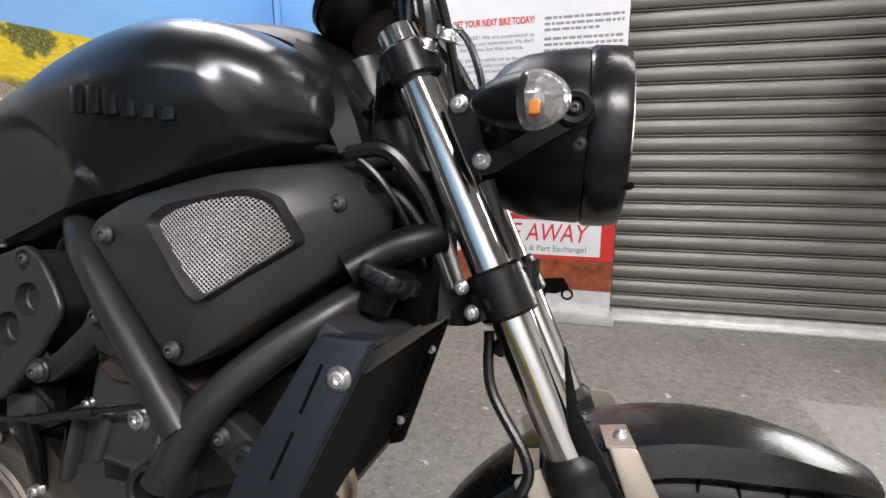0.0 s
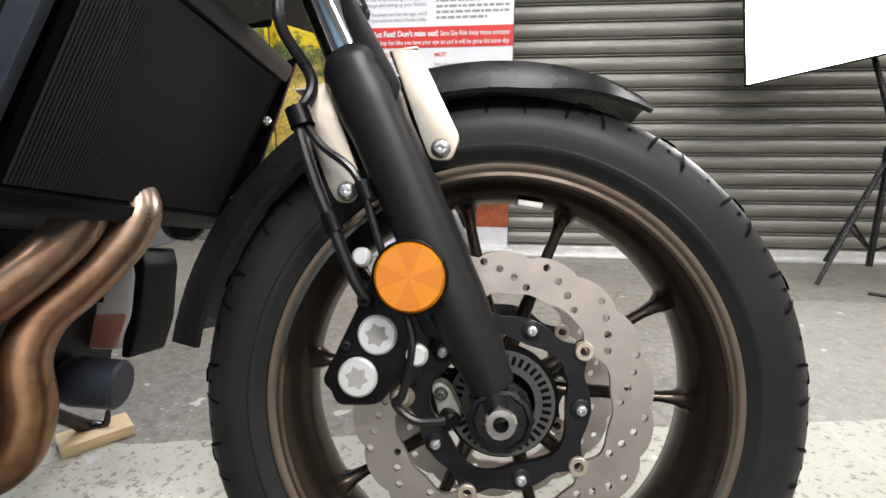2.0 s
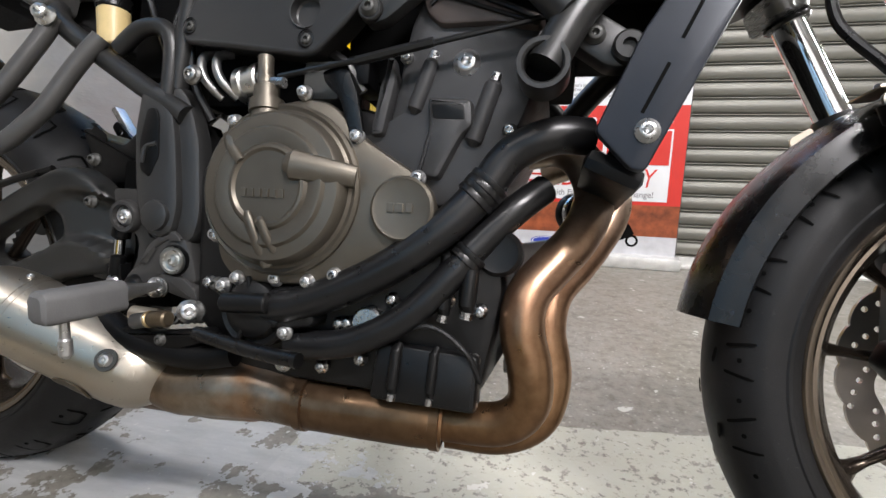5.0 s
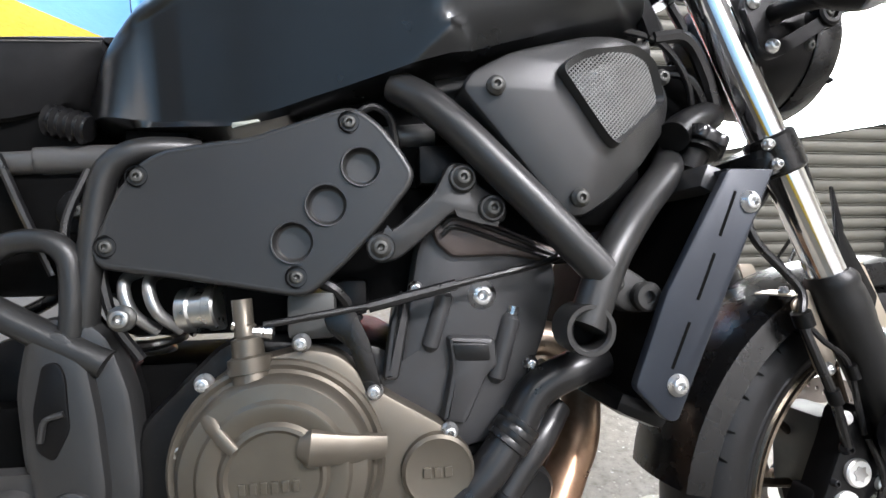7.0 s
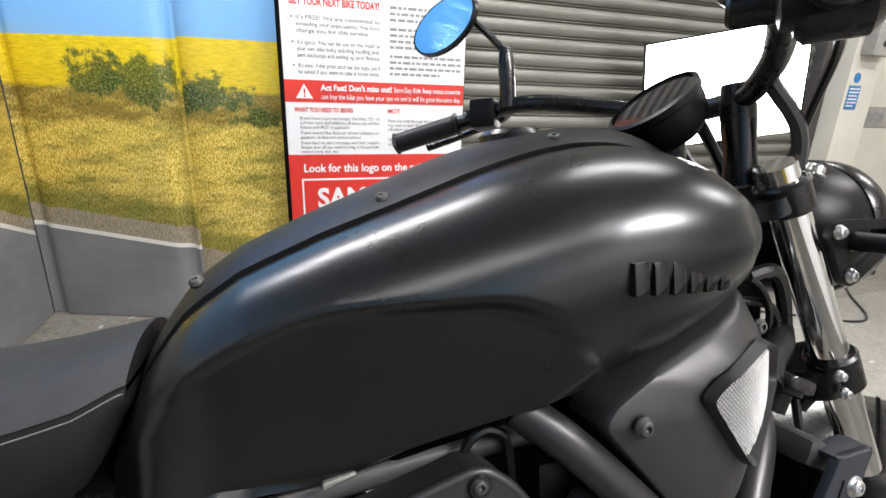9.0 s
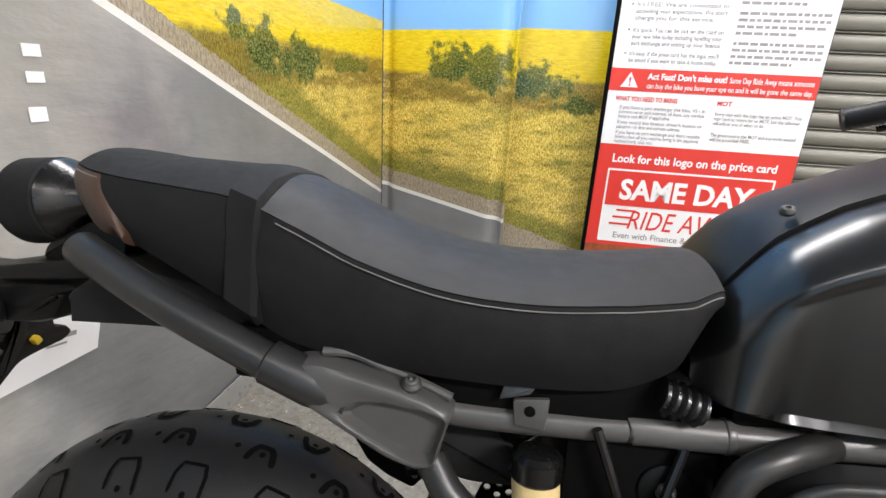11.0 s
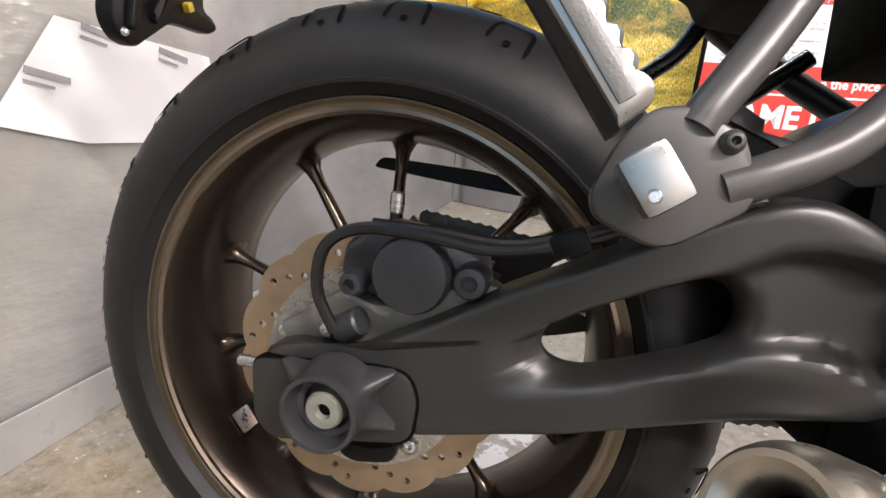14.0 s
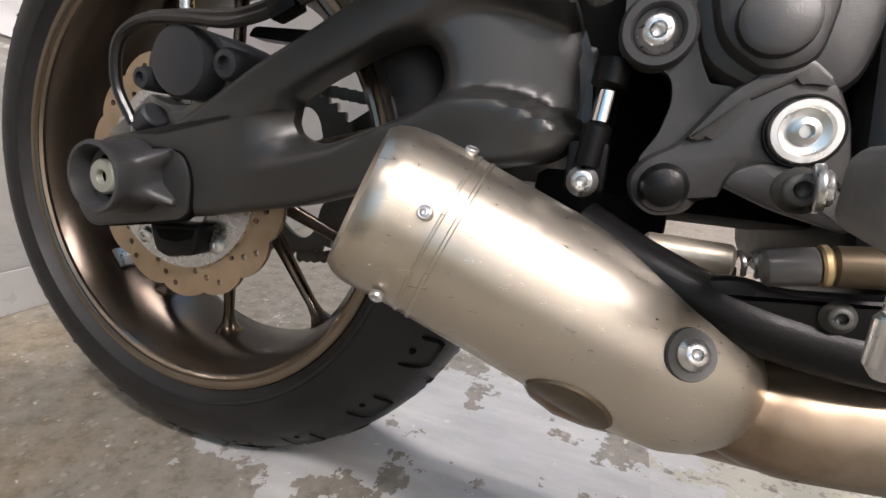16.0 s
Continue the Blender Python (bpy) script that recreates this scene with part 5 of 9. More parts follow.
        plate(bm, rounded(pts, 0.006), y - s * 0.0015, y + s * 0.002, 0.001)
        st = part(name, bm, "alu", guard, "champagne aluminium mudguard stay")
        if s < 0:
            bx = (1.346, 0.526) if name == "front_stay" else (1.265, 0.488)
            bolt((bx[0], y - 0.002, bx[1]), st, 0.0065, "silver")
            bm = bmesh.new()
            box(bm, (-0.013, -0.002, -0.001), (0.012, 0.05, 0.0012), 0.0006, Matrix.Translation((1.312 if name == "front_stay" else 1.23, y, 0.612 if name == "front_stay" else 0.578)) @ Matrix.Rotation(radians(-8), 4, "Y"))
            part("tab", bm, "alu", st)
            bolt((1.314 if name == "front_stay" else 1.23, y + 0.02, 0.614 if name == "front_stay" else 0.58), st, 0.005, "silver", towards=(0, 0, 1))
bm = bmesh.new()
plate(bm, rounded([(1.262, 0.705), (1.276, 0.65), (1.318, 0.575), (1.312, 0.552), (1.292, 0.556), (1.268, 0.63)], 0.004), -0.108, -0.112, 0.001)
part("fork_shield", bm, "plastic", bike, "black pointed fork shield")

# ---- front caliper ----
def caliper():
    bm = bmesh.new()
    plate(bm, rounded([(1.252, 0.325), (1.262, 0.30), (1.30, 0.302), (1.322, 0.33), (1.345, 0.345), (1.347, 0.37), (1.33, 0.395), (1.335, 0.42), (1.318, 0.442), (1.298, 0.435), (1.285, 0.40), (1.262, 0.35)], 0.008), -0.058, -0.092, 0.006, 0.003)
    c = part("front_caliper", bm, "plastic", bike, "black four-piston brake caliper")
    for x, z in ((1.2995, 0.365), (1.283, 0.328)):
        bm = bmesh.new()
        cyl(bm, (x, -0.088, z), (x, -0.099, z), 0.0172, seg=32, bevel=0.002)
        cap = part("piston_cap", bm, "cap_alu", c, "silver piston cap with a star socket")
        bm = bmesh.new()
        star = [(x + (0.0105 if k % 2 else 0.0072) * math.cos(math.pi * k / 6 + 0.3), z + (0.0105 if k % 2 else 0.0072) * math.sin(math.pi * k / 6 + 0.3)) for k in range(12)]
        plate(bm, star, -0.0985, -0.0996, 0.0004)
        part("star_socket", bm, "grey_plastic", cap, smooth=False)
    for x, z, r in ((1.2845, 0.431, 0.0085), (1.334, 0.349, 0.0095)):
        bm = bmesh.new()
        cyl(bm, (x, -0.09, z), (x, -0.101, z), r, seg=24, bevel=0.0025)
        part("pin_cap", bm, "cap_alu", c, "smooth silver pin cap")
    bolt((1.288, -0.092, 0.394), c, 0.006, "carrier", head=0.008)
    bm = bmesh.new()
    box(bm, (1.29, -0.055, 0.31), (1.345, 0.02, 0.42), 0.006)
    part("pad_carrier", bm, "dark_metal", c)
    bolt((1.318, -0.078, 0.308), c, 0.008, "alu", head=0.006)
    bolt((1.272, -0.09, 0.354), c, 0.0045, "carrier", head=0.006)
    bm = bmesh.new()
    plate(bm, rounded([(1.244, 0.318), (1.262, 0.299), (1.282, 0.303), (1.276, 0.338), (1.256, 0.342)], 0.007), -0.05, -0.08, 0.006)
    part("caliper_wing", bm, "plastic", c)
    bm = bmesh.new()
    plate(bm, rounded([(1.332, 0.402), (1.352, 0.4), (1.358, 0.38), (1.352, 0.362), (1.338, 0.366), (1.33, 0.385)], 0.006), -0.07, -0.098, 0.004)
    part("caliper_bridge", bm, "carrier", c)
    return c


caliper()
bm = bmesh.new()
lathe(bm, [(0, -0.1305), (0.0262, -0.130), (0.0285, -0.1275), (0.0285, -0.122), (0, -0.122)], (1.331, 0, 0.4165), seg=48)
rf = part("fork_reflector", bm, "reflector", bike, "round amber reflector")
bm = bmesh.new()
lathe(bm, [(0.0286, -0.1295), (0.0305, -0.1275), (0.0305, -0.119), (0.0, -0.119)], (1.331, 0, 0.4165), seg=48)
part("reflector_rim", bm, "plastic", rf)
bm = bmesh.new()
plate(bm, rounded([(1.318, 0.43), (1.345, 0.44), (1.37, 0.40), (1.345, 0.385)], 0.004), -0.108, -0.119, 0.001)
part("reflector_bracket", bm, "plastic", rf)

# brake hose and sensor lead down the fork
bm = bmesh.new()
sweep(bm, smooth_path([(1.19, -0.06, 0.70), (1.196, -0.07, 0.645), (1.235, -0.09, 0.585), (1.228, -0.1, 0.548), (1.243, -0.105, 0.50), (1.262, -0.105, 0.455), (1.278, -0.1, 0.415), (1.288, -0.095, 0.397)], 8), 0.0055, 10)
bh = part("brake_hose", bm, "hose", bike, "black front brake hose")
bm = bmesh.new()
sweep(bm, smooth_path([(1.228, -0.098, 0.552), (1.25, -0.104, 0.525), (1.28, -0.105, 0.50), (1.298, -0.1, 0.45), (1.31, -0.096, 0.41)], 8), 0.0035, 8)
part("hose_branch", bm, "hose", bh)
for p, r in (((1.228, -0.1, 0.55), 0.011), ((1.26, -0.105, 0.46), 0.008), ((1.287, -0.104, 0.487), 0.007)):
    bm = bmesh.new()
    cyl(bm, Vector(p) + Vector((-0.002, 0, 0.008)), Vector(p) + Vector((0.004, 0, -0.008)), r, seg=12)
    part("hose_clip", bm, "plastic", bh)
bm = bmesh.new()
sweep(bm, smooth_path([(1.315, -0.096, 0.405), (1.33, -0.1, 0.36), (1.322, -0.095, 0.315), (1.315, -0.09, 0.305), (1.333, -0.09, 0.291), (1.362, -0.088, 0.292)], 8), 0.0038, 8)
sl = part("sensor_lead", bm, "hose", bike, "thin wheel-speed sensor lead")
bm = bmesh.new()
plate(bm, rounded([(1.344, 0.318), (1.352, 0.323), (1.361, 0.318), (1.371, 0.298), (1.371, 0.286), (1.36, 0.284), (1.352, 0.292)], 0.005), -0.062, -0.078, 0.002)
part("sensor_body", bm, "dull_zinc", sl, "grey sensor tab")
bm = bmesh.new()
cyl(bm, (1.358, -0.074, 0.293), (1.366, -0.09, 0.292), 0.0075, seg=14, bevel=0.002)
part("sensor_head", bm, "plastic", sl)
bolt((1.3535, -0.078, 0.312), sl, 0.0045, "dark_metal")

# ---- headlight, yokes, indicator ----
HL = Vector((1.2485, 0, 0.9025))
bm = bmesh.new()
lathe(bm, [(0, -0.088), (0.03, -0.086), (0.058, -0.076), (0.076, -0.058), (0.085, -0.036), (0.0885, -0.01), (0.09, 0.022), (0.0885, 0.026), (0.086, 0.026)], HL, (1, 0, -0.02), seg=64)
hl = part("headlight", bm, "plastic", bike, "round matt black headlight shell")
bm = bmesh.new()
lathe(bm, [(0.086, 0.026), (0.0905, 0.027), (0.0925, 0.031), (0.0915, 0.058), (0.0885, 0.064), (0.0825, 0.066), (0.08, 0.058), (0.08, 0.03)], HL, (1, 0, -0.02), seg=56)
part("headlight_rim", bm, "satin", hl, "satin black headlight rim")
bm = bmesh.new()
lathe(bm, [(0.08, 0.052), (0.055, 0.061), (0.0, 0.066)], HL, (1, 0, -0.02), seg=48)
part("headlight_lens", bm, "clear", hl, "clear headlight lens")
bm = bmesh.new()
lathe(bm, [(0.079, 0.045), (0.05, 0.01), (0.02, -0.005), (0.0, -0.006)], HL, (1, 0, -0.02), seg=40)
part("headlight_reflector", bm, "chrome", hl)
bolt((1.267, -0.086, 0.88), hl, 0.0055, "dark_metal", towards=(0.05, -1, -0.25), head=0.004)
bm = bmesh.new()
plate(bm, rounded([(1.294, 0.842), (1.318, 0.842), (1.318, 0.8485), (1.294, 0.8485)], 0.003), -0.06, -0.0695, 0.0005)
part("rim_slot", bm, "black", hl)
# bracket on the right and left of the light
for s in (-1, 1):
    out = rounded([(1.151, 0.906), (1.156, 0.919), (1.172, 0.923), (1.25, 0.92), (1.271, 0.917), (1.28, 0.905), (1.274, 0.89), (1.258, 0.886), (1.2, 0.852), (1.184, 0.847), (1.173, 0.855)], 0.008)
    hole = rounded([(1.181, 0.898), (1.19, 0.911), (1.245, 0.909), (1.252, 0.9), (1.195, 0.868), (1.187, 0.87)], 0.005)
    bm = bmesh.new()
    cut_plate(bm, out, [hole], s * 0.108, s * 0.117)
    hb = part("light_bracket", bm, "plastic", bike, "black headlight bracket plate")
    if s < 0:
        for x, z in ((1.163, 0.91), (1.185, 0.8605)):
            bolt((x, -0.118, z), hb, 0.0062, "silver")
        bm = bmesh.new()
        lathe(bm, [(0.0155, -0.1), (0.0155, -0.12), (0.013, -0.122), (0.0085, -0.1215), (0.008, -0.117), (0, -0.117)], (1.262, 0, 0.904), seg=28)
        part("bracket_boss", bm, "plastic", hb)
        bolt((1.262, -0.117, 0.904), hb, 0.0045, "dark_metal", head=0.004)
    bm = bmesh.new()
    sweep(bm, [(1.19, s * 0.108, 0.899), (1.192, s * 0.125, 0.898), (1.198, s * 0.15, 0.896), (1.205, s * 0.168, 0.894)], [0.0125, 0.011, 0.011, 0.0135], 16)
    stalk = part("indicator", bm, "plastic", bike, "black bullet-shaped turn signal")
    ax_i = Vector((1.0, s * 0.34, -0.06)).normalized()
    base = Vector((1.191, s * 0.168, 0.896))
    bm = bmesh.new()
    sweep(bm, smooth_path([base + ax_i * d for d in (-0.008, 0.006, 0.022, 0.0395)], 4), [0.003, 0.0075, 0.0105, 0.0125, 0.0145, 0.016, 0.0172, 0.0183, 0.0192, 0.0199, 0.0205, 0.021, 0.0213], 28)
    part("indicator_body", bm, "plastic", stalk)
    # faceted reflector inside a clear bowl
    u = ax_i.cross(Vector((0, 0, 1))).normalized()
    v = u.cross(ax_i)
    bm = bmesh.new()
    rows = []
    for k, (d, r) in enumerate(((0.0445, 0.019), (0.0505, 0.0182), (0.0565, 0.015), (0.0615, 0.0095), (0.064, 0.003))):
        rows.append([base + ax_i * (d + (0.0014 if (j + k) % 2 else 0)) + (u * math.cos(a) + v * math.sin(a)) * r * (0.94 if (j + k) % 2 else 1.0) for j, a in enumerate(np.linspace(0, 2 * math.pi, 14, endpoint=False))])
    loft(bm, rows)
    part("signal_reflector", bm, "lens_white", stalk, "bright faceted signal reflector", smooth=False)
    bm = bmesh.new()
    sweep(bm, smooth_path([base + ax_i * d for d in (0.0395, 0.0445)], 2) + [base + ax_i * d for d in (0.051, 0.058, 0.0645, 0.069, 0.071)], [0.0213, 0.0217, 0.0216, 0.0208, 0.018, 0.0135, 0.008, 0.003], 28)
    part("indicator_lens", bm, "clear", stalk, "clear signal lens")
    bm = bmesh.new()
    box(bm, (-0.005, -0.004, -0.006), (0.003, 0.004, 0.004), 0.0015, Matrix.Translation(base + ax_i * 0.047 + Vector((0, s * 0.0165, -0.009))))
    part("indicator_bulb", bm, "reflector", stalk, "amber bulb")
bm = bmesh.new()
sweep(bm, smooth_path([(1.185, -0.09, 0.845), (1.2, -0.085, 0.80), (1.215, -0.08, 0.76), (1.213, -0.07, 0.71), (1.2, -0.06, 0.68)], 8), 0.0085, 10)
part("wiring_hose", bm, "hose", bike, "black cable sheath beside the fork")

# yokes
for z, zz, nm in ((0.951, 0.02, "upper_yoke"), (0.742, 0.034, "lower_yoke")):
    x = fork_x(z)
    out = [(x + 0.028, -0.1), (x + 0.02, -0.06), (x - 0.012, -0.035), (x - 0.02, 0), (x - 0.012, 0.035), (x + 0.02, 0.06), (x + 0.028, 0.1), (x - 0.025, 0.118), (x - 0.05, 0.06), (x - 0.075, 0), (x - 0.05, -0.06), (x - 0.025, -0.118)]
    bm = bmesh.new()
    rnd = rounded(out, 0.02)
    tilt = 0.46
    lo = [(px, py, z - zz / 2 - (px - x) * 0.0 + (px - x) * tilt) for px, py in rnd]
    hi = [(px, py, z + zz / 2 + (px - x) * tilt) for px, py in rnd]
    loft(bm, [lo, hi])
    yk = part(nm, bm, "satin", bike, "satin black fork yoke")
for x, z in ((1.125, 0.968), (1.145, 0.975)):
    bolt((x, -0.1, z), yk, 0.009, "steel", "yoke_bolt", towards=(0.35, -0.3, 0.9), head=0.009)
for x, z in ((1.172, 0.748), (1.182, 0.726)):
    bolt((x, -0.121, z), yk, 0.005, "silver", "clamp_bolt")
bm = bmesh.new()
cyl(bm, (1.02, 0, 0.985), (1.13, 0, 0.7), 0.035, seg=24)
part("steering_head", bm, "frame", bike)

# ---- tank ----
def tank_half():
    """Stations along x: top height, seam height, widest half width and its height, lower edge."""
    return [  # x, top, seam_y, seam_z, wide, wide_z, low_y, low_z
        (0.468, 0.800, 0.055, 0.795, 0.082, 0.785, 0.085, 0.766),
        (0.490, 0.856, 0.062, 0.845, 0.108, 0.810, 0.110, 0.764),
        (0.520, 0.897, 0.068, 0.885, 0.126, 0.830, 0.124, 0.763),
        (0.560, 0.925, 0.073, 0.913, 0.138, 0.846, 0.130, 0.763),
        (0.620, 0.951, 0.077, 0.938, 0.150, 0.862, 0.134, 0.766),
        (0.690, 0.978, 0.080, 0.962, 0.164, 0.882, 0.140, 0.784),
        (0.760, 1.004, 0.082, 0.986, 0.180, 0.903, 0.148, 0.803),
        (0.830, 1.021, 0.082, 1.003, 0.192, 0.918, 0.155, 0.822),
        (0.890, 1.028, 0.080, 1.006, 0.195, 0.924, 0.158, 0.838),
        (0.945, 1.026, 0.075, 0.996, 0.188, 0.922, 0.150, 0.856),
        (0.990, 1.012, 0.068, 0.976, 0.168, 0.914, 0.134, 0.872),
        (1.025, 0.985, 0.058, 0.950, 0.135, 0.902, 0.108, 0.880),
        (1.048, 0.950, 0.045, 0.925, 0.095, 0.893, 0.075, 0.880),
    ]


def interp_rows(rows, k=4):
    pts = np.array(rows)
    xs = pts[:, 0]
    out = []
    for i in range((len(xs) - 1) * k + 1):
        t = i / k
        x = np.interp(t, range(len(xs)), xs)
        j = min(int(t), len(xs) - 2)
        f = t - j
        a, b, c, d = pts[max(j - 1, 0)], pts[j], pts[j + 1], pts[min(j + 2, len(xs) - 1)]
        q = 0.5 * (2 * b + (c - a) * f + (2 * a - 5 * b + 4 * c - d) * f * f + (3 * b - a - 3 * c + d) * f ** 3)
        q[0] = x
        out.append(q)
    return out


def ease(v):
    q = max(0.0, min(1.0, v))
    return q * q * (3 - 2 * q)


def knee(x, y, z, wide):
    """The flank with its knee panel: a step under the crease, then a flat face that hangs almost upright once the bike leans."""
    crease = 0.897 - 1.6 * max(0, 0.62 - x) ** 1.6 - 5.5 * max(0, x - 0.715) ** 2
    left = 0.944 + 0.6 * (0.924 - z)
    nose = 0.008 * ease((x - left) / 0.024) * ease((z - 0.874) / 0.012) * ease((0.955 - z) / 0.05)
    panel = ease((crease + 0.003 - z) / 0.016) * ease((0.835 - x) / 0.03) * ease((x - 0.49) / 0.05)
    flat = wide - 0.011 - 0.17 * max(0.0, crease - z)
    return y + (min(flat, y + 0.01) - y) * panel - nose


def tank():
    rings = []
    for x, top, sy, sz, wy, wz, ly, lz in interp_rows(tank_half(), 12):
        half = []
        # side: from seam over the shoulder to the widest line, then tucked in to the lower edge
        for k in range(45):
            t = k / 44
            a = t * math.pi / 2
            half.append((sy + (wy - sy) * math.sin(a) ** 0.9, wz + (sz - wz) * math.cos(a) ** 1.15))
        for k in range(1, 53):
            t = k / 52
            half.append((wy + (ly - wy) * (t ** 1.8), wz + (lz - wz) * t))
        half = [(knee(x, y, z, wy), z) for y, z in half]
        half.append((ly - 0.02, lz - 0.006))
        top_pts = [(sy * (1 - k / 5), sz - 0.004 + (top - sz) * math.sin(k / 5 * math.pi / 2)) for k in range(5, 0, -1)]
        left = [(x, y, z) for y, z in (top_pts + half)]
        right = [(x, -y, z) for y, z in reversed(half)] + [(x, -y, z) for y, z in reversed(top_pts[1:])]
        rings.append(left + right)
    bm = bmesh.new()
    loft(bm, rings)
    t = part("fuel_tank", bm, "tank", bike, "matt black painted fuel tank")
    # raised top panel between the seams
    rings = []
    for x, top, sy, sz, wy, wz, ly, lz in interp_rows(tank_half()):
        row = []
        for k in range(13):
            s = -1 + 2 * k / 12
            z = sz + (top + 0.001 - sz) * math.cos(s * math.pi / 2) ** 0.7
            row.append((x, (sy + 0.003) * s, z + 0.0045))
        rings.append(row + [(p[0], p[1] * 0.98, p[2] - 0.008) for p in reversed(row)])
    bm = bmesh.new()
    loft(bm, rings)
    part("tank_top_panel", bm, "panel", t, "textured charcoal panel over the tank")
    for s in (-1, 1):
        rings = []
        for x, y, z, w in ((0.955, 0.066, 0.998, 0.012), (0.99, 0.078, 0.976, 0.013), (1.015, 0.09, 0.948, 0.014), (1.034, 0.098, 0.918, 0.015), (1.045, 0.1, 0.892, 0.016), (1.052, 0.098, 0.874, 0.014)):
            rings.append([Vector((x - w * 0.8, s * y, z - w * 0.5)), Vector((x - w * 0.6, s * (y + 0.008), z - w * 0.4)), Vector((x + w * 0.7, s * (y - 0.002), z + w * 0.5)), Vector((x + w, s * (y - 0.012), z + w * 0.5)), Vector((x, s * (y - 0.02), z))])
        bm = bmesh.new()
        loft(bm, [r if s < 0 else r for r in rings])
        part("tank_front_trim", bm, "panel", t, "charcoal trim down the tank's front corner")
    for x, y, z in ((0.529, -0.064, 0.911), (0.673, -0.068, 0.968), (0.838, -0.07, 1.017)):
        bolt((x, y, z), t, 0.0042, "dark_metal", towards=(-0.3, -0.55, 0.8), head=0.003)
    # maker's badge as plain raised bars
    for k in range(6):
        x = 0.829 + k * 0.0178
        z = 0.903 - k * 0.0012
        y = -0.1935 + 0.00035 * k * k
        bm = bmesh.new()
        box(bm, (-0.0064, -0.002, -0.0125), (0.0064, 0.006, 0.0125), 0.0016, Matrix.Translation((x, y, z)) @ Matrix.Rotation(radians(-3), 4, "Y") @ Matrix.Rotation(radians(2 * k), 4, "Z"))
        part("badge_bar", bm, "gloss_black", t, "glossy black raised badge bar")
    bm = bmesh.new()
    lathe(bm, [(0, 0.01), (0.03, 0.009), (0.034, 0.004), (0.034, -0.01)], (0.83, 0, 1.022), (0, 0, 1), seg=32)
    part("filler_cap", bm, "satin", t)
    return t


tank()
# ---- side cover ----
SC = rounded([(0.494, 0.642), (0.502, 0.658), (0.514, 0.687), (0.532, 0.713), (0.552, 0.725), (0.574, 0.729), (0.63, 0.736), (0.674, 0.75), (0.712, 0.762), (0.724, 0.76), (0.741, 0.747), (0.759, 0.723), (0.769, 0.705), (0.765, 0.695), (0.737, 0.659), (0.706, 0.627), (0.678, 0.603), (0.666, 0.601), (0.568, 0.619), (0.5, 0.629)], 0.009)
tilt = lambda x, z: 0.010 - 0.12 * (x - 0.53)
HOLES = ((0.726, 0.712, 0.0165), (0.695, 0.678, 0.0175), (0.665, 0.645, 0.0175))
bm = bmesh.new()
cut_plate(bm, SC, [circle(x, z, r, 28) for x, z, r in HOLES], -0.105, -0.143)
for v in bm.verts:
    v.co.y += tilt(v.co.x, v.co.z)
cov = part("side_cover", bm, "grey_cover", bike, "charcoal side cover with three round dimples", smooth=False)
bm = bmesh.new()
sweep(bm, [(x, -0.1385 + tilt(x, z), z) for x, z in SC + SC[:2]], 0.0048, 12)
part("cover_edge", bm, "grey_cover", cov, "rounded cover edge")
for x, z, r in HOLES:
    y = -0.143 + tilt(x, z)
    bm = bmesh.new()
    lathe(bm, [(r * 1.14, 0.001), (r * 1.09, -0.0016), (r * 1.02, -0.0014), (r * 0.96, 0.003), (r * 0.9, 0.0075), (r * 0.8, 0.009), (0.0, 0.0095)], (x, y, z), seg=36)
    part("dimple", bm, "grey_cover", cov, "round dimple with raised lip")
for x, z in ((0.531, 0.706), (0.716, 0.752), (0.668, 0.614), (0.504, 0.644)):
    bm = bmesh.new()
    lathe(bm, [(0.0105, -0.0005), (0.0098, 0.0002), (0.0085, -0.0012)], (x, -0.1432 + tilt(x, z), z), seg=24)
    part("bolt_recess", bm, "plastic", cov)
    bolt((x, -0.141 + tilt(x, z), z), cov, 0.0055, "dark_metal", head=0.005)

# ---- air scoop cover with mesh ----
SCOOP = rounded([(0.815, 0.782), (0.826, 0.798), (0.868, 0.82), (0.94, 0.842), (0.99, 0.852), (1.04, 0.862), (1.078, 0.835), (1.092, 0.803), (1.06, 0.765), (1.0, 0.715), (0.96, 0.682), (0.93, 0.664), (0.912, 0.664)], 0.014)
lean_in = lambda x, z: max(0.0, x - 0.93) ** 2 * 4.2 + max(0.0, (z - 0.815)) * 0.5 + max(0, 0.93 - (x * 0.75 + z * 0.3)) * 0.0
bm = bmesh.new()
plate(bm, SCOOP, -0.12, -0.172, 0.006, 0.010, shear=lean_in)
sc = part("air_scoop_cover", bm, "grey_cover", bike, "charcoal plastic air scoop with a mesh grille")
MESH = rounded([(0.903, 0.796), (0.922, 0.81), (0.984, 0.826), (1.006, 0.819), (1.024, 0.782), (0.954, 0.729), (0.944, 0.737)], 0.008)

MESH = [(0.967 + (a - 0.965) * 0.93, 0.779 + (b - 0.779) * 0.9) for a, b in MESH]


def grille():
    y = -0.1845
    bm = bmesh.new()
    fr = [(0.9640 + (a - 0.964) * 1.17, 0.779 + (b - 0.779) * 1.2) for a, b in MESH]
    m = len(MESH)
    o = [bm.verts.new((x, y + lean_in(x, z) + 0.003, z)) for x, z in fr]
    p = [bm.verts.new((x, y + lean_in(x, z) - 0.0075, z)) for x, z in [(0.964 + (a - 0.964) * 1.12, 0.779 + (b - 0.779) * 1.14) for a, b in MESH]]
    q = [bm.verts.new((x, y + lean_in(x, z) + 0.002, z)) for x, z in MESH]
    for a, b in ((o, p), (p, q)):
        for k in range(m):
            bm.faces.new((a[k], a[(k + 1) % m], b[(k + 1) % m], b[k]))
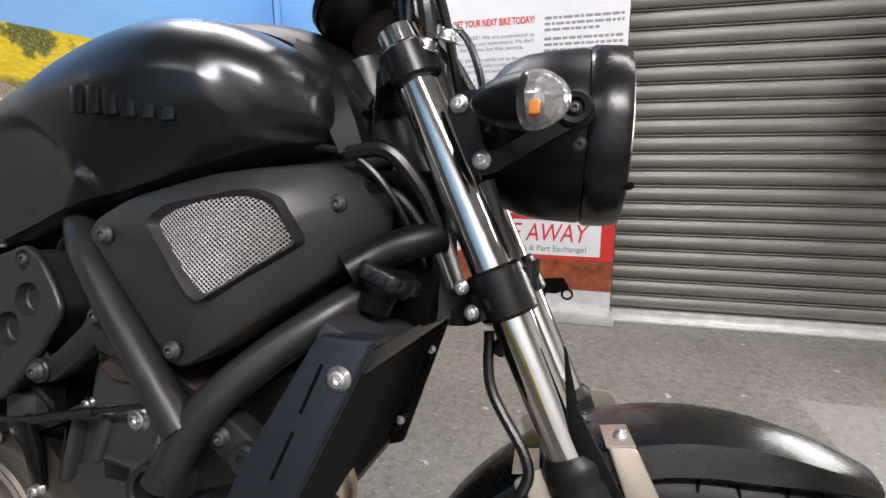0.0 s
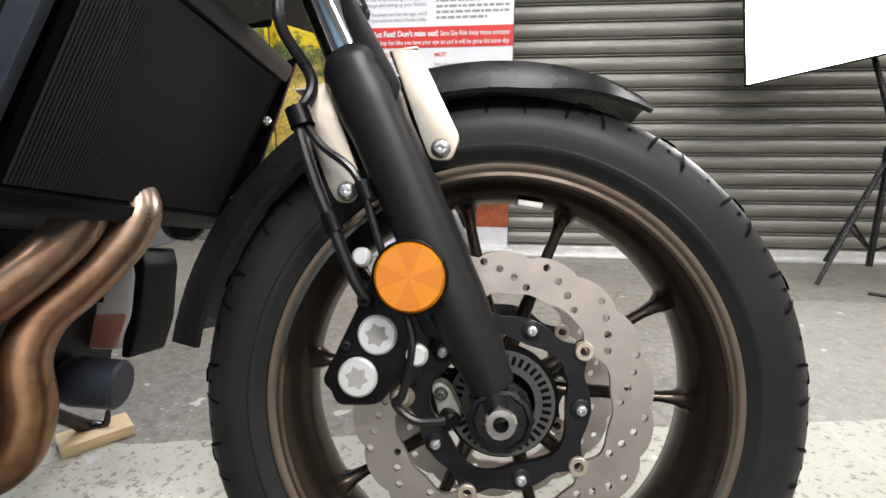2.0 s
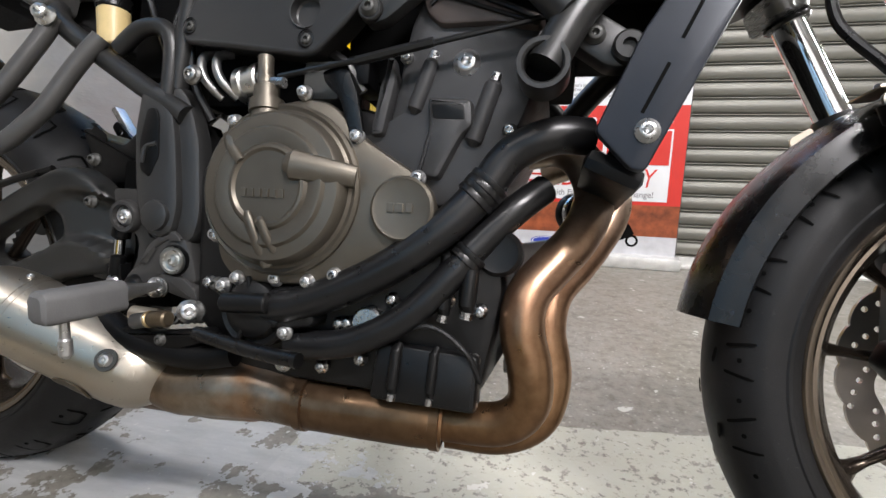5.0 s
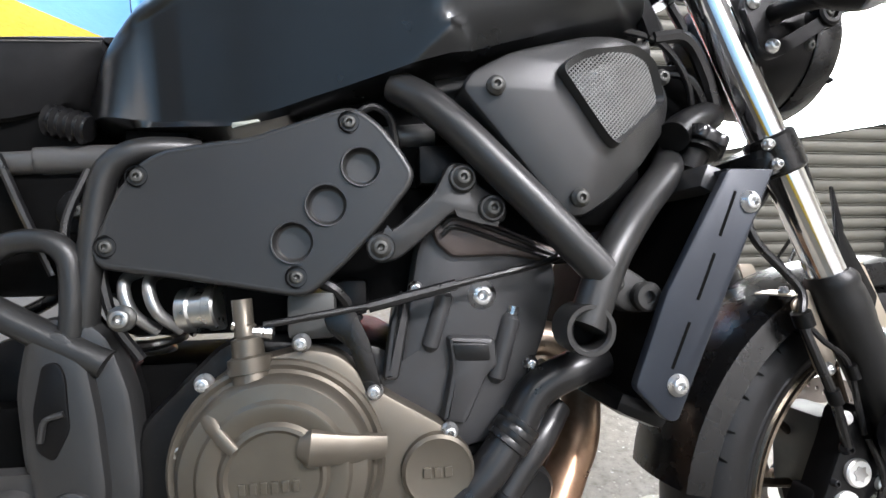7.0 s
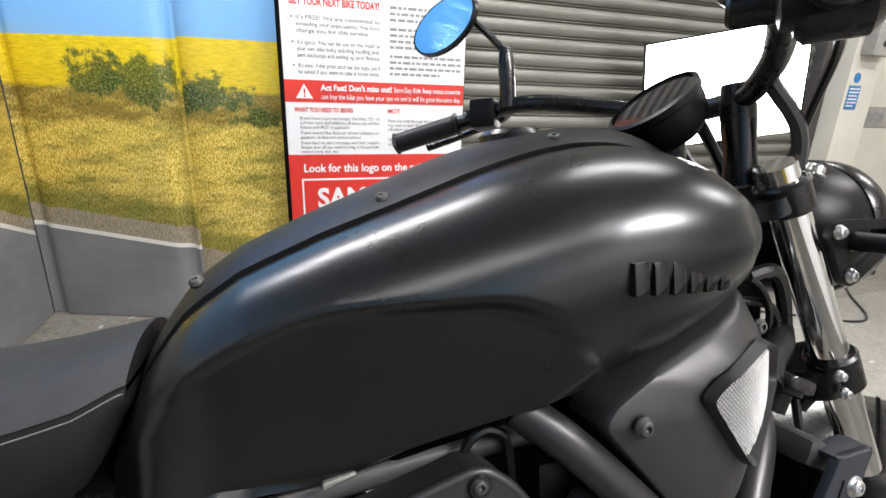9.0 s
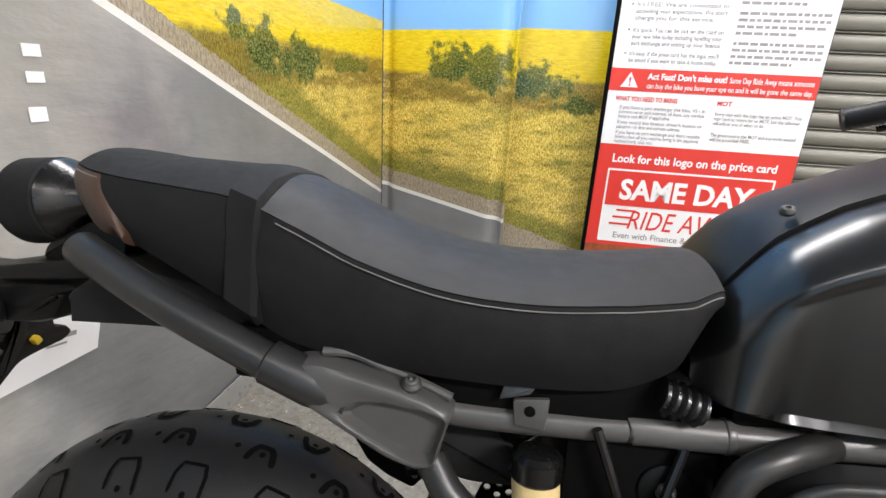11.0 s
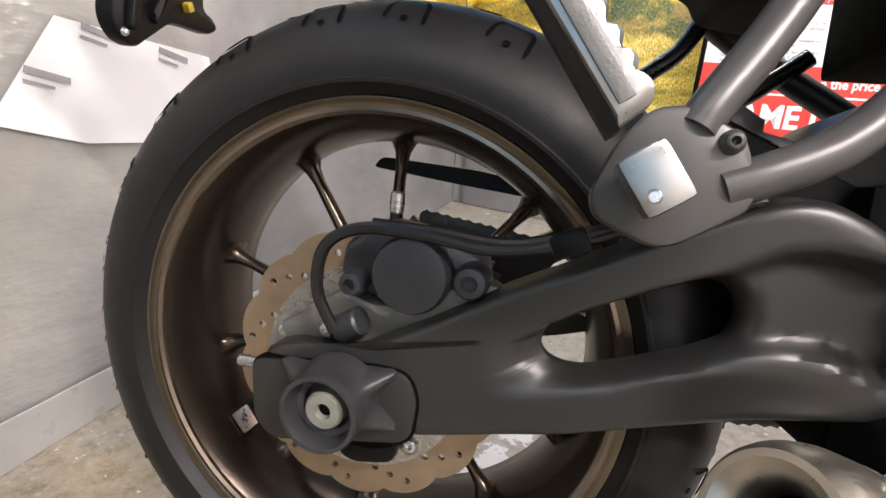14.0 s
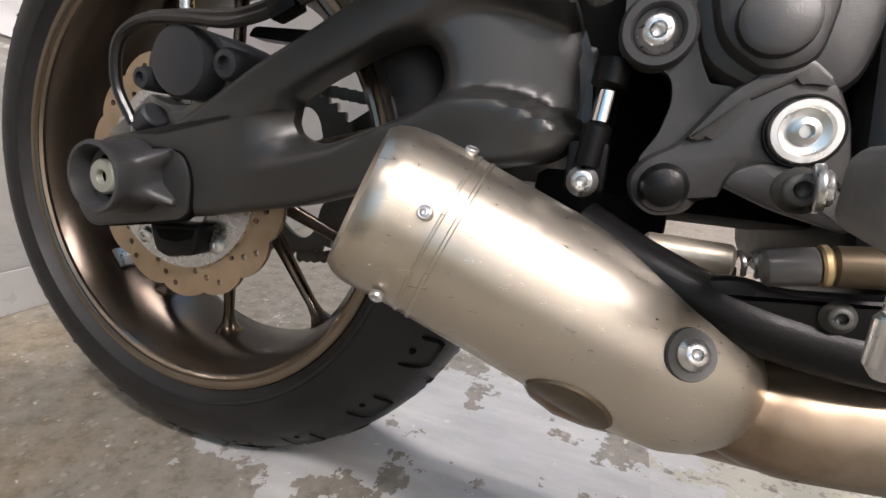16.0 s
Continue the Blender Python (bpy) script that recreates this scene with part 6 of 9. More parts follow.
    bmesh.ops.recalc_face_normals(bm, faces=bm.faces)
    part("grille_lip", bm, "grey_cover", sc)
    bm = bmesh.new()
    v = [bm.verts.new((x, y + lean_in(x, z) + 0.0035, z)) for x, z in MESH]
    mid_v = bm.verts.new((0.964, y + lean_in(0.964, 0.779) + 0.007, 0.779))
    for k in range(m):
        bm.faces.new((v[k], v[(k + 1) % m], mid_v))
    part("grille_backing", bm, "black", sc, smooth=False)
    # woven wire: short bars that stay inside the outline
    under = [(0.964 + (a - 0.964) * 1.05, 0.779 + (b - 0.779) * 1.06) for a, b in MESH]

    def inside(x, z):
        c = False
        for i in range(m):
            (x1, z1), (x2, z2) = under[i - 1], under[i]
            if (z1 > z) != (z2 > z) and x < (x2 - x1) * (z - z1) / (z2 - z1) + x1:
                c = not c
        return c
    bm = bmesh.new()
    step, w = 0.0030, 0.00066
    for d in (radians(45), radians(-45)):
        cu, su = math.cos(d), math.sin(d)
        for i in range(-32, 33):
            run = []
            for j in range(-60, 61):
                t = j * 0.0017
                x, z = 0.964 + cu * t - su * i * step, 0.779 + su * t + cu * i * step
                if inside(x, z):
                    run.append((x, z))
                elif run:
                    break
            if len(run) < 2:
                continue
            row = []
            for x, z in run[::4] + run[-1:]:
                yy = y + lean_in(x, z) + 0.0015
                row.append([bm.verts.new((x - su * w * s, yy - (0.0006 if s == 0 else 0), z + cu * w * s)) for s in (-1, 0, 1)])
            for a, b in zip(row, row[1:]):
                for k in range(2):
                    bm.faces.new((a[k], a[k + 1], b[k + 1], b[k]))
    part("wire_mesh", bm, "mesh_steel", sc, "bright woven wire mesh", smooth=False)


grille()
for x, z in ((0.846, 0.782), (0.923, 0.681), (1.049, 0.82)):
    bolt((x, -0.175 + lean_in(x, z) - 0.004, z), sc, 0.0065, "dark_metal", head=0.005)

# ---- frame ----
def tube(name, pts, r, material="frame", label="", n=7, parent=None, seg=18):
    bm = bmesh.new()
    sweep(bm, smooth_path(pts, n), r, seg)
    return part(name, bm, material, parent or bike, label)


for s in (-1, 1):
    tube("frame_tube", [(0.76, s * 0.13, 0.795), (0.80, s * 0.155, 0.762), (0.87, s * 0.172, 0.688), (0.94, s * 0.183, 0.612)], 0.0165, label="grey painted diagonal frame tube")
    tube("frame_tube", [(1.085, s * 0.07, 0.745), (1.045, s * 0.12, 0.713), (0.995, s * 0.152, 0.672), (0.952, s * 0.175, 0.625), (0.921, s * 0.186, 0.564)], 0.0175, label="grey painted front frame tube")
    tube("frame_tube", [(0.80, s * 0.1, 0.80), (0.95, s * 0.08, 0.84), (1.07, s * 0.04, 0.88)], 0.016, label="grey painted top frame tube")
    rail = tube("subframe_rail", [(0.80, s * 0.1, 0.757), (0.66, s * 0.092, 0.745), (0.58, s * 0.087, 0.737), (0.52, s * 0.085, 0.732), (0.45, s * 0.085, 0.7295), (0.40, s * 0.085, 0.7255), (0.32, s * 0.085, 0.722), (0.265, s * 0.085, 0.722)], 0.0118, "hanger", "grey seat rail tube")
    bm = bmesh.new()
    sweep(bm, smooth_path([(0.428, s * 0.085, 0.7282), (0.43, s * 0.085, 0.7284), (0.45, s * 0.085, 0.7295), (0.52, s * 0.085, 0.732), (0.56, s * 0.0862, 0.7352)], 4), 0.0136, 20)
    part("rail_sleeve", bm, "hanger", rail, "thicker front length of the rail")
    bm = bmesh.new()
    lathe(bm, [(0.0128, -0.0035), (0.0142, -0.002), (0.0146, 0.001), (0.0136, 0.004)], (0.5, s * 0.085, 0.7315), (1, 0, 0.04), seg=22)
    part("weld_bead", bm, "hanger", rail)
    tube("frame_loop", [(0.478, s * 0.112, 0.575), (0.481, s * 0.114, 0.60), (0.486, s * 0.116, 0.645), (0.493, s * 0.118, 0.692), (0.503, s * 0.118, 0.718), (0.524, s * 0.115, 0.732), (0.55, s * 0.104, 0.737), (0.57, s * 0.092, 0.738)], 0.0115, "frame", "grey frame tube round the back of the side cover")
    tube("subframe_rail", [(0.17, s * 0.108, 0.738), (0.143, s * 0.11, 0.749), (0.04, s * 0.108, 0.79), (-0.03, s * 0.1, 0.82), (-0.055, s * 0.093, 0.829)], 0.0155, label="matt black rear grab rail")
    tube("subframe_strut", [(0.272, s * 0.105, 0.688), (0.305, s * 0.118, 0.655), (0.42, s * 0.12, 0.585), (0.5, s * 0.12, 0.54)], 0.013, label="grey seat frame strut")
bm = bmesh.new()
lathe(bm, [(0.0165, 0.02), (0.0165, -0.012), (0.0185, -0.014), (0.0225, -0.014), (0.0232, -0.01), (0.0232, 0.02)], (0.92, -0.186, 0.563), seg=32, closed=True)
fe = part("engine_mount_sleeve", bm, "frame", bike, "hollow round engine mount sleeve")
bm = bmesh.new()
plate(bm, circle(0.92, 0.563, 0.0166, 20), -0.17, -0.175, 0.001)
part("sleeve_shadow", bm, "black", fe)
# cast bracket on the rail
CAST = rounded([(0.142, 0.737), (0.147, 0.758), (0.171, 0.763), (0.2, 0.759), (0.229, 0.754), (0.264, 0.746), (0.289, 0.735), (0.283, 0.716), (0.277, 0.686), (0.263, 0.683), (0.239, 0.689), (0.192, 0.712)], 0.008)
bm = bmesh.new()
dished(bm, CAST, rounded([(0.197, 0.722), (0.212, 0.731), (0.232, 0.735), (0.266, 0.733), (0.284, 0.728), (0.279, 0.708), (0.274, 0.692), (0.255, 0.694), (0.222, 0.708)], 0.006), -0.085, -0.122, 0.011, shoulder=0.016)
cb = part("rail_casting", bm, "hanger", bike, "grey cast seat rail bracket with a triangular hollow")
bm = bmesh.new()
sweep(bm, [(0.13, -0.109, 0.7545), (0.132, -0.109, 0.7537), (0.17, -0.107, 0.739), (0.2, -0.104, 0.727)], [0.0155, 0.0185, 0.019, 0.015], 20)
part("rail_sleeve", bm, "frame", cb, "stepped sleeve round the grab rail")
bm = bmesh.new()
sweep(bm, smooth_path([(0.175, -0.1, 0.765), (0.2, -0.098, 0.7655), (0.225, -0.098, 0.758), (0.25, -0.1, 0.752), (0.285, -0.105, 0.742)], 5), 0.004, 8)
part("casting_lip", bm, "hanger", cb)
bolt((0.253, -0.112, 0.752), cb, 0.006, "dark_metal", towards=(0, -0.4, 0.9))
bm = bmesh.new()
plate(bm, rounded([(0.333, 0.745), (0.362, 0.749), (0.36, 0.722), (0.336, 0.724)], 0.003), -0.096, -0.1005, 0.001)
tb = part("seat_tab", bm, "hanger", bike, "grey seat mounting tab")
bm = bmesh.new()
plate(bm, circle(0.347, 0.737, 0.0046, 16), -0.1, -0.1009, 0.0002)
part("tab_hole", bm, "black", tb)
bm = bmesh.new()
plate(bm, rounded([(0.322, 0.744), (0.346, 0.751), (0.35, 0.757), (0.325, 0.758)], 0.002), -0.098, -0.1015, 0.001)
part("tab_clip", bm, "smoked_lens", tb, "glassy dark clip on the tab")
# rubber bellows by the tank's rear corner
bm = bmesh.new()
run, rad = [], []
for k in range(15):
    run.append((0.442 + 0.0024 * k, -0.098, 0.764 - 0.0006 * k))
    rad.append(0.0155 if k % 3 == 0 else 0.012)
sweep(bm, run, rad, 18)
part("rubber_bellows", bm, "hose", bike, "ribbed black rubber boot")
bm = bmesh.new()
plate(bm, rounded([(0.606, 0.754), (0.606, 0.760), (0.63, 0.764), (0.632, 0.761), (0.615, 0.757)], 0.002), -0.113, -0.118, 0.001)
part("cover_hook", bm, "dull_zinc", bike, "bright hook plate behind the side cover")

# ---- seat ----
def seat():
    rows = [  # x, half width, low z, seam z, top z
        (-0.100, 0.040, 0.892, 0.908, 0.916), (-0.084, 0.068, 0.866, 0.902, 0.921), (-0.052, 0.087, 0.846, 0.897, 0.920), (-0.018, 0.094, 0.836, 0.893, 0.917), (0.04, 0.098, 0.812, 0.889, 0.916), (0.09, 0.102, 0.79, 0.884, 0.914),
        (0.14, 0.108, 0.768, 0.868, 0.900), (0.2, 0.114, 0.760, 0.845, 0.877), (0.27, 0.120, 0.757, 0.829, 0.858), (0.34, 0.122, 0.758, 0.826, 0.853), (0.41, 0.118, 0.764, 0.832, 0.857), (0.455, 0.108, 0.784, 0.838, 0.864), (0.482, 0.092, 0.83, 0.846, 0.868)]
    def flank(w, lo, seam, count=9):
        """One side of the seat from its lower edge up to the seam."""
        out = []
        for k in range(count):
            t = k / (count - 1)
            out.append((w * (0.86 + 0.14 * math.sin(min(1, t * 1.7) * math.pi / 2) - 0.05 * max(0, (t - 0.7) / 0.3) ** 2), lo + (seam - lo) * t))
        return out

    body, pad, saddle = [], [], []
    for x, w, lo, seam, hi in interp_rows(rows, 6):
        half = flank(w, lo, seam)
        body.append([(x, y, z) for y, z in half] + [(x, -y, z) for y, z in reversed(half)])
        cap = []
        for k in range(17):
            q = -1 + 2 * k / 16
            cap.append((x, w * 0.962 * q, seam + 0.001 + (hi - seam) * (1 - abs(q) ** 2.4)))
        cap += [(x, w * 0.93, seam - 0.004), (x, -w * 0.93, seam - 0.004)]
        if x < 0.1:
            pad.append(cap)
        if x > 0.085:
            saddle.append(cap)
    bm = bmesh.new()
    loft(bm, body)
    st = part("seat", bm, "seat", bike, "black cloth-sided dual seat with stitched seams")
    bm = bmesh.new()
    loft(bm, pad)
    part("passenger_pad", bm, "seat", st, "black cloth passenger pad")
    bm = bmesh.new()
    loft(bm, saddle)
    part("seat_top", bm, "seat_top", st, "dark vinyl seat top")
    # stitched seam: short threads along the edge on the right side
    bm = bmesh.new()
    pts = [(x, -w * 0.978, s - 0.0035) for x, w, lo, s, hi in interp_rows(rows, 40) if x > 0.13]
    last = None
    k = 0
    acc = 0
    for a, b in zip(pts, pts[1:]):
        a, b = Vector(a), Vector(b)
        acc += (b - a).length
        if last is None:
            last = a
        if acc > 0.0042:
            sweep(bm, [last + Vector((0, -0.0012, 0)), b + Vector((0, -0.0012, 0))], 0.0006, 5)
            last, acc = None, -0.0016
    part("stitching", bm, "thread", st, "pale seam stitching", smooth=False)
    # strap and brown rear piece
    rings = []
    for x in (0.084, 0.088, 0.113, 0.117):
        i = np.interp(x, [r[0] for r in rows], range(len(rows)))
        v = [np.interp(x, [r[0] for r in rows], [r[j] for r in rows]) for j in range(1, 5)]
        w, lo, seam, hi = v
        e = 0.0025 if 0.086 < x < 0.115 else -0.002
        half = [(w * 0.9, lo - e), (w + e, lo + 0.01), (w + e, seam - 0.01), (w * 0.95 + e, seam + 0.006 + e), (w * 0.7, seam + (hi - seam) * 0.75 + e), (w * 0.35, hi + e), (0, hi + e + 0.001)]
        rings.append([(x, y, z) for y, z in half] + [(x, -y, z) for y, z in reversed(half[:-1])])
    bm = bmesh.new()
    loft(bm, rings)
    part("seat_strap", bm, "seat", st, "black passenger strap across the seat")
    bm = bmesh.new()
    rings = []
    # a band of brown leather along the raked back edge, tapering to its foot
    thread = []
    for x, w, lo, seam, hi in interp_rows(rows, 10):
        if x > -0.008:
            break
        reach = min(1.0, max(0.02, (np.interp(x, [-0.1, -0.062, -0.046, -0.022, -0.008], [0.95, 0.93, 0.905, 0.864, 0.838]) - lo) / (seam - lo)))
        half = [(y + 0.0012, lo - 0.001 + (z - lo) * reach) for y, z in flank(w, lo, seam)]
        rings.append([(x - 0.001, y, z) for y, z in half] + [(x - 0.001, -y, z) for y, z in reversed(half)])
        thread.append((x - 0.003, -half[-1][0] - 0.0006, half[-1][1] - 0.003))
    loft(bm, rings)
    tr = part("seat_back_trim", bm, "seat_brown", st, "brown leather trim along the seat's back edge")
    bm = bmesh.new()
    sweep(bm, thread[12:], 0.0007, 5)
    part("trim_stitching", bm, "thread", tr, "pale trim stitching")
    return st


seat()

# black box added to darken the slit between seat and rail
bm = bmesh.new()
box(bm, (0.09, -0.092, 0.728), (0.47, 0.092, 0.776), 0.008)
part("seat_filler", bm, "black", bike, "black filler box under the seat")
# ---- tail light, tail tidy, plate ----
TL = Vector((-0.149, 0.0, 0.862))
bm = bmesh.new()
lathe(bm, [(0, 0.048), (0.013, 0.047), (0.0165, 0.042), (0.018, 0.034), (0.0215, 0.026), (0.029, 0.014), (0.037, 0.004), (0.043, -0.003), (0.0455, -0.007), (0.044, -0.009)], TL, (1, 0, 0.1), seg=48)
tl = part("tail_light", bm, "satin", bike, "round gloss black tail light housing")
bm = bmesh.new()
lathe(bm, [(0.0445, -0.009), (0.0465, -0.011), (0.0468, -0.05), (0.045, -0.054), (0.04, -0.054), (0.0, -0.054)], TL, (1, 0, 0.1), seg=48)
part("tail_light_rim", bm, "seat", tl, "matt black tail light rim")
bm = bmesh.new()
plate(bm, rounded([(-0.3, 0.772), (-0.224, 0.790), (-0.167, 0.800), (-0.12, 0.808), (-0.05, 0.815), (0.07, 0.8), (0.07, 0.765), (-0.03, 0.781), (-0.065, 0.779), (-0.104, 0.773), (-0.144, 0.761), (-0.18, 0.744), (-0.23, 0.736), (-0.29, 0.742)], 0.01), 0.034, -0.034, 0.012)
tt = part("tail_bracket", bm, "plastic", bike, "black moulded tail bracket under the light")
bm = bmesh.new()
plate(bm, rounded([(-0.172, 0.799), (-0.166, 0.815), (-0.12, 0.84), (-0.1, 0.85), (-0.07, 0.845), (-0.075, 0.802)], 0.006), 0.022, -0.022, 0.004)
lm = part("light_mount", bm, "plastic", tt, "black lamp mounting block")
bolt((-0.136, -0.0225, 0.806), lm, 0.004, "silver", towards=(0, -0.8, 0.6))
bm = bmesh.new()
plate(bm, rounded([(-0.135, 0.766), (-0.15, 0.735), (-0.175, 0.728), (-0.225, 0.724), (-0.25, 0.735), (-0.245, 0.76), (-0.2, 0.77)], 0.008), 0.05, -0.03, 0.008)
part("lower_housing", bm, "plastic", tt)
bm = bmesh.new()
box(bm, (-0.328, -0.046, 0.742), (-0.262, 0.05, 0.78), 0.014)
hood = part("number_plate_light", bm, "plastic", tt, "black number plate lamp hood")
bm = bmesh.new()
box(bm, (-0.336, -0.03, 0.748), (-0.326, 0.034, 0.768), 0.004)
part("lamp_window", bm, "gloss_plastic", hood)
bolt((-0.285, -0.012, 0.779), hood, 0.004, "dark_metal", towards=(0, 0, 1))


def cross_plate(bm, outline, x0, x1, edge, bulge=0.0):
    """A plate that faces along the bike: its outline is given in (y, z)."""
    plate(bm, outline, x0, x1, edge, bulge)
    for q in bm.verts:
        q.co = Vector((q.co.y, q.co.x, q.co.z))
    bmesh.ops.recalc_face_normals(bm, faces=bm.faces)


ARM = rounded([(-0.004, 0.745), (-0.008, 0.688), (-0.02, 0.674), (-0.046, 0.675), (-0.064, 0.664), (-0.062, 0.645), (-0.04, 0.633), (-0.008, 0.634), (-0.007, 0.604), (0.006, 0.587), (0.03, 0.583), (0.05, 0.602), (0.078, 0.628), (0.105, 0.634), (0.146, 0.639), (0.161, 0.65), (0.15, 0.662), (0.132, 0.664), (0.126, 0.7), (0.115, 0.745)], 0.009)
bm = bmesh.new()
cross_plate(bm, ARM, -0.333, -0.315, 0.005)
ta = part("plate_bracket", bm, "plastic", tt, "black moulded number plate bracket")
for yz in ([(0.012, 0.74), (0.03, 0.74), (0.032, 0.66), (0.024, 0.6), (0.012, 0.6), (0.01, 0.66)], [(0.07, 0.74), (0.088, 0.74), (0.082, 0.66), (0.05, 0.615), (0.042, 0.622), (0.066, 0.67)], [(-0.05, 0.664), (0.0, 0.662), (0.0, 0.646), (-0.048, 0.645)]):
    bm = bmesh.new()
    cross_plate(bm, rounded(yz, 0.005), -0.318, -0.307, 0.004)
    part("bracket_rib", bm, "plastic", ta)
bm = bmesh.new()
cyl(bm, (-0.318, 0.05, 0.69), (-0.304, 0.05, 0.69), 0.014, seg=18, bevel=0.003)
part("cable_grommet", bm, "hose", ta)
bm = bmesh.new()
box(bm, (-0.006, -0.005, -0.0055), (0.006, 0.005, 0.0055), 0.002, Matrix.Translation((-0.312, 0.097, 0.655)) @ Matrix.Rotation(radians(35), 4, "X"))
part("yellow_clip", bm, "yellow_plastic", ta, "small yellow clip")
for y, z, m in ((-0.017, 0.657, "silver"), (0.05, 0.652, "dark_metal"), (0.012, 0.595, "silver"), (0.1, 0.69, "dark_metal")):
    bolt((-0.315, y, z), ta, 0.0035, m, towards=(1, 0, 0), head=0.004)
for s in (-1, 1):
    tip = Vector((-0.258 if s < 0 else -0.228, s * 0.136 if s < 0 else 0.176, 0.7265))
    root = Vector((-0.22, s * 0.03, 0.742))
    d = (tip - root)
    run = [root + d * k for k in (0.0, 0.08, 0.12, 0.3, 0.42, 0.55, 0.68, 0.8, 0.9, 0.965, 1.0)]
    bm = bmesh.new()
    sweep(bm, run, [0.0135, 0.0135, 0.0112, 0.0108, 0.0125, 0.0165, 0.0195, 0.0195, 0.0155, 0.009, 0.002], 22)
    ri = part("rear_indicator", bm, "plastic", tt, "black bullet rear turn signal")
    bm = bmesh.new()
    lathe(bm, [(0.0175, -0.004), (0.0185, -0.002), (0.0185, 0.003), (0.0165, 0.006), (0.0125, 0.008)], root + d * 0.02, d, seg=24)
    part("stalk_collar", bm, "plastic", ri)
    bm = bmesh.new()
    back = Vector((-0.005, 0, 0.0))
    sweep(bm, [q + back for q in (run[6], run[7], run[8], run[9], run[10] + d * 0.02)], [0.014, 0.0165, 0.015, 0.0105, 0.003], 16)
    part("signal_lens", bm, "smoked_lens", ri, "clear signal lens")

# ---- bars, instruments, mirror ----
bm = bmesh.new()
sweep(bm, smooth_path([(0.80, 0.345, 1.055), (0.90, 0.27, 1.083), (0.96, 0.2, 1.098), (1.05, 0.12, 1.08), (1.09, 0.05, 1.06), (1.09, -0.05, 1.06), (1.05, -0.12, 1.08), (0.96, -0.2, 1.098), (0.90, -0.27, 1.083), (0.80, -0.345, 1.055)], 6), 0.0125, 16)
hb = part("handlebar", bm, "satin", bike, "satin black wide handlebar")
for s in (-1, 1):
    bm = bmesh.new()
    a, b = Vector((0.795, s * 0.349, 1.054)), Vector((0.885, s * 0.282, 1.079))
    d = (b - a)
    run, rad = [], []
    for k in range(33):
        run.append(a + d * (k / 32))
        rad.append(0.0125 if k == 0 else 0.0185 if k in (1, 31, 32) else 0.0165 if k % 2 else 0.0155)
    sweep(bm, run, rad, 16)
    part("grip", bm, "rubber", hb, "black rubber grip")
    turn = Matrix.Translation((0.918, s * 0.252, 1.088)) @ Matrix.Rotation(radians(-s * 38), 4, "Z")
    bm = bmesh.new()
    box(bm, (-0.02, -0.026, -0.022), (0.022, 0.026, 0.024), 0.009, turn)
    sg = part("switchgear", bm, "plastic", hb, "black switch housing")
    for dy in (-0.012, 0.01):
        bm = bmesh.new()
        box(bm, (-0.026, dy - 0.006, -0.006), (-0.019, dy + 0.006, 0.008), 0.002, turn)
        part("switch_button", bm, "grey_plastic" if dy > 0 else "satin", sg)
    bm = bmesh.new()
    sweep(bm, smooth_path([(0.945, s * 0.225, 1.095), (0.95, s * 0.26, 1.085), (0.92, s * 0.32, 1.07), (0.86, s * 0.37, 1.05)], 6), [0.011, 0.008, 0.006, 0.007], 10)
    part("lever", bm, "satin", hb, "black hand lever")
    bm = bmesh.new()
    sweep(bm, [(0.94, s * 0.215, 1.095), (0.94, s * 0.215, 1.12), (0.939, s * 0.215, 1.16), (0.938, s * 0.215, 1.182)], [0.012, 0.0125, 0.0125, 0.009], 14)
    ms = part("mirror_stem", bm, "satin", hb, "black mirror stem")
    bm = bmesh.new()
    sweep(bm, smooth_path([(0.938, s * 0.215, 1.175), (0.925, s * 0.225, 1.195), (0.90, s * 0.24, 1.225), (0.882, s * 0.25, 1.24)], 5), 0.0055, 10)
    part("mirror_arm", bm, "satin", ms)
    # mirror head turned in towards the rider
    face = Matrix.Translation((0.855, s * 0.25, 1.22)) @ Matrix.Rotation(radians(s * 33), 4, "Z") @ Matrix.Rotation(radians(7), 4, "Y") @ Matrix.Rotation(radians(-s * 20), 4, "X")
    oval = [(0.056 * math.cos(a) * 1.0, 0.034 * math.sin(a) * (1.0 if math.sin(a) > 0 else 1.1)) for a in np.linspace(0, 2 * math.pi, 40, endpoint=False)]
    bm = bmesh.new()
    loft(bm, [[face @ Vector((dx, y * k, z * k)) for y, z in oval] for dx, k in ((-0.004, 1.0), (-0.004, 1.06), (0.004, 1.08), (0.014, 0.85), (0.02, 0.4))])
    part("mirror_head", bm, "satin", ms, "oval black mirror shell")
    bm = bmesh.new()
    bm.faces.new([bm.verts.new(face @ Vector((-0.0045, y * 0.99, z * 0.99))) for y, z in oval])
    part("mirror_glass", bm, "mirror", ms, "oval mirror glass", smooth=False)
# throttle housing and brake master cylinder on the right bar
turn = Matrix.Translation((0.925, -0.245, 1.09)) @ Matrix.Rotation(radians(38), 4, "Z")
bm = bmesh.new()
cyl(bm, turn @ Vector((0, -0.03, 0)), turn @ Vector((0, 0.015, 0)), 0.034, seg=28, bevel=0.006)
part("throttle_housing", bm, "satin", hb, "round black throttle housing")
bm = bmesh.new()
cyl(bm, turn @ Vector((0.035, 0.035, 0.012)), turn @ Vector((0.04, 0.035, 0.05)), 0.026, seg=28, bevel=0.004)
mc = part("master_cylinder", bm, "satin", hb, "black brake fluid pot")
bm = bmesh.new()
cyl(bm, turn @ Vector((0.04, 0.035, 0.05)), turn @ Vector((0.041, 0.035, 0.06)), 0.028, seg=28, bevel=0.003)
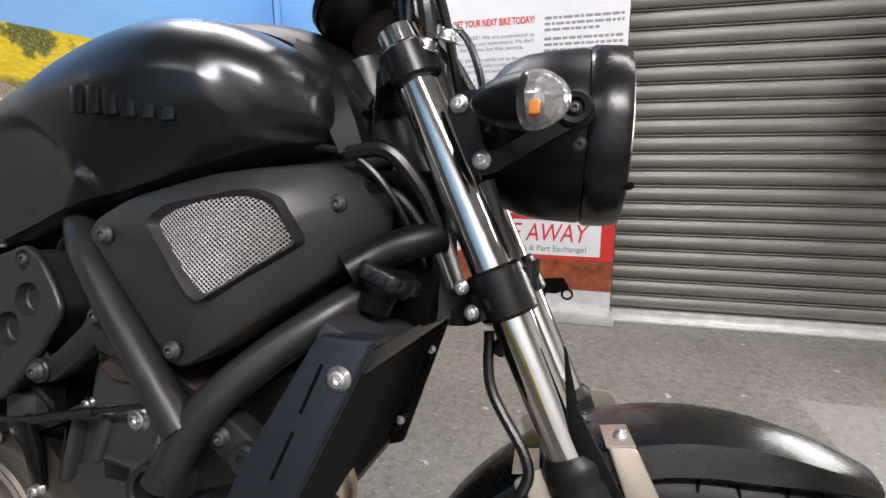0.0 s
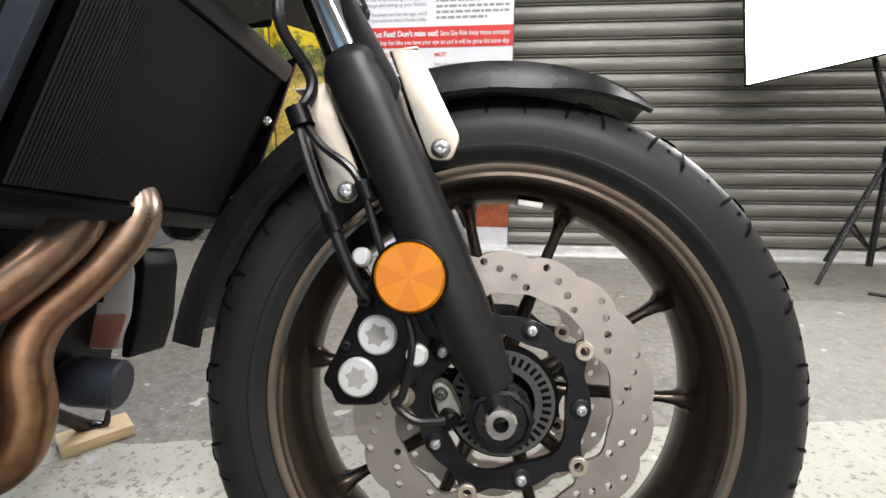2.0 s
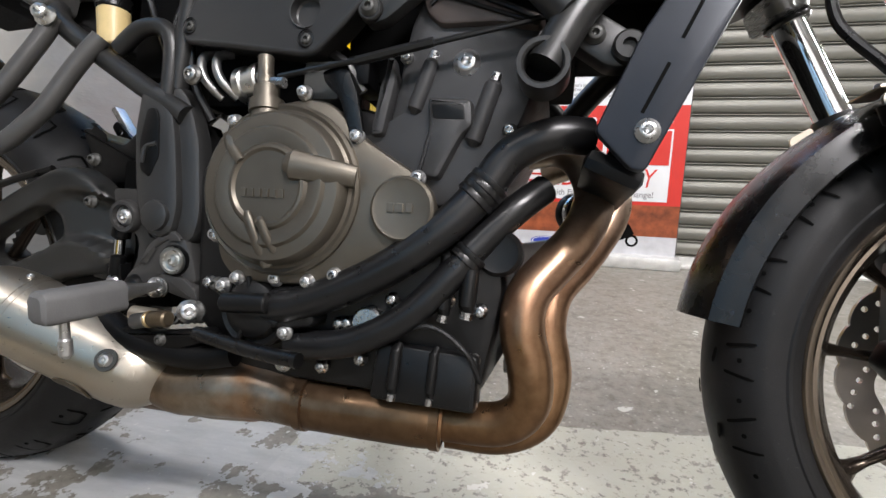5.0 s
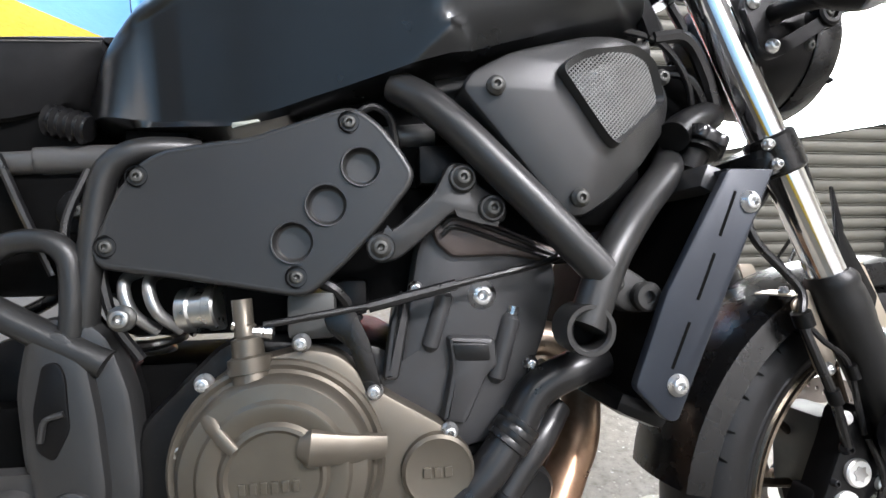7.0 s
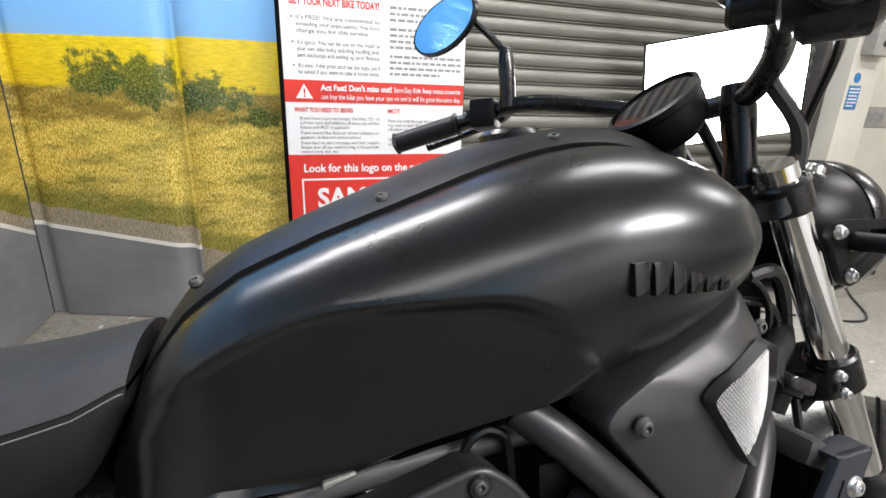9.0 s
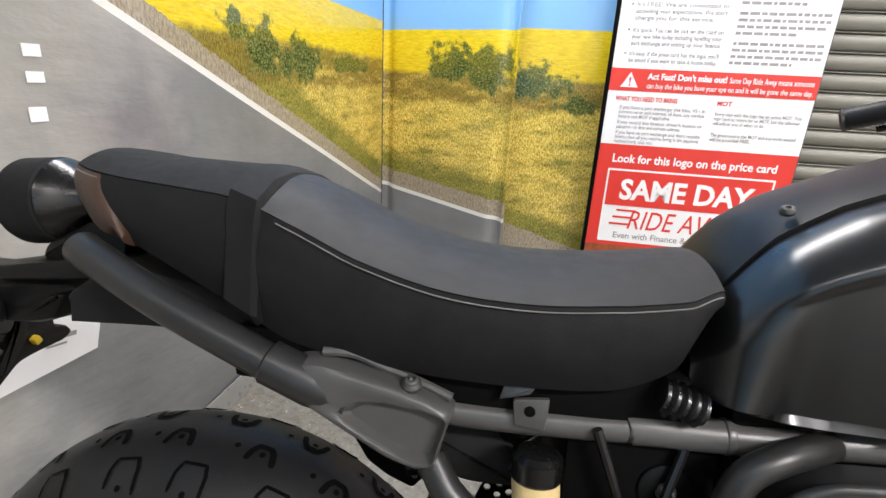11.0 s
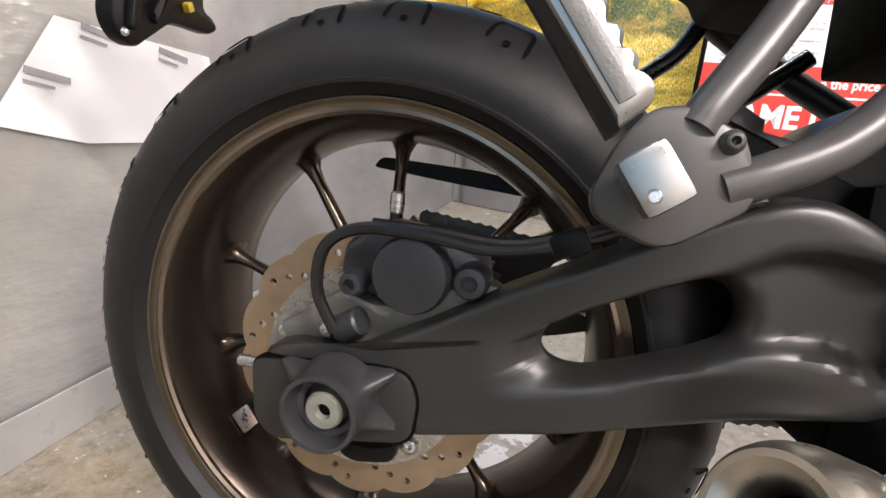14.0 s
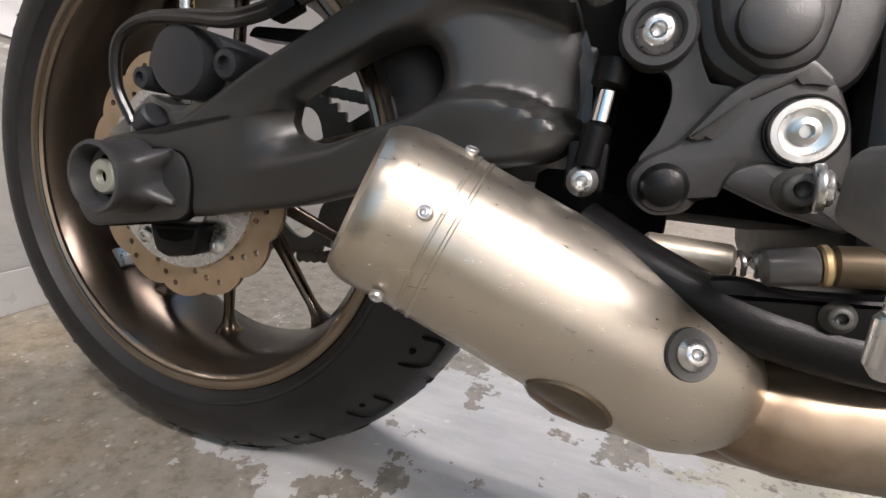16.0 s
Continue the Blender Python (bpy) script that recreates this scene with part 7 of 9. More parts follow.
part("pot_lid", bm, "plastic", mc)
bm = bmesh.new()
cyl(bm, turn @ Vector((0.03, -0.02, 0.0)), turn @ Vector((0.03, 0.055, 0.005)), 0.013, seg=18, bevel=0.003)
part("cylinder_barrel", bm, "satin", mc)
# risers and instrument
for y in (-0.05, 0.05):
    bm = bmesh.new()
    sweep(bm, [(1.10, y, 0.965), (1.097, y, 1.0), (1.092, y, 1.05), (1.09, y, 1.078)], [0.02, 0.017, 0.019, 0.016], 16)
    part("bar_riser", bm, "satin", hb, "black handlebar riser")
bm = bmesh.new()
lathe(bm, [(0, -0.03), (0.034, -0.03), (0.046, -0.018), (0.05, 0.0), (0.05, 0.012), (0.053, 0.014), (0.053, 0.022), (0.048, 0.024)], (1.02, -0.01, 1.047), (-0.62, 0, 0.78), seg=40)
dash = part("instrument", bm, "plastic", bike, "round black instrument pod")
bm = bmesh.new()
lathe(bm, [(0.048, 0.021), (0.0, 0.022)], (1.02, -0.01, 1.047), (-0.62, 0, 0.78), seg=36)
part("instrument_glass", bm, "gloss_black", dash, "reflecting instrument glass")
for pts, r in (([(1.09, -0.09, 1.07), (1.12, -0.1, 1.02), (1.13, -0.09, 0.96), (1.15, -0.07, 0.9)], 0.008), ([(1.0, -0.2, 1.1), (1.08, -0.16, 1.09), (1.13, -0.1, 1.03), (1.15, -0.05, 0.93)], 0.005),
               ([(1.0, 0.2, 1.1), (1.1, 0.12, 1.08), (1.15, 0.06, 0.99), (1.16, 0.03, 0.9)], 0.005), ([(1.06, -0.02, 1.05), (1.12, 0.0, 1.0), (1.17, 0.0, 0.92)], 0.007)):
    tube("control_cable", pts, r, "hose", "black control cable", 6, seg=8)

# ---- radiator and guard ----
RAD = Matrix.Translation((1.035, 0, 0.585)) @ Matrix.Rotation(radians(24), 4, "Y")
bm = bmesh.new()
box(bm, (-0.014, -0.165, -0.115), (0.016, 0.17, 0.115), 0.004, RAD)
rad = part("radiator", bm, "black", bike, "black finned radiator")
bm = bmesh.new()
vv = [bm.verts.new(q) for q in ((0, -0.0014, -0.103), (0, 0.0014, -0.103), (0, 0.0014, 0.103), (0, -0.0014, 0.103), (0.002, 0, -0.103), (0.002, 0, 0.103))]
for q in ((0, 4, 5, 3), (4, 1, 2, 5), (0, 1, 4), (3, 5, 2)):
    bm.faces.new([vv[i] for i in q])
fin = part("cooling_fin", bm, "engine", rad, smooth=False)
for k in range(80):
    f = fin if k == 0 else new("cooling_fin", fin.data)
    f.parent = rad
    f.matrix_basis = RAD @ Matrix.Translation((0.0165, -0.152 + 0.304 * k / 79, 0))
for z0, z1, nm in ((0.105, 0.134, "top_tank"), (-0.128, -0.105, "bottom_tank")):
    bm = bmesh.new()
    box(bm, (-0.03, -0.168, z0), (0.026, 0.172, z1), 0.011, RAD)
    part(nm, bm, "tank_grey" if z0 > 0 else "plastic", rad, "grey aluminium top tank" if z0 > 0 else "")
for s, nm in ((-1, "guard_side"), (1, "guard_side")):
    y0 = s * 0.178
    if s < 0:
        out = rounded([(1.068, 0.708), (1.118, 0.708), (1.062, 0.59), (1.008, 0.474), (0.996, 0.476), (0.966, 0.508), (1.0, 0.592)], 0.006)
    else:
        out = rounded([(1.075, 0.70), (1.112, 0.716), (1.03, 0.47), (1.005, 0.462), (0.995, 0.49)], 0.006)
    bm = bmesh.new()
    plate(bm, out, y0, y0 + s * 0.009, 0.003)
    g = part(nm, bm, "guard" if s < 0 else "satin", rad, "dark blue-grey slotted radiator side guard" if s < 0 else "black radiator side guard")
    if s < 0:
        for (ax_, az), (bx_, bz) in (((1.074, 0.686), (1.056, 0.644)), ((1.05, 0.628), (1.031, 0.585)), ((1.022, 0.565), (1.003, 0.523))):
            bm = bmesh.new()
            d = Vector((bx_ - ax_, bz - az)).normalized()
            nn = Vector((-d.y, d.x)) * 0.0016
            plate(bm, [(ax_ + nn.x, az + nn.y), (bx_ + nn.x, bz + nn.y), (bx_ - nn.x, bz - nn.y), (ax_ - nn.x, az - nn.y)], y0 - 0.008, y0 - 0.0094, 0.0002)
            part("slot", bm, "black", g, smooth=False)
        for x, z in ((1.089, 0.676), (1.008, 0.508)):
            bolt((x, y0 - 0.009, z), g, 0.0078, "silver", head=0.006)
        bm = bmesh.new()
        plate(bm, [(1.068, 0.708), (1.118, 0.708), (1.118, 0.7035), (1.068, 0.7035)], y0 + 0.022, y0 - 0.006, 0.001)
        part("guard_flange", bm, "guard", g)
    else:
        for x, z in ((1.096, 0.695), (1.07, 0.62), (1.025, 0.505)):
            bolt((x, y0 - 0.006, z), g, 0.005, "silver", "bolt", towards=(0.9, -0.4, 0.2))
CAPM = Matrix.Translation((1.092, -0.104, 0.742)) @ Matrix.Rotation(radians(24), 4, "Y")
bm = bmesh.new()
sweep(bm, [CAPM @ Vector((0, 0, z)) for z in (-0.024, -0.002, 0.0, 0.006, 0.0065)], [0.017, 0.018, 0.026, 0.026, 0.018], 28)
rc = part("radiator_cap", bm, "plastic", bike, "black lobed radiator filler cap")
bm = bmesh.new()
loft(bm, [[CAPM @ Vector(((0.0305 + 0.0035 * max(0.0, math.cos(6 * a)) ** 0.5) * k * math.cos(a), (0.0305 + 0.0035 * max(0.0, math.cos(6 * a)) ** 0.5) * k * math.sin(a), z)) for a in np.linspace(0, 2 * math.pi, 72, endpoint=False)] for z, k in ((0.005, 0.9), (0.006, 0.97), (0.0085, 1.0), (0.017, 1.0), (0.0195, 0.96), (0.0205, 0.88), (0.0205, 0.6), (0.0195, 0.55), (0.0195, 0.2))])
part("cap_top", bm, "gloss_plastic", rc, "glossy lobed cap top")
tube("radiator_pipe", [(1.06, -0.115, 0.755), (1.085, -0.10, 0.772), (1.115, -0.088, 0.785), (1.14, -0.07, 0.793)], 0.0175, "engine", "black coolant neck")
# ---- engine ----
def engine():
    bm = bmesh.new()
    plate(bm, rounded([(0.53, 0.30), (0.60, 0.245), (0.80, 0.24), (0.875, 0.25), (0.895, 0.37), (0.86, 0.46), (0.74, 0.55), (0.6, 0.56), (0.52, 0.48)], 0.02), 0.12, -0.12, 0.012)
    e = part("engine", bm, "engine", bike, "black parallel-twin engine block")
    # cylinder block leaning forward, with ribs
    bm = bmesh.new()
    plate(bm, rounded([(0.725, 0.50), (0.757, 0.52), (0.766, 0.573), (0.776, 0.638), (0.79, 0.669), (0.812, 0.672), (0.915, 0.635), (0.92, 0.60), (0.905, 0.547), (0.865, 0.45), (0.80, 0.44)], 0.012), 0.13, -0.128, 0.008, 0.003)
    part("cylinder_head", bm, "head_grey", e, "dark grey cylinder head")
    for (x0, z0), (x1, z1), r in (((0.803, 0.592), (0.788, 0.545), 0.0085), ((0.869, 0.568), (0.852, 0.512), 0.0095)):
        bm = bmesh.new()
        sweep(bm, [(x0 + 0.001, -0.128, z0 + 0.004), (x0, -0.13, z0), (x1, -0.13, z1), (x1 - 0.001, -0.128, z1 - 0.004)], [r * 0.7, r, r, r * 0.6], 14)
        part("bolt_boss", bm, "head_grey", e)
        bm = bmesh.new()
        cyl(bm, (x0 + 0.001, -0.131, z0 + 0.004), (x0 + 0.003, -0.131, z0 + 0.012), 0.0055, seg=10)
        part("stud", bm, "steel", e)
    bm = bmesh.new()
    plate(bm, rounded([(0.803, 0.555), (0.85, 0.552), (0.853, 0.524), (0.842, 0.516), (0.82, 0.47), (0.796, 0.474), (0.807, 0.525)], 0.006), -0.12, -0.142, 0.006)
    part("head_rib", bm, "head_grey", e, "raised casting web")
    bm = bmesh.new()
    plate(bm, rounded([(0.808, 0.548), (0.843, 0.546), (0.845, 0.530), (0.811, 0.531)], 0.004), -0.141, -0.1425, 0.001)
    part("head_pocket", bm, "engine", e)
    bm = bmesh.new()
    plate(bm, rounded([(0.742, 0.515), (0.757, 0.515), (0.768, 0.575), (0.762, 0.60), (0.75, 0.57)], 0.005), -0.12, -0.139, 0.005)
    part("head_flange", bm, "head_grey", e)
    bm = bmesh.new()
    plate(bm, rounded([(0.788, 0.666), (0.812, 0.676), (0.86, 0.66), (0.918, 0.635), (0.912, 0.622), (0.868, 0.63), (0.811, 0.629), (0.795, 0.643)], 0.006), -0.10, -0.138, 0.005)
    part("cam_cover", bm, "cam_brown", e, "brown-grey cam cover edge")
    for d in (0.0, 0.009):
        bm = bmesh.new()
        sweep(bm, smooth_path([(0.80, -0.1385, 0.659 - d), (0.815, -0.14, 0.667 - d), (0.86, -0.14, 0.652 - d), (0.912, -0.1385, 0.63 - d * 0.5)], 5), 0.0024, 8)
        part("gasket_edge", bm, "engine", e)
    bm = bmesh.new()
    lathe(bm, [(0.017, -0.12), (0.017, -0.128), (0.015, -0.130), (0, -0.130)], (0.84, 0, 0.592), seg=24)
    part("bolt_seat", bm, "head_grey", e)
    bolt((0.84, -0.13, 0.592), e, 0.0105, "silver", head=0.006)
    for x, z in ((0.888, 0.523), (0.775, 0.60)):
        bolt((x, -0.129, z), e, 0.0055, "steel", head=0.007)
    # clutch cover: stepped bronze casting
    CL = rounded([(0.58, 0.372), (0.569, 0.43), (0.57, 0.485), (0.588, 0.522), (0.616, 0.54), (0.672, 0.552), (0.704, 0.546), (0.74, 0.51), (0.803, 0.472), (0.82, 0.448), (0.814, 0.412), (0.786, 0.386), (0.69, 0.353), (0.605, 0.35)], 0.016)
    bm = bmesh.new()
    plate(bm, CL, -0.115, -0.15, 0.006, 0.004)
    c = part("clutch_cover", bm, "bronze", e, "bronze-grey clutch cover with raised rings")
    cx, cz = 0.652, 0.452
    bm = bmesh.new()
    lathe(bm, [(0.092, -0.148), (0.091, -0.156), (0.088, -0.159), (0.084, -0.1575), (0.081, -0.160), (0.079, -0.170), (0.075, -0.174), (0.063, -0.1755), (0.06, -0.179), (0.057, -0.1795), (0.045, -0.177), (0.042, -0.180), (0.039, -0.1805), (0.036, -0.178), (0.0, -0.177)], (cx, 0, cz), seg=56)
    part("cover_dome", bm, "bronze", c, "stepped round cover dome")
    for p0, p1, w0, w1 in (((0.595, -0.166, 0.505), (0.622, -0.181, 0.476), 0.007, 0.005), ((0.672, -0.178, 0.475), (0.742, -0.164, 0.466), 0.016, 0.011), ((0.634, -0.181, 0.425), (0.652, -0.166, 0.37), 0.005, 0.006), ((0.648, -0.18, 0.42), (0.664, -0.172, 0.385), 0.005, 0.005)):
        bm = bmesh.new()
        p0, p1 = Vector(p0), Vector(p1)
        sweep(bm, [p0, p0.lerp(p1, 0.12) + Vector((0, -0.003, 0)), p0.lerp(p1, 0.6) + Vector((0, -0.004, 0)), p1], [w0 * 0.6, w0, w0 * 0.4 + w1 * 0.6, w1], 12, up=(0, 1, 0), flat=0.6)
        part("cover_rib", bm, "bronze", c)
    # maker's name on the cover as plain bars
    for k in range(6):
        bm = bmesh.new()
        box(bm, (cx - 0.028 + k * 0.0085, -0.1795, cz - 0.012), (cx - 0.0225 + k * 0.0085, -0.1765, cz - 0.003), 0.0006)
        part("cover_mark", bm, "bronze", c, "", smooth=False)
    bm = bmesh.new()
    lathe(bm, [(0.034, -0.148), (0.033, -0.158), (0.030, -0.1605), (0.027, -0.1595), (0, -0.1605)], (0.790, 0, 0.437), seg=36)
    part("timing_cap", bm, "bronze", c, "round bronze timing cap")
    for k in range(3):
        bm = bmesh.new()
        box(bm, (0.776 + k * 0.0095, -0.1622, 0.433), (0.783 + k * 0.0095, -0.16, 0.442), 0.0006)
        part("cap_mark", bm, "bronze", c, "", smooth=False)
    for x, z in ((0.671, 0.556), (0.734, 0.51), (0.802, 0.469), (0.78, 0.388), (0.69, 0.357), (0.607, 0.355), (0.576, 0.40), (0.572, 0.47), (0.59, 0.525), (0.72, 0.366), (0.81, 0.408)):
        bolt((x, -0.149, z), c, 0.0062, "silver", head=0.009)
    # clutch lever post on top
    bm = bmesh.new()
    sweep(bm, [(0.634, -0.158, 0.505), (0.630, -0.153, 0.532), (0.629, -0.153, 0.534), (0.628, -0.152, 0.546), (0.627, -0.152, 0.548), (0.626, -0.151, 0.562), (0.625, -0.151, 0.564), (0.624, -0.15, 0.572), (0.623, -0.15, 0.574), (0.621, -0.149, 0.596)], [0.017, 0.016, 0.0185, 0.0185, 0.0135, 0.0135, 0.0095, 0.0095, 0.0085, 0.0085], 18)
    lv = part("clutch_post", bm, "bronze", c, "clutch release post")
    bm = bmesh.new()
    sweep(bm, [(0.615, -0.15, 0.575), (0.632, -0.152, 0.568), (0.648, -0.153, 0.566)], [0.006, 0.005, 0.006], 8)
    part("release_arm", bm, "steel", lv)
    # sump and lower details
    bm = bmesh.new()
    plate(bm, rounded([(0.765, 0.30), (0.873, 0.296), (0.872, 0.238), (0.76, 0.24)], 0.006), -0.10, -0.135, 0.005)
    part("oil_pump_cover", bm, "engine", e, "black ribbed lower cover")
    for x, z in ((0.772, 0.297), (0.866, 0.29), (0.866, 0.245), (0.768, 0.247), (0.553, 0.345), (0.571, 0.339), (0.603, 0.277), (0.645, 0.268), (0.701, 0.265), (0.718, 0.313), (0.727, 0.314), (0.776, 0.344), (0.836, 0.348), (0.762, 0.385), (0.87, 0.34), (0.745, 0.278)):
        bolt((x, -0.125, z), e, 0.0058, "steel", head=0.007)
    bm = bmesh.new()
    plate(bm, rounded([(0.60, 0.33), (0.66, 0.35), (0.70, 0.345), (0.70, 0.31), (0.64, 0.30), (0.605, 0.31)], 0.008), -0.10, -0.15, 0.006)
    wp = part("water_pump", bm, "engine", e, "black water pump body")
    bm = bmesh.new()
    lathe(bm, [(0.043, -0.12), (0.043, -0.140), (0.040, -0.144), (0.034, -0.142), (0.030, -0.150), (0.018, -0.156), (0.0, -0.157)], (0.625, 0, 0.322), seg=40)
    part("pump_cover", bm, "engine", wp, "round black pump cover")
    bm = bmesh.new()
    cyl(bm, (0.597, -0.158, 0.328), (0.652, -0.158, 0.331), 0.011, seg=20, bevel=0.002)
    part("pump_neck", bm, "engine", wp, "black pump outlet neck")
    for a in (0.35, 1.9, 3.3, 4.6):
        bm = bmesh.new()
        box(bm, (0.012, -0.153, -0.002), (0.036, -0.143, 0.002), 0.001, Matrix.Translation((0.625, 0, 0.322)) @ Matrix.Rotation(a, 4, "Y"))
        part("pump_rib", bm, "engine", wp)
    for x, z in ((0.666, 0.301), (0.667, 0.268), (0.651, 0.357), (0.588, 0.345)):
        bolt((x, -0.146, z), wp, 0.0064, "silver", head=0.008)
    for x, z0, z1, r in ((0.79, 0.30, 0.25, 0.006), (0.83, 0.30, 0.25, 0.005), (0.838, 0.40, 0.335, 0.0075), (0.862, 0.405, 0.34, 0.009), (0.745, 0.40, 0.37, 0.006)):
        bm = bmesh.new()
        sweep(bm, [(x, -0.132, z0), (x - 0.002, -0.137, z0 - 0.006), (x - 0.004, -0.137, z1 + 0.006), (x - 0.004, -0.132, z1)], [r * 0.7, r, r, r * 0.8], 12)
        part("casting_post", bm, "engine", e)
        bm = bmesh.new()
        cyl(bm, (x - 0.004, -0.136, z1 - 0.001), (x - 0.005, -0.136, z1 - 0.008), r * 0.75, seg=8)
        part("post_bolt", bm, "steel", e)
    bm = bmesh.new()
    lathe(bm, [(0.017, -0.11), (0.017, -0.132), (0.0145, -0.135), (0, -0.135)], (0.752, 0, 0.318), seg=24)
    part("oil_cap", bm, "steel", e, "bright round oil plug")
    bm = bmesh.new()
    lathe(bm, [(0.024, -0.10), (0.024, -0.128), (0.02, -0.133), (0.016, -0.132), (0, -0.132)], (0.885, 0, 0.40), seg=26)
    part("starter_end", bm, "engine", e)
    return e


engine()
tube("coolant_hose", [(0.62, -0.14, 0.325), (0.669, -0.142, 0.330), (0.728, -0.145, 0.352), (0.786, -0.147, 0.384), (0.835, -0.145, 0.424), (0.868, -0.138, 0.462), (0.892, -0.135, 0.497), (0.93, -0.135, 0.516), (0.965, -0.12, 0.52)], 0.0185, "hose", "thick black coolant hose")
tube("coolant_hose", [(0.665, -0.13, 0.285), (0.735, -0.138, 0.296), (0.794, -0.14, 0.327), (0.836, -0.138, 0.37), (0.865, -0.13, 0.408), (0.899, -0.12, 0.445), (0.925, -0.1, 0.47)], 0.0155, "hose", "thick black coolant hose")
for p, d, r in (((0.862, -0.139, 0.455), (0.65, 0.1, 0.75), 0.0215), ((0.87, -0.138, 0.465), (0.62, 0.1, 0.78), 0.0215), ((0.855, -0.133, 0.394), (0.62, 0.1, 0.78), 0.0185)):
    bm = bmesh.new()
    q, dd = Vector(p), Vector(d).normalized()
    lathe(bm, [(r - 0.002, -0.007), (r, -0.006), (r, -0.002), (r - 0.001, 0), (r, 0.002), (r, 0.006), (r - 0.002, 0.007)], q, dd, seg=24)
    part("hose_clamp", bm, "hose", bike, "black spring hose clamp")
# wires and small dark fittings between engine and frame, with black gap fillers
for pts, r in (([(0.64, -0.152, 0.573), (0.704, -0.155, 0.583), (0.755, -0.155, 0.591), (0.807, -0.153, 0.603), (0.895, -0.15, 0.622), (0.93, -0.14, 0.635)], 0.0032), ([(0.73, -0.156, 0.586), (0.81, -0.1545, 0.604)], 0.0052), ([(0.76, -0.14, 0.30), (0.82, -0.142, 0.322), (0.86, -0.14, 0.30), (0.875, -0.13, 0.27)], 0.003),
               ([(0.712, -0.112, 0.735), (0.717, -0.118, 0.756), (0.724, -0.12, 0.77), (0.738, -0.122, 0.777), (0.753, -0.122, 0.768), (0.758, -0.12, 0.75), (0.762, -0.118, 0.72)], 0.0042), ([(0.50, -0.1, 0.70), (0.49, -0.11, 0.64), (0.50, -0.11, 0.58), (0.52, -0.1, 0.54)], 0.005),
               ([(0.47, -0.09, 0.72), (0.455, -0.1, 0.66), (0.47, -0.1, 0.6), (0.5, -0.09, 0.55)], 0.004), ([(0.40, -0.1, 0.73), (0.42, -0.1, 0.68), (0.44, -0.09, 0.62)], 0.004), ([(1.05, -0.1, 0.87), (1.09, -0.1, 0.872), (1.12, -0.09, 0.84), (1.14, -0.08, 0.80)], 0.008),
               ([(1.06, -0.08, 0.84), (1.1, -0.09, 0.83), (1.13, -0.08, 0.79), (1.15, -0.07, 0.74)], 0.005), ([(1.0, -0.1, 0.88), (1.06, -0.1, 0.865), (1.1, -0.09, 0.82), (1.12, -0.06, 0.76)], 0.004), ([(0.66, -0.12, 0.62), (0.70, -0.12, 0.60), (0.72, -0.11, 0.57)], 0.006)):
    tube("wire", pts, r, "hose", "thin black cable", 6, seg=8)
# black boxes here put shade into the gaps behind the covers
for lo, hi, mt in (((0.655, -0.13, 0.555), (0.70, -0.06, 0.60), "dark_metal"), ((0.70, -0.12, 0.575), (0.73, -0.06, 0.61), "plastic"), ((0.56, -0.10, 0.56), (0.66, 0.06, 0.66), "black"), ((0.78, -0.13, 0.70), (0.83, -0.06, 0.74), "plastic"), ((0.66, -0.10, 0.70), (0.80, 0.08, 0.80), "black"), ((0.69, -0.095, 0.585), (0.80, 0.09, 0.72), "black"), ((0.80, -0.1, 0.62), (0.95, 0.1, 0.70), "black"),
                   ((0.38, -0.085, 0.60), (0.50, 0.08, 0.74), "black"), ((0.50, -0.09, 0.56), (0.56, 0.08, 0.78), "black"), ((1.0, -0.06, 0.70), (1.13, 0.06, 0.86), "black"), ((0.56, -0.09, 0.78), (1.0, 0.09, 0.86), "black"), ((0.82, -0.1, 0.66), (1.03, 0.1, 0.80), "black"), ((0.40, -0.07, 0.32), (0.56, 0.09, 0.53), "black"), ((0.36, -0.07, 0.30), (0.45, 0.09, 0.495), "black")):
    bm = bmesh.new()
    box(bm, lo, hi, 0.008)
    part("gap_block", bm, mt, bike, "dark block added in the gaps behind the covers")
bm = bmesh.new()
plate(bm, rounded([(0.806, 0.718), (0.828, 0.716), (0.834, 0.695), (0.85, 0.688), (0.862, 0.674), (0.858, 0.66), (0.835, 0.664), (0.81, 0.672), (0.788, 0.652), (0.758, 0.628), (0.738, 0.624), (0.728, 0.638), (0.735, 0.652), (0.756, 0.657), (0.792, 0.69)], 0.007), -0.138, -0.155, 0.004)
mp = part("engine_mount_plate", bm, "frame", bike, "grey engine mount plate")
for x, z in ((0.818, 0.702), (0.8455, 0.674), (0.742, 0.639)):
    bm = bmesh.new()
    lathe(bm, [(0.013, -0.15), (0.013, -0.158), (0.0115, -0.16), (0, -0.16)], (x, 0, z), seg=22)
    part("washer", bm, "frame", mp)
    bolt((x, -0.16, z), mp, 0.007, "dark_metal", head=0.006)
bm = bmesh.new()
plate(bm, rounded([(0.69, 0.578), (0.716, 0.588), (0.73, 0.557), (0.742, 0.508), (0.73, 0.50), (0.712, 0.55), (0.694, 0.566)], 0.004), -0.145, -0.151, 0.001)
part("cable_bracket", bm, "satin", bike, "black triangular cable bracket")
bm = bmesh.new()
plate(bm, rounded([(0.935, 0.60), (0.96, 0.628), (1.0, 0.602), (1.006, 0.583), (0.996, 0.572), (0.975, 0.572)], 0.008), -0.14, -0.162, 0.005)
fm = part("front_mount", bm, "frame", bike, "grey front engine mount")
bm = bmesh.new()
lathe(bm, [(0.0145, -0.15), (0.0145, -0.17), (0.012, -0.173), (0.006, -0.173), (0.0055, -0.168), (0, -0.168)], (0.992, 0, 0.588), seg=24)
part("mount_collar", bm, "frame", fm)
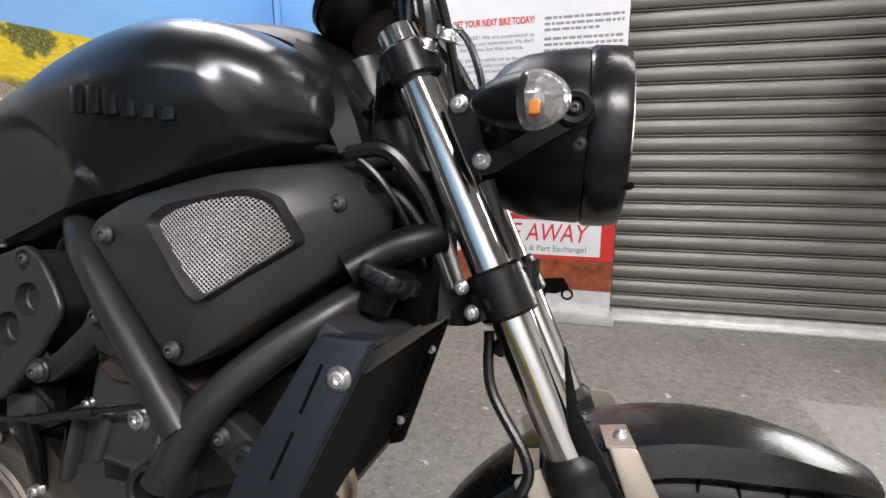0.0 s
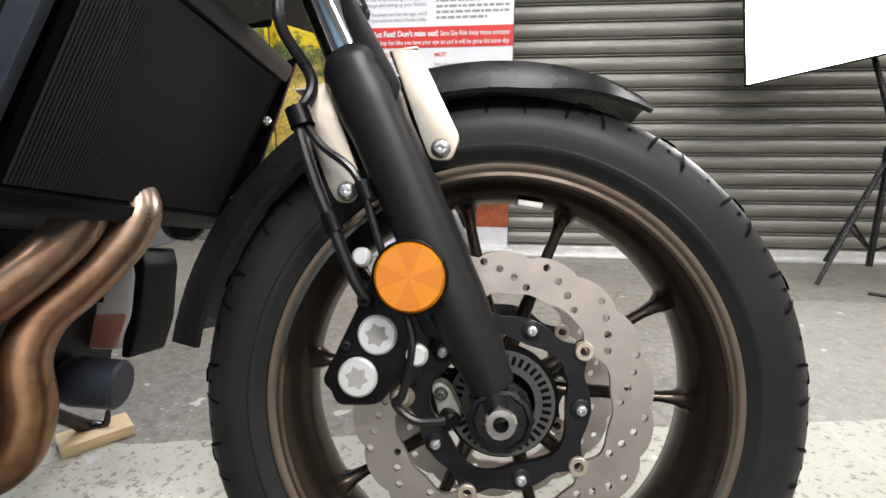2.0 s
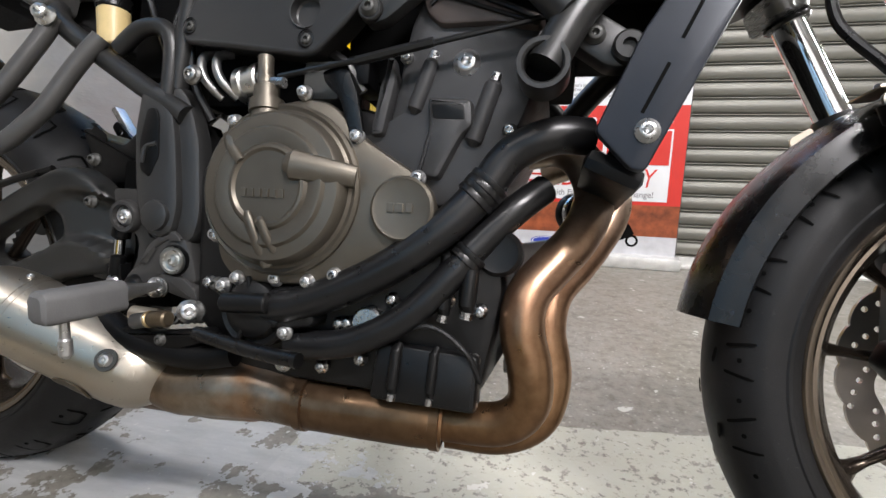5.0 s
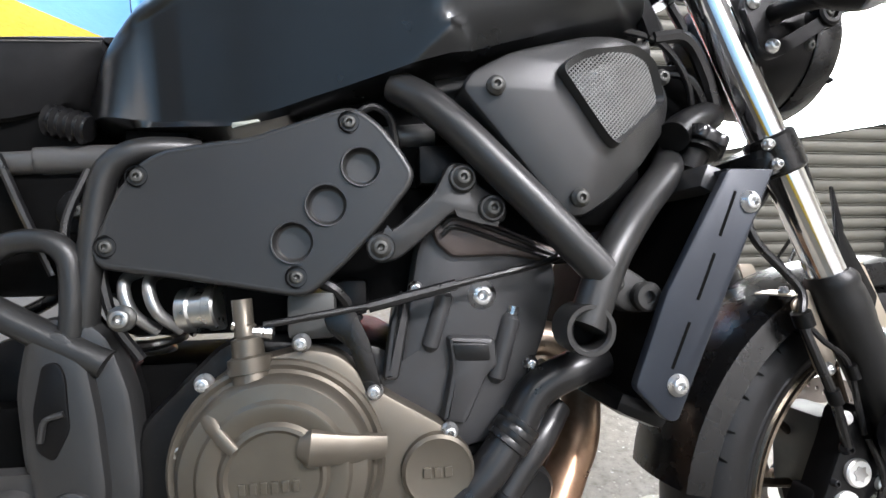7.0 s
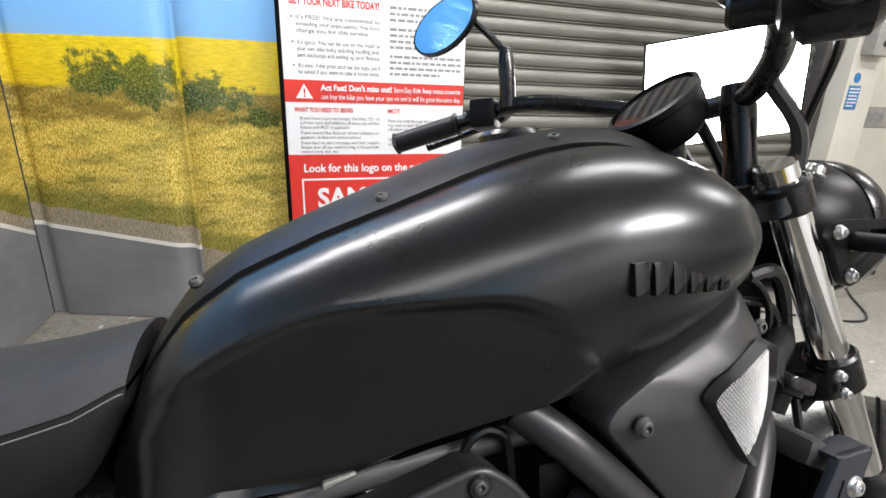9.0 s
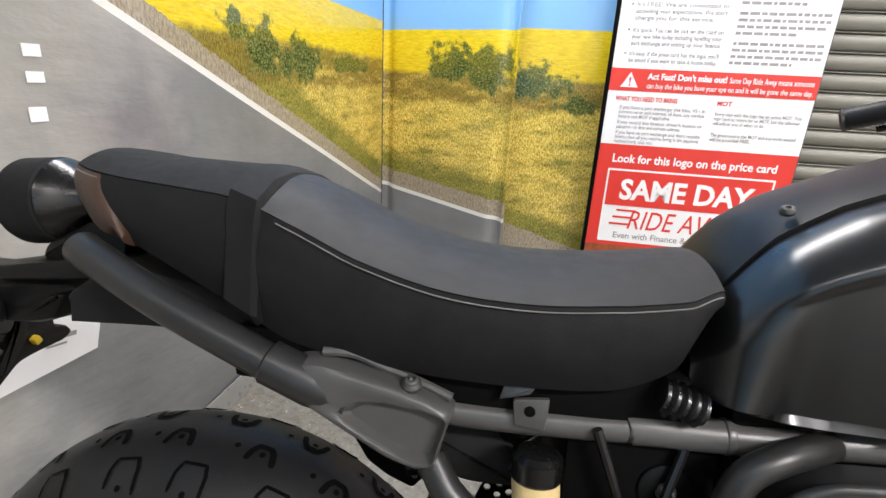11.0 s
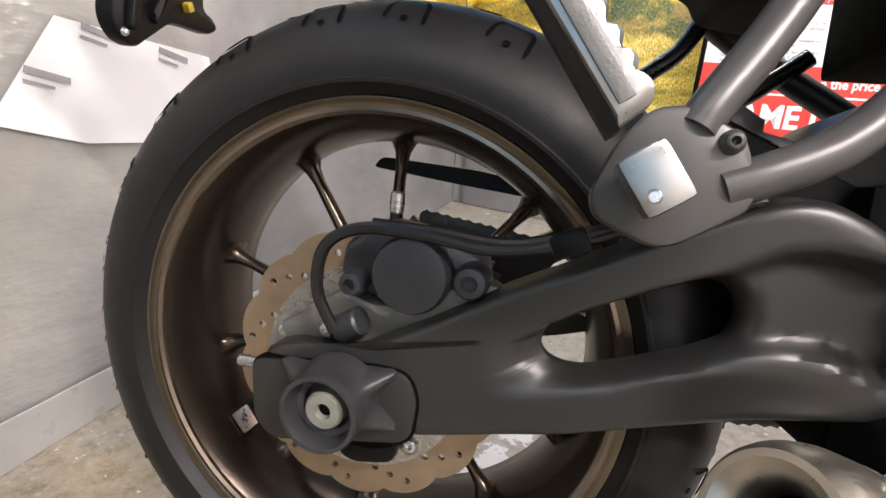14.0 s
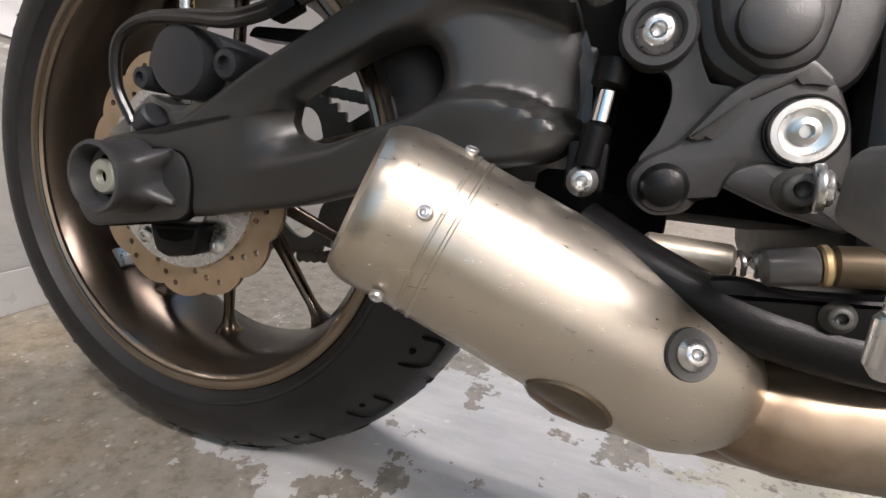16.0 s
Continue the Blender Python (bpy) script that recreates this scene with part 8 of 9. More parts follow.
bolt((0.963, -0.162, 0.602), fm, 0.007, "dark_metal", head=0.006)
# shock linkage seen under the side cover: bright collar and bent spring end
bm = bmesh.new()
lathe(bm, [(0.0, 0.022), (0.02, 0.022), (0.022, 0.02), (0.022, 0.012), (0.0195, 0.01), (0.0195, -0.002), (0.0215, -0.004), (0.0215, -0.014), (0.0, -0.014)], (0.572, -0.1, 0.585), (1, -0.2, 0.1), seg=28)
part("shock_collar", bm, "polished", bike, "bright shock absorber collar")
for x in (0.516, 0.537):
    tube("spring_coil", [(x + 0.004, -0.1, 0.622), (x - 0.004, -0.112, 0.615), (x - 0.002, -0.119, 0.6), (x + 0.006, -0.118, 0.582), (x + 0.02, -0.105, 0.566)], 0.0055, "spring", "bent silver spring coil", 6, seg=12)

# ---- exhaust ----
for run in ([(0.90, -0.03, 0.525), (0.935, -0.03, 0.53), (0.962, -0.032, 0.515), (0.978, -0.036, 0.482), (0.975, -0.05, 0.45), (0.961, -0.07, 0.42), (0.94, -0.086, 0.393), (0.916, -0.106, 0.36), (0.912, -0.115, 0.325), (0.922, -0.113, 0.285), (0.922, -0.105, 0.248), (0.895, -0.097, 0.222), (0.835, -0.09, 0.215)],
            [(0.915, 0.012, 0.51), (0.955, 0.01, 0.522), (0.985, 0.008, 0.508), (1.002, 0.008, 0.479), (0.998, 0.0, 0.45), (0.982, -0.012, 0.42), (0.964, -0.026, 0.393), (0.94, -0.045, 0.36), (0.934, -0.058, 0.32), (0.943, -0.06, 0.27), (0.933, -0.066, 0.226), (0.895, -0.074, 0.205), (0.835, -0.08, 0.205)]):
    bm = bmesh.new()
    sweep(bm, smooth_path(run, 8), 0.0228, 28)
    part("header_pipe", bm, "header", bike, "heat-tinted bronze exhaust header")
bm = bmesh.new()
sweep(bm, smooth_path([(0.83, -0.085, 0.214), (0.80, -0.09, 0.214), (0.70, -0.095, 0.214), (0.665, -0.098, 0.216), (0.63, -0.1, 0.222), (0.57, -0.104, 0.222), (0.515, -0.108, 0.216), (0.478, -0.113, 0.222)], 7), [0.031, 0.0325, 0.03, 0.03, 0.034, 0.036, 0.033, 0.026], 26)
col = part("collector", bm, "header", bike, "brown heat-stained exhaust collector")
for t, r in (((0.825, -0.086, 0.214), 0.034), ((0.672, -0.098, 0.216), 0.033)):
    bm = bmesh.new()
    lathe(bm, [(r - 0.004, -0.006), (r, -0.005), (r, 0.005), (r - 0.004, 0.006)], t, (1, 0.05, 0), seg=30)
    part("pipe_band", bm, "header", col)
# flat chamber under the engine, between collector and silencer
bm = bmesh.new()
rings = []
for x, k, z in ((0.366, 0.35, 0.21), (0.37, 0.6, 0.208), (0.38, 0.82, 0.206), (0.398, 0.96, 0.204), (0.42, 1.0, 0.203), (0.54, 1.0, 0.203), (0.59, 0.95, 0.205), (0.63, 0.78, 0.21), (0.66, 0.55, 0.214)):
    rings.append([Vector((x, -0.045 + 0.054 * k * math.copysign(abs(math.cos(a)) ** 0.7, math.cos(a)), z + 0.037 * k * math.copysign(abs(math.sin(a)) ** 0.7, math.sin(a)))) for a in np.linspace(0, 2 * math.pi, 40, endpoint=False)])
loft(bm, rings)
part("exhaust_chamber", bm, "header", bike, "brown heat-stained exhaust chamber under the engine")
# silencer: a stubby upswept stainless can
A, Bm = Vector((0.452, -0.172, 0.231)), Vector((0.294, -0.2, 0.302))
ax_d = (Bm - A).normalized()


RECESS = (-1.12, -2.4)


def silencer():
    rings = []
    L = (Bm - A).length
    up = Vector((0, 0, 1))
    up = (up - ax_d * up.dot(ax_d)).normalized()
    side = ax_d.cross(up)
    for t, k in ((-0.032, 0.40), (-0.026, 0.58), (-0.014, 0.78), (0.0, 0.9), (0.02, 0.96), (0.05, 0.99), (0.08, 1.0), (0.86 * L, 1.0), (0.863 * L, 1.014), (0.872 * L, 1.014), (0.875 * L, 1.0), (0.905 * L, 1.0), (0.908 * L, 1.014), (0.918 * L, 1.014), (0.921 * L, 1.0), (0.96 * L, 1.0), (1.06 * L, 0.99), (1.13 * L, 0.96), (1.175 * L, 0.9), (1.2 * L, 0.82), (1.2 * L, 0.73), (1.18 * L, 0.63), (1.14 * L, 0.53), (1.09 * L, 0.45), (1.03 * L, 0.4), (0.8 * L, 0.38)):
        c = A + ax_d * t
        turn = Matrix.Rotation(radians(17 * max(0.0, min(1.0, (t / L - 0.9) / 0.25))), 3, up)
        hinge = A + ax_d * (0.95 * L)
        rings.append([hinge + turn @ (c + (up * math.cos(a) * 0.0495 + side * math.sin(a) * 0.0465) * k - hinge) for a in np.linspace(0, 2 * math.pi, 44, endpoint=False)])
    bm = bmesh.new()
    loft(bm, rings, caps=True)
    s = part("silencer", bm, "brushed", bike, "short brushed stainless silencer")
    out_d = Matrix.Rotation(radians(17), 3, up) @ ax_d
    c = hinge + out_d * (0.13 * L)
    bm = bmesh.new()
    lathe(bm, [(0.0155, -0.03), (0.0175, -0.03), (0.0175, 0.006), (0.0165, 0.008), (0.0155, 0.006)], c, out_d, seg=30, closed=True)
    part("outlet_pipe", bm, "engine", s, "dark steel outlet pipe")
    # black disc paints the dark inside of the outlet
    bm = bmesh.new()
    lathe(bm, [(0.0225, -0.006), (0.015, -0.008), (0.0, -0.009)], c, out_d, seg=30)
    part("outlet_shadow", bm, "black", s)
    for x, y, z, d in ((0.317, -0.244, 0.315, (0, -0.9, 0.4)), (0.291, -0.2385, 0.267, (0, -0.75, -0.6)), (0.324, -0.2, 0.3445, (0.3, -0.1, 0.95))):
        bolt((x, y, z), s, 0.0028, "silver", "rivet", towards=d, head=0.0022)
    def skin(t, a, off):
        return A + ax_d * t + up * math.cos(a) * (0.0495 + off) + side * math.sin(a) * (0.0465 + off)

    # recesses painted as raised dark patches that stand in for their shade
    for t0, a0, rt, ra, mt, nm in ((0.026, RECESS[0], 0.011, 0.24, "dark_metal", "mount_recess_shade"), (0.056, RECESS[1], 0.022, 0.33, "dark_brown", "lower_recess_shade")):
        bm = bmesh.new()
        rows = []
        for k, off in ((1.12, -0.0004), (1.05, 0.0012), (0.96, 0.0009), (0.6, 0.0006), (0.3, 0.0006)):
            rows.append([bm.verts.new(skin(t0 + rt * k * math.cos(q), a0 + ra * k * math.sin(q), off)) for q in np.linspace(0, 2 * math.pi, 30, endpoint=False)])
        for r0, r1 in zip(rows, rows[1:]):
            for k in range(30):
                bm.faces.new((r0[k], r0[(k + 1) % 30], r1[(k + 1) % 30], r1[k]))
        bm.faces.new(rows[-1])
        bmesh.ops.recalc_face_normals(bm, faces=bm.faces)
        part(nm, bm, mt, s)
        if nm == "mount_recess_shade":
            q = skin(t0, a0, 0.001)
            bolt(q, s, 0.0058, "silver", "mount_bolt", towards=tuple(skin(t0, a0, 0.1) - q), head=0.004)
    return s


silencer()

# ---- swingarm, rear brake ----
def sunk(x, z):
    """How far the arm's side is sunk between its upper rail and its lower rib."""
    rail = np.interp(x, [0.10, 0.162, 0.2, 0.237, 0.264, 0.287, 0.307, 0.334, 0.38], [0.37, 0.399, 0.417, 0.438, 0.453, 0.465, 0.468, 0.465, 0.452])
    rib = np.interp(x, [0.12, 0.159, 0.197, 0.238, 0.266, 0.296, 0.322, 0.342, 0.38], [0.328, 0.338, 0.349, 0.37, 0.384, 0.392, 0.392, 0.387, 0.37])
    inner = ease((rail - z) / 0.016) * ease((z - rib) / 0.014)
    under = 0.6 * ease((rib - z) / 0.03) * ease((x - 0.05) / 0.1)
    return (0.0085 * ease((x - 0.11) / 0.05) + 0.022 * ease((x - 0.262) / 0.13)) * inner + 0.006 * under


def swingarm():
    for s in (-1, 1):
        out = rounded([(-0.072, 0.33), (-0.05, 0.342), (0.006, 0.343), (0.066, 0.377), (0.123, 0.412), (0.165, 0.434), (0.2, 0.454), (0.222, 0.465), (0.25, 0.478), (0.267, 0.487), (0.289, 0.494), (0.31, 0.493), (0.335, 0.482), (0.36, 0.462), (0.374, 0.43), (0.379, 0.391), (0.373, 0.37), (0.36, 0.358), (0.33, 0.352), (0.29, 0.345), (0.235, 0.327), (0.167, 0.305), (0.07, 0.284), (-0.04, 0.266), (-0.06, 0.262), (-0.074, 0.285)], 0.01)
        slot = rounded([(0.148, 0.370), (0.152, 0.388), (0.18, 0.405), (0.21, 0.42), (0.24, 0.433), (0.258, 0.435), (0.27, 0.426), (0.275, 0.41), (0.27, 0.395), (0.246, 0.381), (0.214, 0.368), (0.181, 0.356), (0.165, 0.356), (0.153, 0.361)], 0.006, 3)
        bm = bmesh.new()
        y0, y1 = s * 0.098, s * 0.13
        N = 170

        def resample(poly, n):
            P = [Vector(p) for p in poly]
            cum = [0]
            for a, b in zip(P, P[1:] + P[:1]):
                cum.append(cum[-1] + (b - a).length)
            out_ = []
            for k in range(n):
                d = cum[-1] * k / n
                i = max(j for j in range(len(P)) if cum[j] <= d)
                f = (d - cum[i]) / max(1e-9, cum[i + 1] - cum[i])
                q = P[i].lerp(P[(i + 1) % len(P)], f)
                out_.append((q.x, q.y))
            return out_

        o = resample(out, N)
        # match the slot's points by direction from its middle
        mx, mz = 0.211, 0.394
        sl = resample(slot, 360)
        ang = [(math.atan2(z - mz, x - mx), (x, z)) for x, z in sl]
        inn = []
        for x, z in o:
            a = math.atan2(z - mz, x - mx)
            inn.append(min(ang, key=lambda q: abs((q[0] - a + math.pi) % (2 * math.pi) - math.pi))[1])
        mids = lambda k: [(a[0] * k + b[0] * (1 - k), a[1] * k + b[1] * (1 - k)) for a, b in zip(o, inn)]
        edge_in = [(1.0, 0.014), (0.992, 0.0105), (0.98, 0.0075), (0.955, 0.0045), (0.92, 0.0022), (0.87, 0.0008)]
        edge_out = [(0.12, 0.0008), (0.08, 0.003), (0.05, 0.006), (0.025, 0.0095), (0.0, 0.014)]
        layers = [(o, y0, 0.0)] + [(mids(k), y1 - s * d, 1.0) for k, d in edge_in + [(0.82 - 0.05 * j, 0.0) for j in range(14)] + edge_out] + [(inn, y0, 0.0)]
        rows = [[bm.verts.new((x, y - s * sunk(x, z) * on, z)) for x, z in pts] for pts, y, on in layers]
        for a, b in zip(rows, rows[1:] + rows[:1]):
            for k in range(N):
                bm.faces.new((a[k], a[(k + 1) % N], b[(k + 1) % N], b[k]))
        bmesh.ops.recalc_face_normals(bm, faces=bm.faces)
        sa = part("swingarm", bm, "frame" if s > 0 else "swingarm", bike, "charcoal cast swingarm with an oval opening")
        if s < 0:
            bm = bmesh.new()
            plate(bm, rounded([(-0.0745, 0.3285), (0.031, 0.3405), (0.0575, 0.3385), (0.0672, 0.317), (0.0642, 0.286), (0.054, 0.2775), (-0.056, 0.2585), (-0.0725, 0.275)], 0.011), -0.124, -0.1312, 0.0006)
            part("plate_gap", bm, "black", sa)
            bm = bmesh.new()
            plate(bm, rounded([(-0.073, 0.327), (0.031, 0.339), (0.056, 0.337), (0.065, 0.317), (0.062, 0.287), (0.053, 0.28), (-0.055, 0.26), (-0.071, 0.276)], 0.01), -0.126, -0.1335, 0.0015)
            part("axle_plate", bm, "swingarm", sa, "charcoal chain adjuster plate")
            # bobbin: a round cup whose skirt runs out into four points
            HX, HZ = 0.003, 0.3125

            def star(a):
                return 0.0325 + 0.019 * sum(math.exp(-((math.degrees((a - radians(q) + math.pi) % (2 * math.pi) - math.pi)) / 10.0) ** 2) for q in (30, -22, 158, 206))

            bm = bmesh.new()
            rings = []
            for y, k, r in ((-0.132, 1.0, 0.0), (-0.137, 0.97, 0.0), (-0.146, 0.45, 0.0305), (-0.152, 0.16, 0.0292), (-0.160, 0.0, 0.0288), (-0.1685, 0.0, 0.0298), (-0.171, 0.0, 0.0288), (-0.1712, 0.0, 0.0258), (-0.168, 0.0, 0.0243), (-0.156, 0.0, 0.023), (-0.155, 0.0, 0.019), (-0.1545, 0.0, 0.0185), (-0.146, 0.0, 0.018)):
                rings.append([Vector((HX + (star(a) * k + (1 - k) * (r or star(a))) * math.cos(a), y, HZ + (star(a) * k + (1 - k) * (r or star(a))) * math.sin(a))) for a in np.linspace(0, 2 * math.pi, 96, endpoint=False)])
            loft(bm, rings)
            sp = part("axle_slider", bm, "bobbin", sa, "black crash bobbin on the axle")
            bm = bmesh.new()
            lathe(bm, [(0.0145, -0.144), (0.0145, -0.162), (0.0128, -0.164), (0.0062, -0.1642), (0.0056, -0.163), (0.0056, -0.15)], (HX + 0.001, 0, HZ), seg=32)
            part("axle_nut", bm, "dull_zinc", sp, "grey steel axle nut")
            # black plug added as the shade at the bottom of the nut's hole
            bm = bmesh.new()
            lathe(bm, [(0.0056, -0.1585), (0.0, -0.1585)], (HX + 0.001, 0, HZ), seg=24)
            part("bore_shadow", bm, "black", sp)
            bm = bmesh.new()
            plate(bm, rounded([(-0.014, 0.268), (-0.006, 0.24), (0.008, 0.235), (0.042, 0.242), (0.049, 0.272)], 0.008), -0.088, -0.108, 0.004)
            tq = part("torque_stop", bm, "plastic", sa, "black cast torque stop under the axle")
            bm = bmesh.new()
            plate(bm, rounded([(-0.003, 0.262), (0.002, 0.253), (0.021, 0.2525), (0.041, 0.258), (0.044, 0.267)], 0.003), -0.107, -0.1088, 0.0004)
            part("stop_slot", bm, "black", tq)
            bm = bmesh.new()
            cyl(bm, (-0.072, -0.112, 0.312), (-0.098, -0.112, 0.312), 0.0055, seg=12)
            part("adjuster_bolt", bm, "steel", sa, "bright chain adjuster bolt")
        else:
            bm = bmesh.new()
            plate(bm, circle(0, 0.315, 0.03, 24), 0.13, 0.14, 0.003)
            part("axle_plate", bm, "satin", sa)
    bm = bmesh.new()
    box(bm, (0.30, -0.1, 0.34), (0.38, 0.1, 0.44), 0.015)
    part("swingarm_bridge", bm, "frame", bike, "charcoal swingarm cross member")
    bm = bmesh.new()
    cyl(bm, (0, -0.13, 0.3135), (0, 0.13, 0.3135), 0.012, seg=16)
    part("rear_axle", bm, "steel", bike)


swingarm()
bm = bmesh.new()
RDC = Vector((0.004, 0, 0.3125))
wave_disc(bm, RDC, -0.082, 0.1185, 0.078, 14, 0.003, 0.0045, [(0.087 + 0.023 * (k % 4) / 3, 2 * math.pi * (k + 0.3) / 48) for k in range(48)], 0.0032)
rd = part("rear_brake_disc", bm, "rdisc", RR, "drilled wavy bronze-tinted rear disc")
bm = bmesh.new()
n = 100
outer = [(RDC.x + 0.09 * math.cos(2 * math.pi * k / n), RDC.z + 0.09 * math.sin(2 * math.pi * k / n)) for k in range(n)]
inner = [(RDC.x + (0.05 + 0.02 * max(0, -math.cos(5 * (2 * math.pi * k / n - radians(-53)))) ** 0.5) * math.cos(2 * math.pi * k / n), RDC.z + (0.05 + 0.02 * max(0, -math.cos(5 * (2 * math.pi * k / n - radians(-53)))) ** 0.5) * math.sin(2 * math.pi * k / n)) for k in range(n)]
ring_plate(bm, outer, inner, -0.076, -0.0885)
part("disc_spider", bm, "steel", rd, "pale steel disc centre")
for k in range(5):
    a = radians(-53 + 72 * k)
    bolt((RDC.x + 0.0775 * math.cos(a), -0.0885, RDC.z + 0.0775 * math.sin(a)), rd, 0.0065, "silver", head=0.003)


def rear_caliper():
    bm = bmesh.new()
    plate(bm, rounded([(-0.008, 0.39), (0.02, 0.382), (0.09, 0.396), (0.105, 0.412), (0.098, 0.428), (0.06, 0.44), (0.02, 0.445), (-0.012, 0.425), (-0.015, 0.40)], 0.01), -0.072, -0.108, 0.008)
    c = part("rear_caliper", bm, "caliper_grey", bike, "dark grey rear brake caliper")
    bm = bmesh.new()
    lathe(bm, [(0.030, -0.1), (0.030, -0.126), (0.0275, -0.131), (0.024, -0.132), (0, -0.1315)], (0.05, 0, 0.411), seg=36)
    part("piston_housing", bm, "caliper_grey", c, "round piston housing")
    for x, z, r in ((0.003, 0.397, 0.0085), (0.094, 0.411, 0.011)):
        bm = bmesh.new()
        lathe(bm, [(r * 1.25, -0.1), (r * 1.2, -0.122), (r, -0.126), (r * 0.55, -0.127), (r * 0.5, -0.122), (0, -0.122)], (x, 0, z), seg=22)
        part("slide_pin", bm, "caliper_grey", c, "slide pin boss")
    bm = bmesh.new()
    plate(bm, rounded([(-0.068, 0.348), (-0.034, 0.37), (-0.013, 0.387), (0.016, 0.378), (0.063, 0.383), (0.107, 0.41), (0.126, 0.398), (0.09, 0.37), (0.036, 0.352), (0.007, 0.336), (-0.061, 0.334)], 0.006), -0.09, -0.106, 0.005, 0.002)
    part("caliper_hanger", bm, "hanger_cast", c, "silver-grey caliper hanger")
    bm = bmesh.new()
    cyl(bm, (-0.008, -0.115, 0.356), (0.012, -0.118, 0.368), 0.012, seg=16, bevel=0.002)
    part("banjo", bm, "caliper_grey", c)
    bolt((-0.02, -0.108, 0.352), c, 0.006, "silver")
    bm = bmesh.new()
    cyl(bm, (0.028, -0.1, 0.452), (0.028, -0.1, 0.468), 0.006, seg=12, bevel=0.001)
    part("bleed_nipple", bm, "steel", c)
    return c


rear_caliper()
tube("rear_brake_hose", [(-0.008, -0.125, 0.358), (-0.022, -0.128, 0.39), (-0.016, -0.13, 0.425), (0.012, -0.13, 0.442), (0.06, -0.132, 0.443), (0.11, -0.135, 0.44), (0.16, -0.135, 0.452), (0.21, -0.13, 0.472), (0.27, -0.12, 0.49)], 0.0048, "hose", "black rear brake hose", 8, seg=10)
tube("rear_sensor_lead", [(0.02, -0.128, 0.447), (0.07, -0.132, 0.447), (0.12, -0.137, 0.446), (0.17, -0.136, 0.46), (0.25, -0.125, 0.485)], 0.0035, "hose", "thin rear sensor lead", 8, seg=8)
bm = bmesh.new()
box(bm, (-0.012, -0.008, -0.008), (0.012, 0.008, 0.008), 0.003, Matrix.Translation((0.158, -0.135, 0.451)) @ Matrix.Rotation(radians(-25), 4, "Y"))
part("hose_guide", bm, "plastic", bike, "black hose guide clip")

# chain, sprocket and guard on the far side
bm = bmesh.new()
n = 86
ring_plate(bm, [(RC.x + (0.112 if k % 2 else 0.104) * math.cos(2 * math.pi * k / n), RC.z + (0.112 if k % 2 else 0.104) * math.sin(2 * math.pi * k / n)) for k in range(n)],
           [(RC.x + (0.075 + 0.012 * math.cos(10 * math.pi * k / n)) * math.cos(2 * math.pi * k / n), RC.z + (0.075 + 0.012 * math.cos(10 * math.pi * k / n)) * math.sin(2 * math.pi * k / n)) for k in range(n)], 0.088, 0.094)
part("sprocket", bm, "dark_metal", RR, "toothed steel rear sprocket")


def chain():
    top = [(0.0 + 0.52 * t, 0.091, 0.426 - 0.065 * t + 0.0) for t in np.linspace(0, 1, 41)]
    low = [(0.02 + 0.5 * t, 0.091, 0.206 + 0.065 * t) for t in np.linspace(0, 1, 40)]
    for run in (top, low):
        bm = bmesh.new()
        for k, (a, b) in enumerate(zip(run, run[1:])):
            a, b = Vector(a), Vector(b)
            w = 0.008 if k % 2 else 0.006
            for y in (-w, w):
                o = Vector((0, y, 0))
                d = (b - a) * 0.25
                sweep(bm, [a - d + o, a + o, (a + b) / 2 + o, b + o, b + d + o], [0.004, 0.0078, 0.0055, 0.0078, 0.004], 8, up=(0, 1, 0), flat=0.18)
        tagged(part("drive_chain", bm, "dark_metal", bike, "dark steel drive chain run"), kind="stuff")


chain()
bm = bmesh.new()
plate(bm, rounded([(-0.06, 0.478), (-0.05, 0.49), (0.06, 0.485), (0.3, 0.455), (0.34, 0.44), (0.33, 0.425), (0.2, 0.455), (0.04, 0.468)], 0.006), 0.075, 0.105, 0.003)
part("chain_guard", bm, "plastic", bike, "black chain guard")

# ---- passenger hanger, pegs, heel plate, pedals ----
tube("hanger_arm", [(0.30, -0.13, 0.663), (0.291, -0.137, 0.636), (0.28, -0.146, 0.606), (0.265, -0.155, 0.573), (0.248, -0.163, 0.543), (0.229, -0.171, 0.513), (0.222, -0.173, 0.50)], 0.0112, "hanger", "grey passenger footrest hanger tube")
tube("hanger_arm", [(0.238, -0.172, 0.472), (0.256, -0.171, 0.48), (0.287, -0.166, 0.496), (0.311, -0.161, 0.518), (0.328, -0.155, 0.54), (0.34, -0.148, 0.567), (0.355, -0.14, 0.6), (0.375, -0.13, 0.635)], 0.0112, "hanger", "grey passenger footrest hanger tube")
bm = bmesh.new()
plate(bm, rounded([(0.2, 0.509), (0.218, 0.512), (0.236, 0.503), (0.245, 0.498), (0.25, 0.485), (0.254, 0.471), (0.25, 0.461), (0.22, 0.441), (0.209, 0.439), (0.193, 0.445), (0.179, 0.451), (0.175, 0.463), (0.185, 0.49)], 0.007), -0.167, -0.18, 0.0035)
hp = part("hanger_plate", bm, "hanger", bike, "grey passenger footrest plate")
bolt((0.238, -0.18, 0.4945), hp, 0.0045, "dark_metal")
bolt((0.30, -0.142, 0.66), hp, 0.010, "polished", "hanger_bolt", towards=(0.2, -0.95, 0.2), head=0.014)
turn = Matrix.Translation((0.199, -0.204, 0.472)) @ Matrix.Rotation(radians(-36), 4, "Y") @ Matrix.Scale(0.72, 4)
bm = bmesh.new()
box(bm, (-0.016, -0.012, -0.024), (0.018, 0.014, 0.018), 0.006, turn)
pk = part("footrest_knuckle", bm, "cast_alu", hp, "polished footrest knuckle")
bm = bmesh.new()
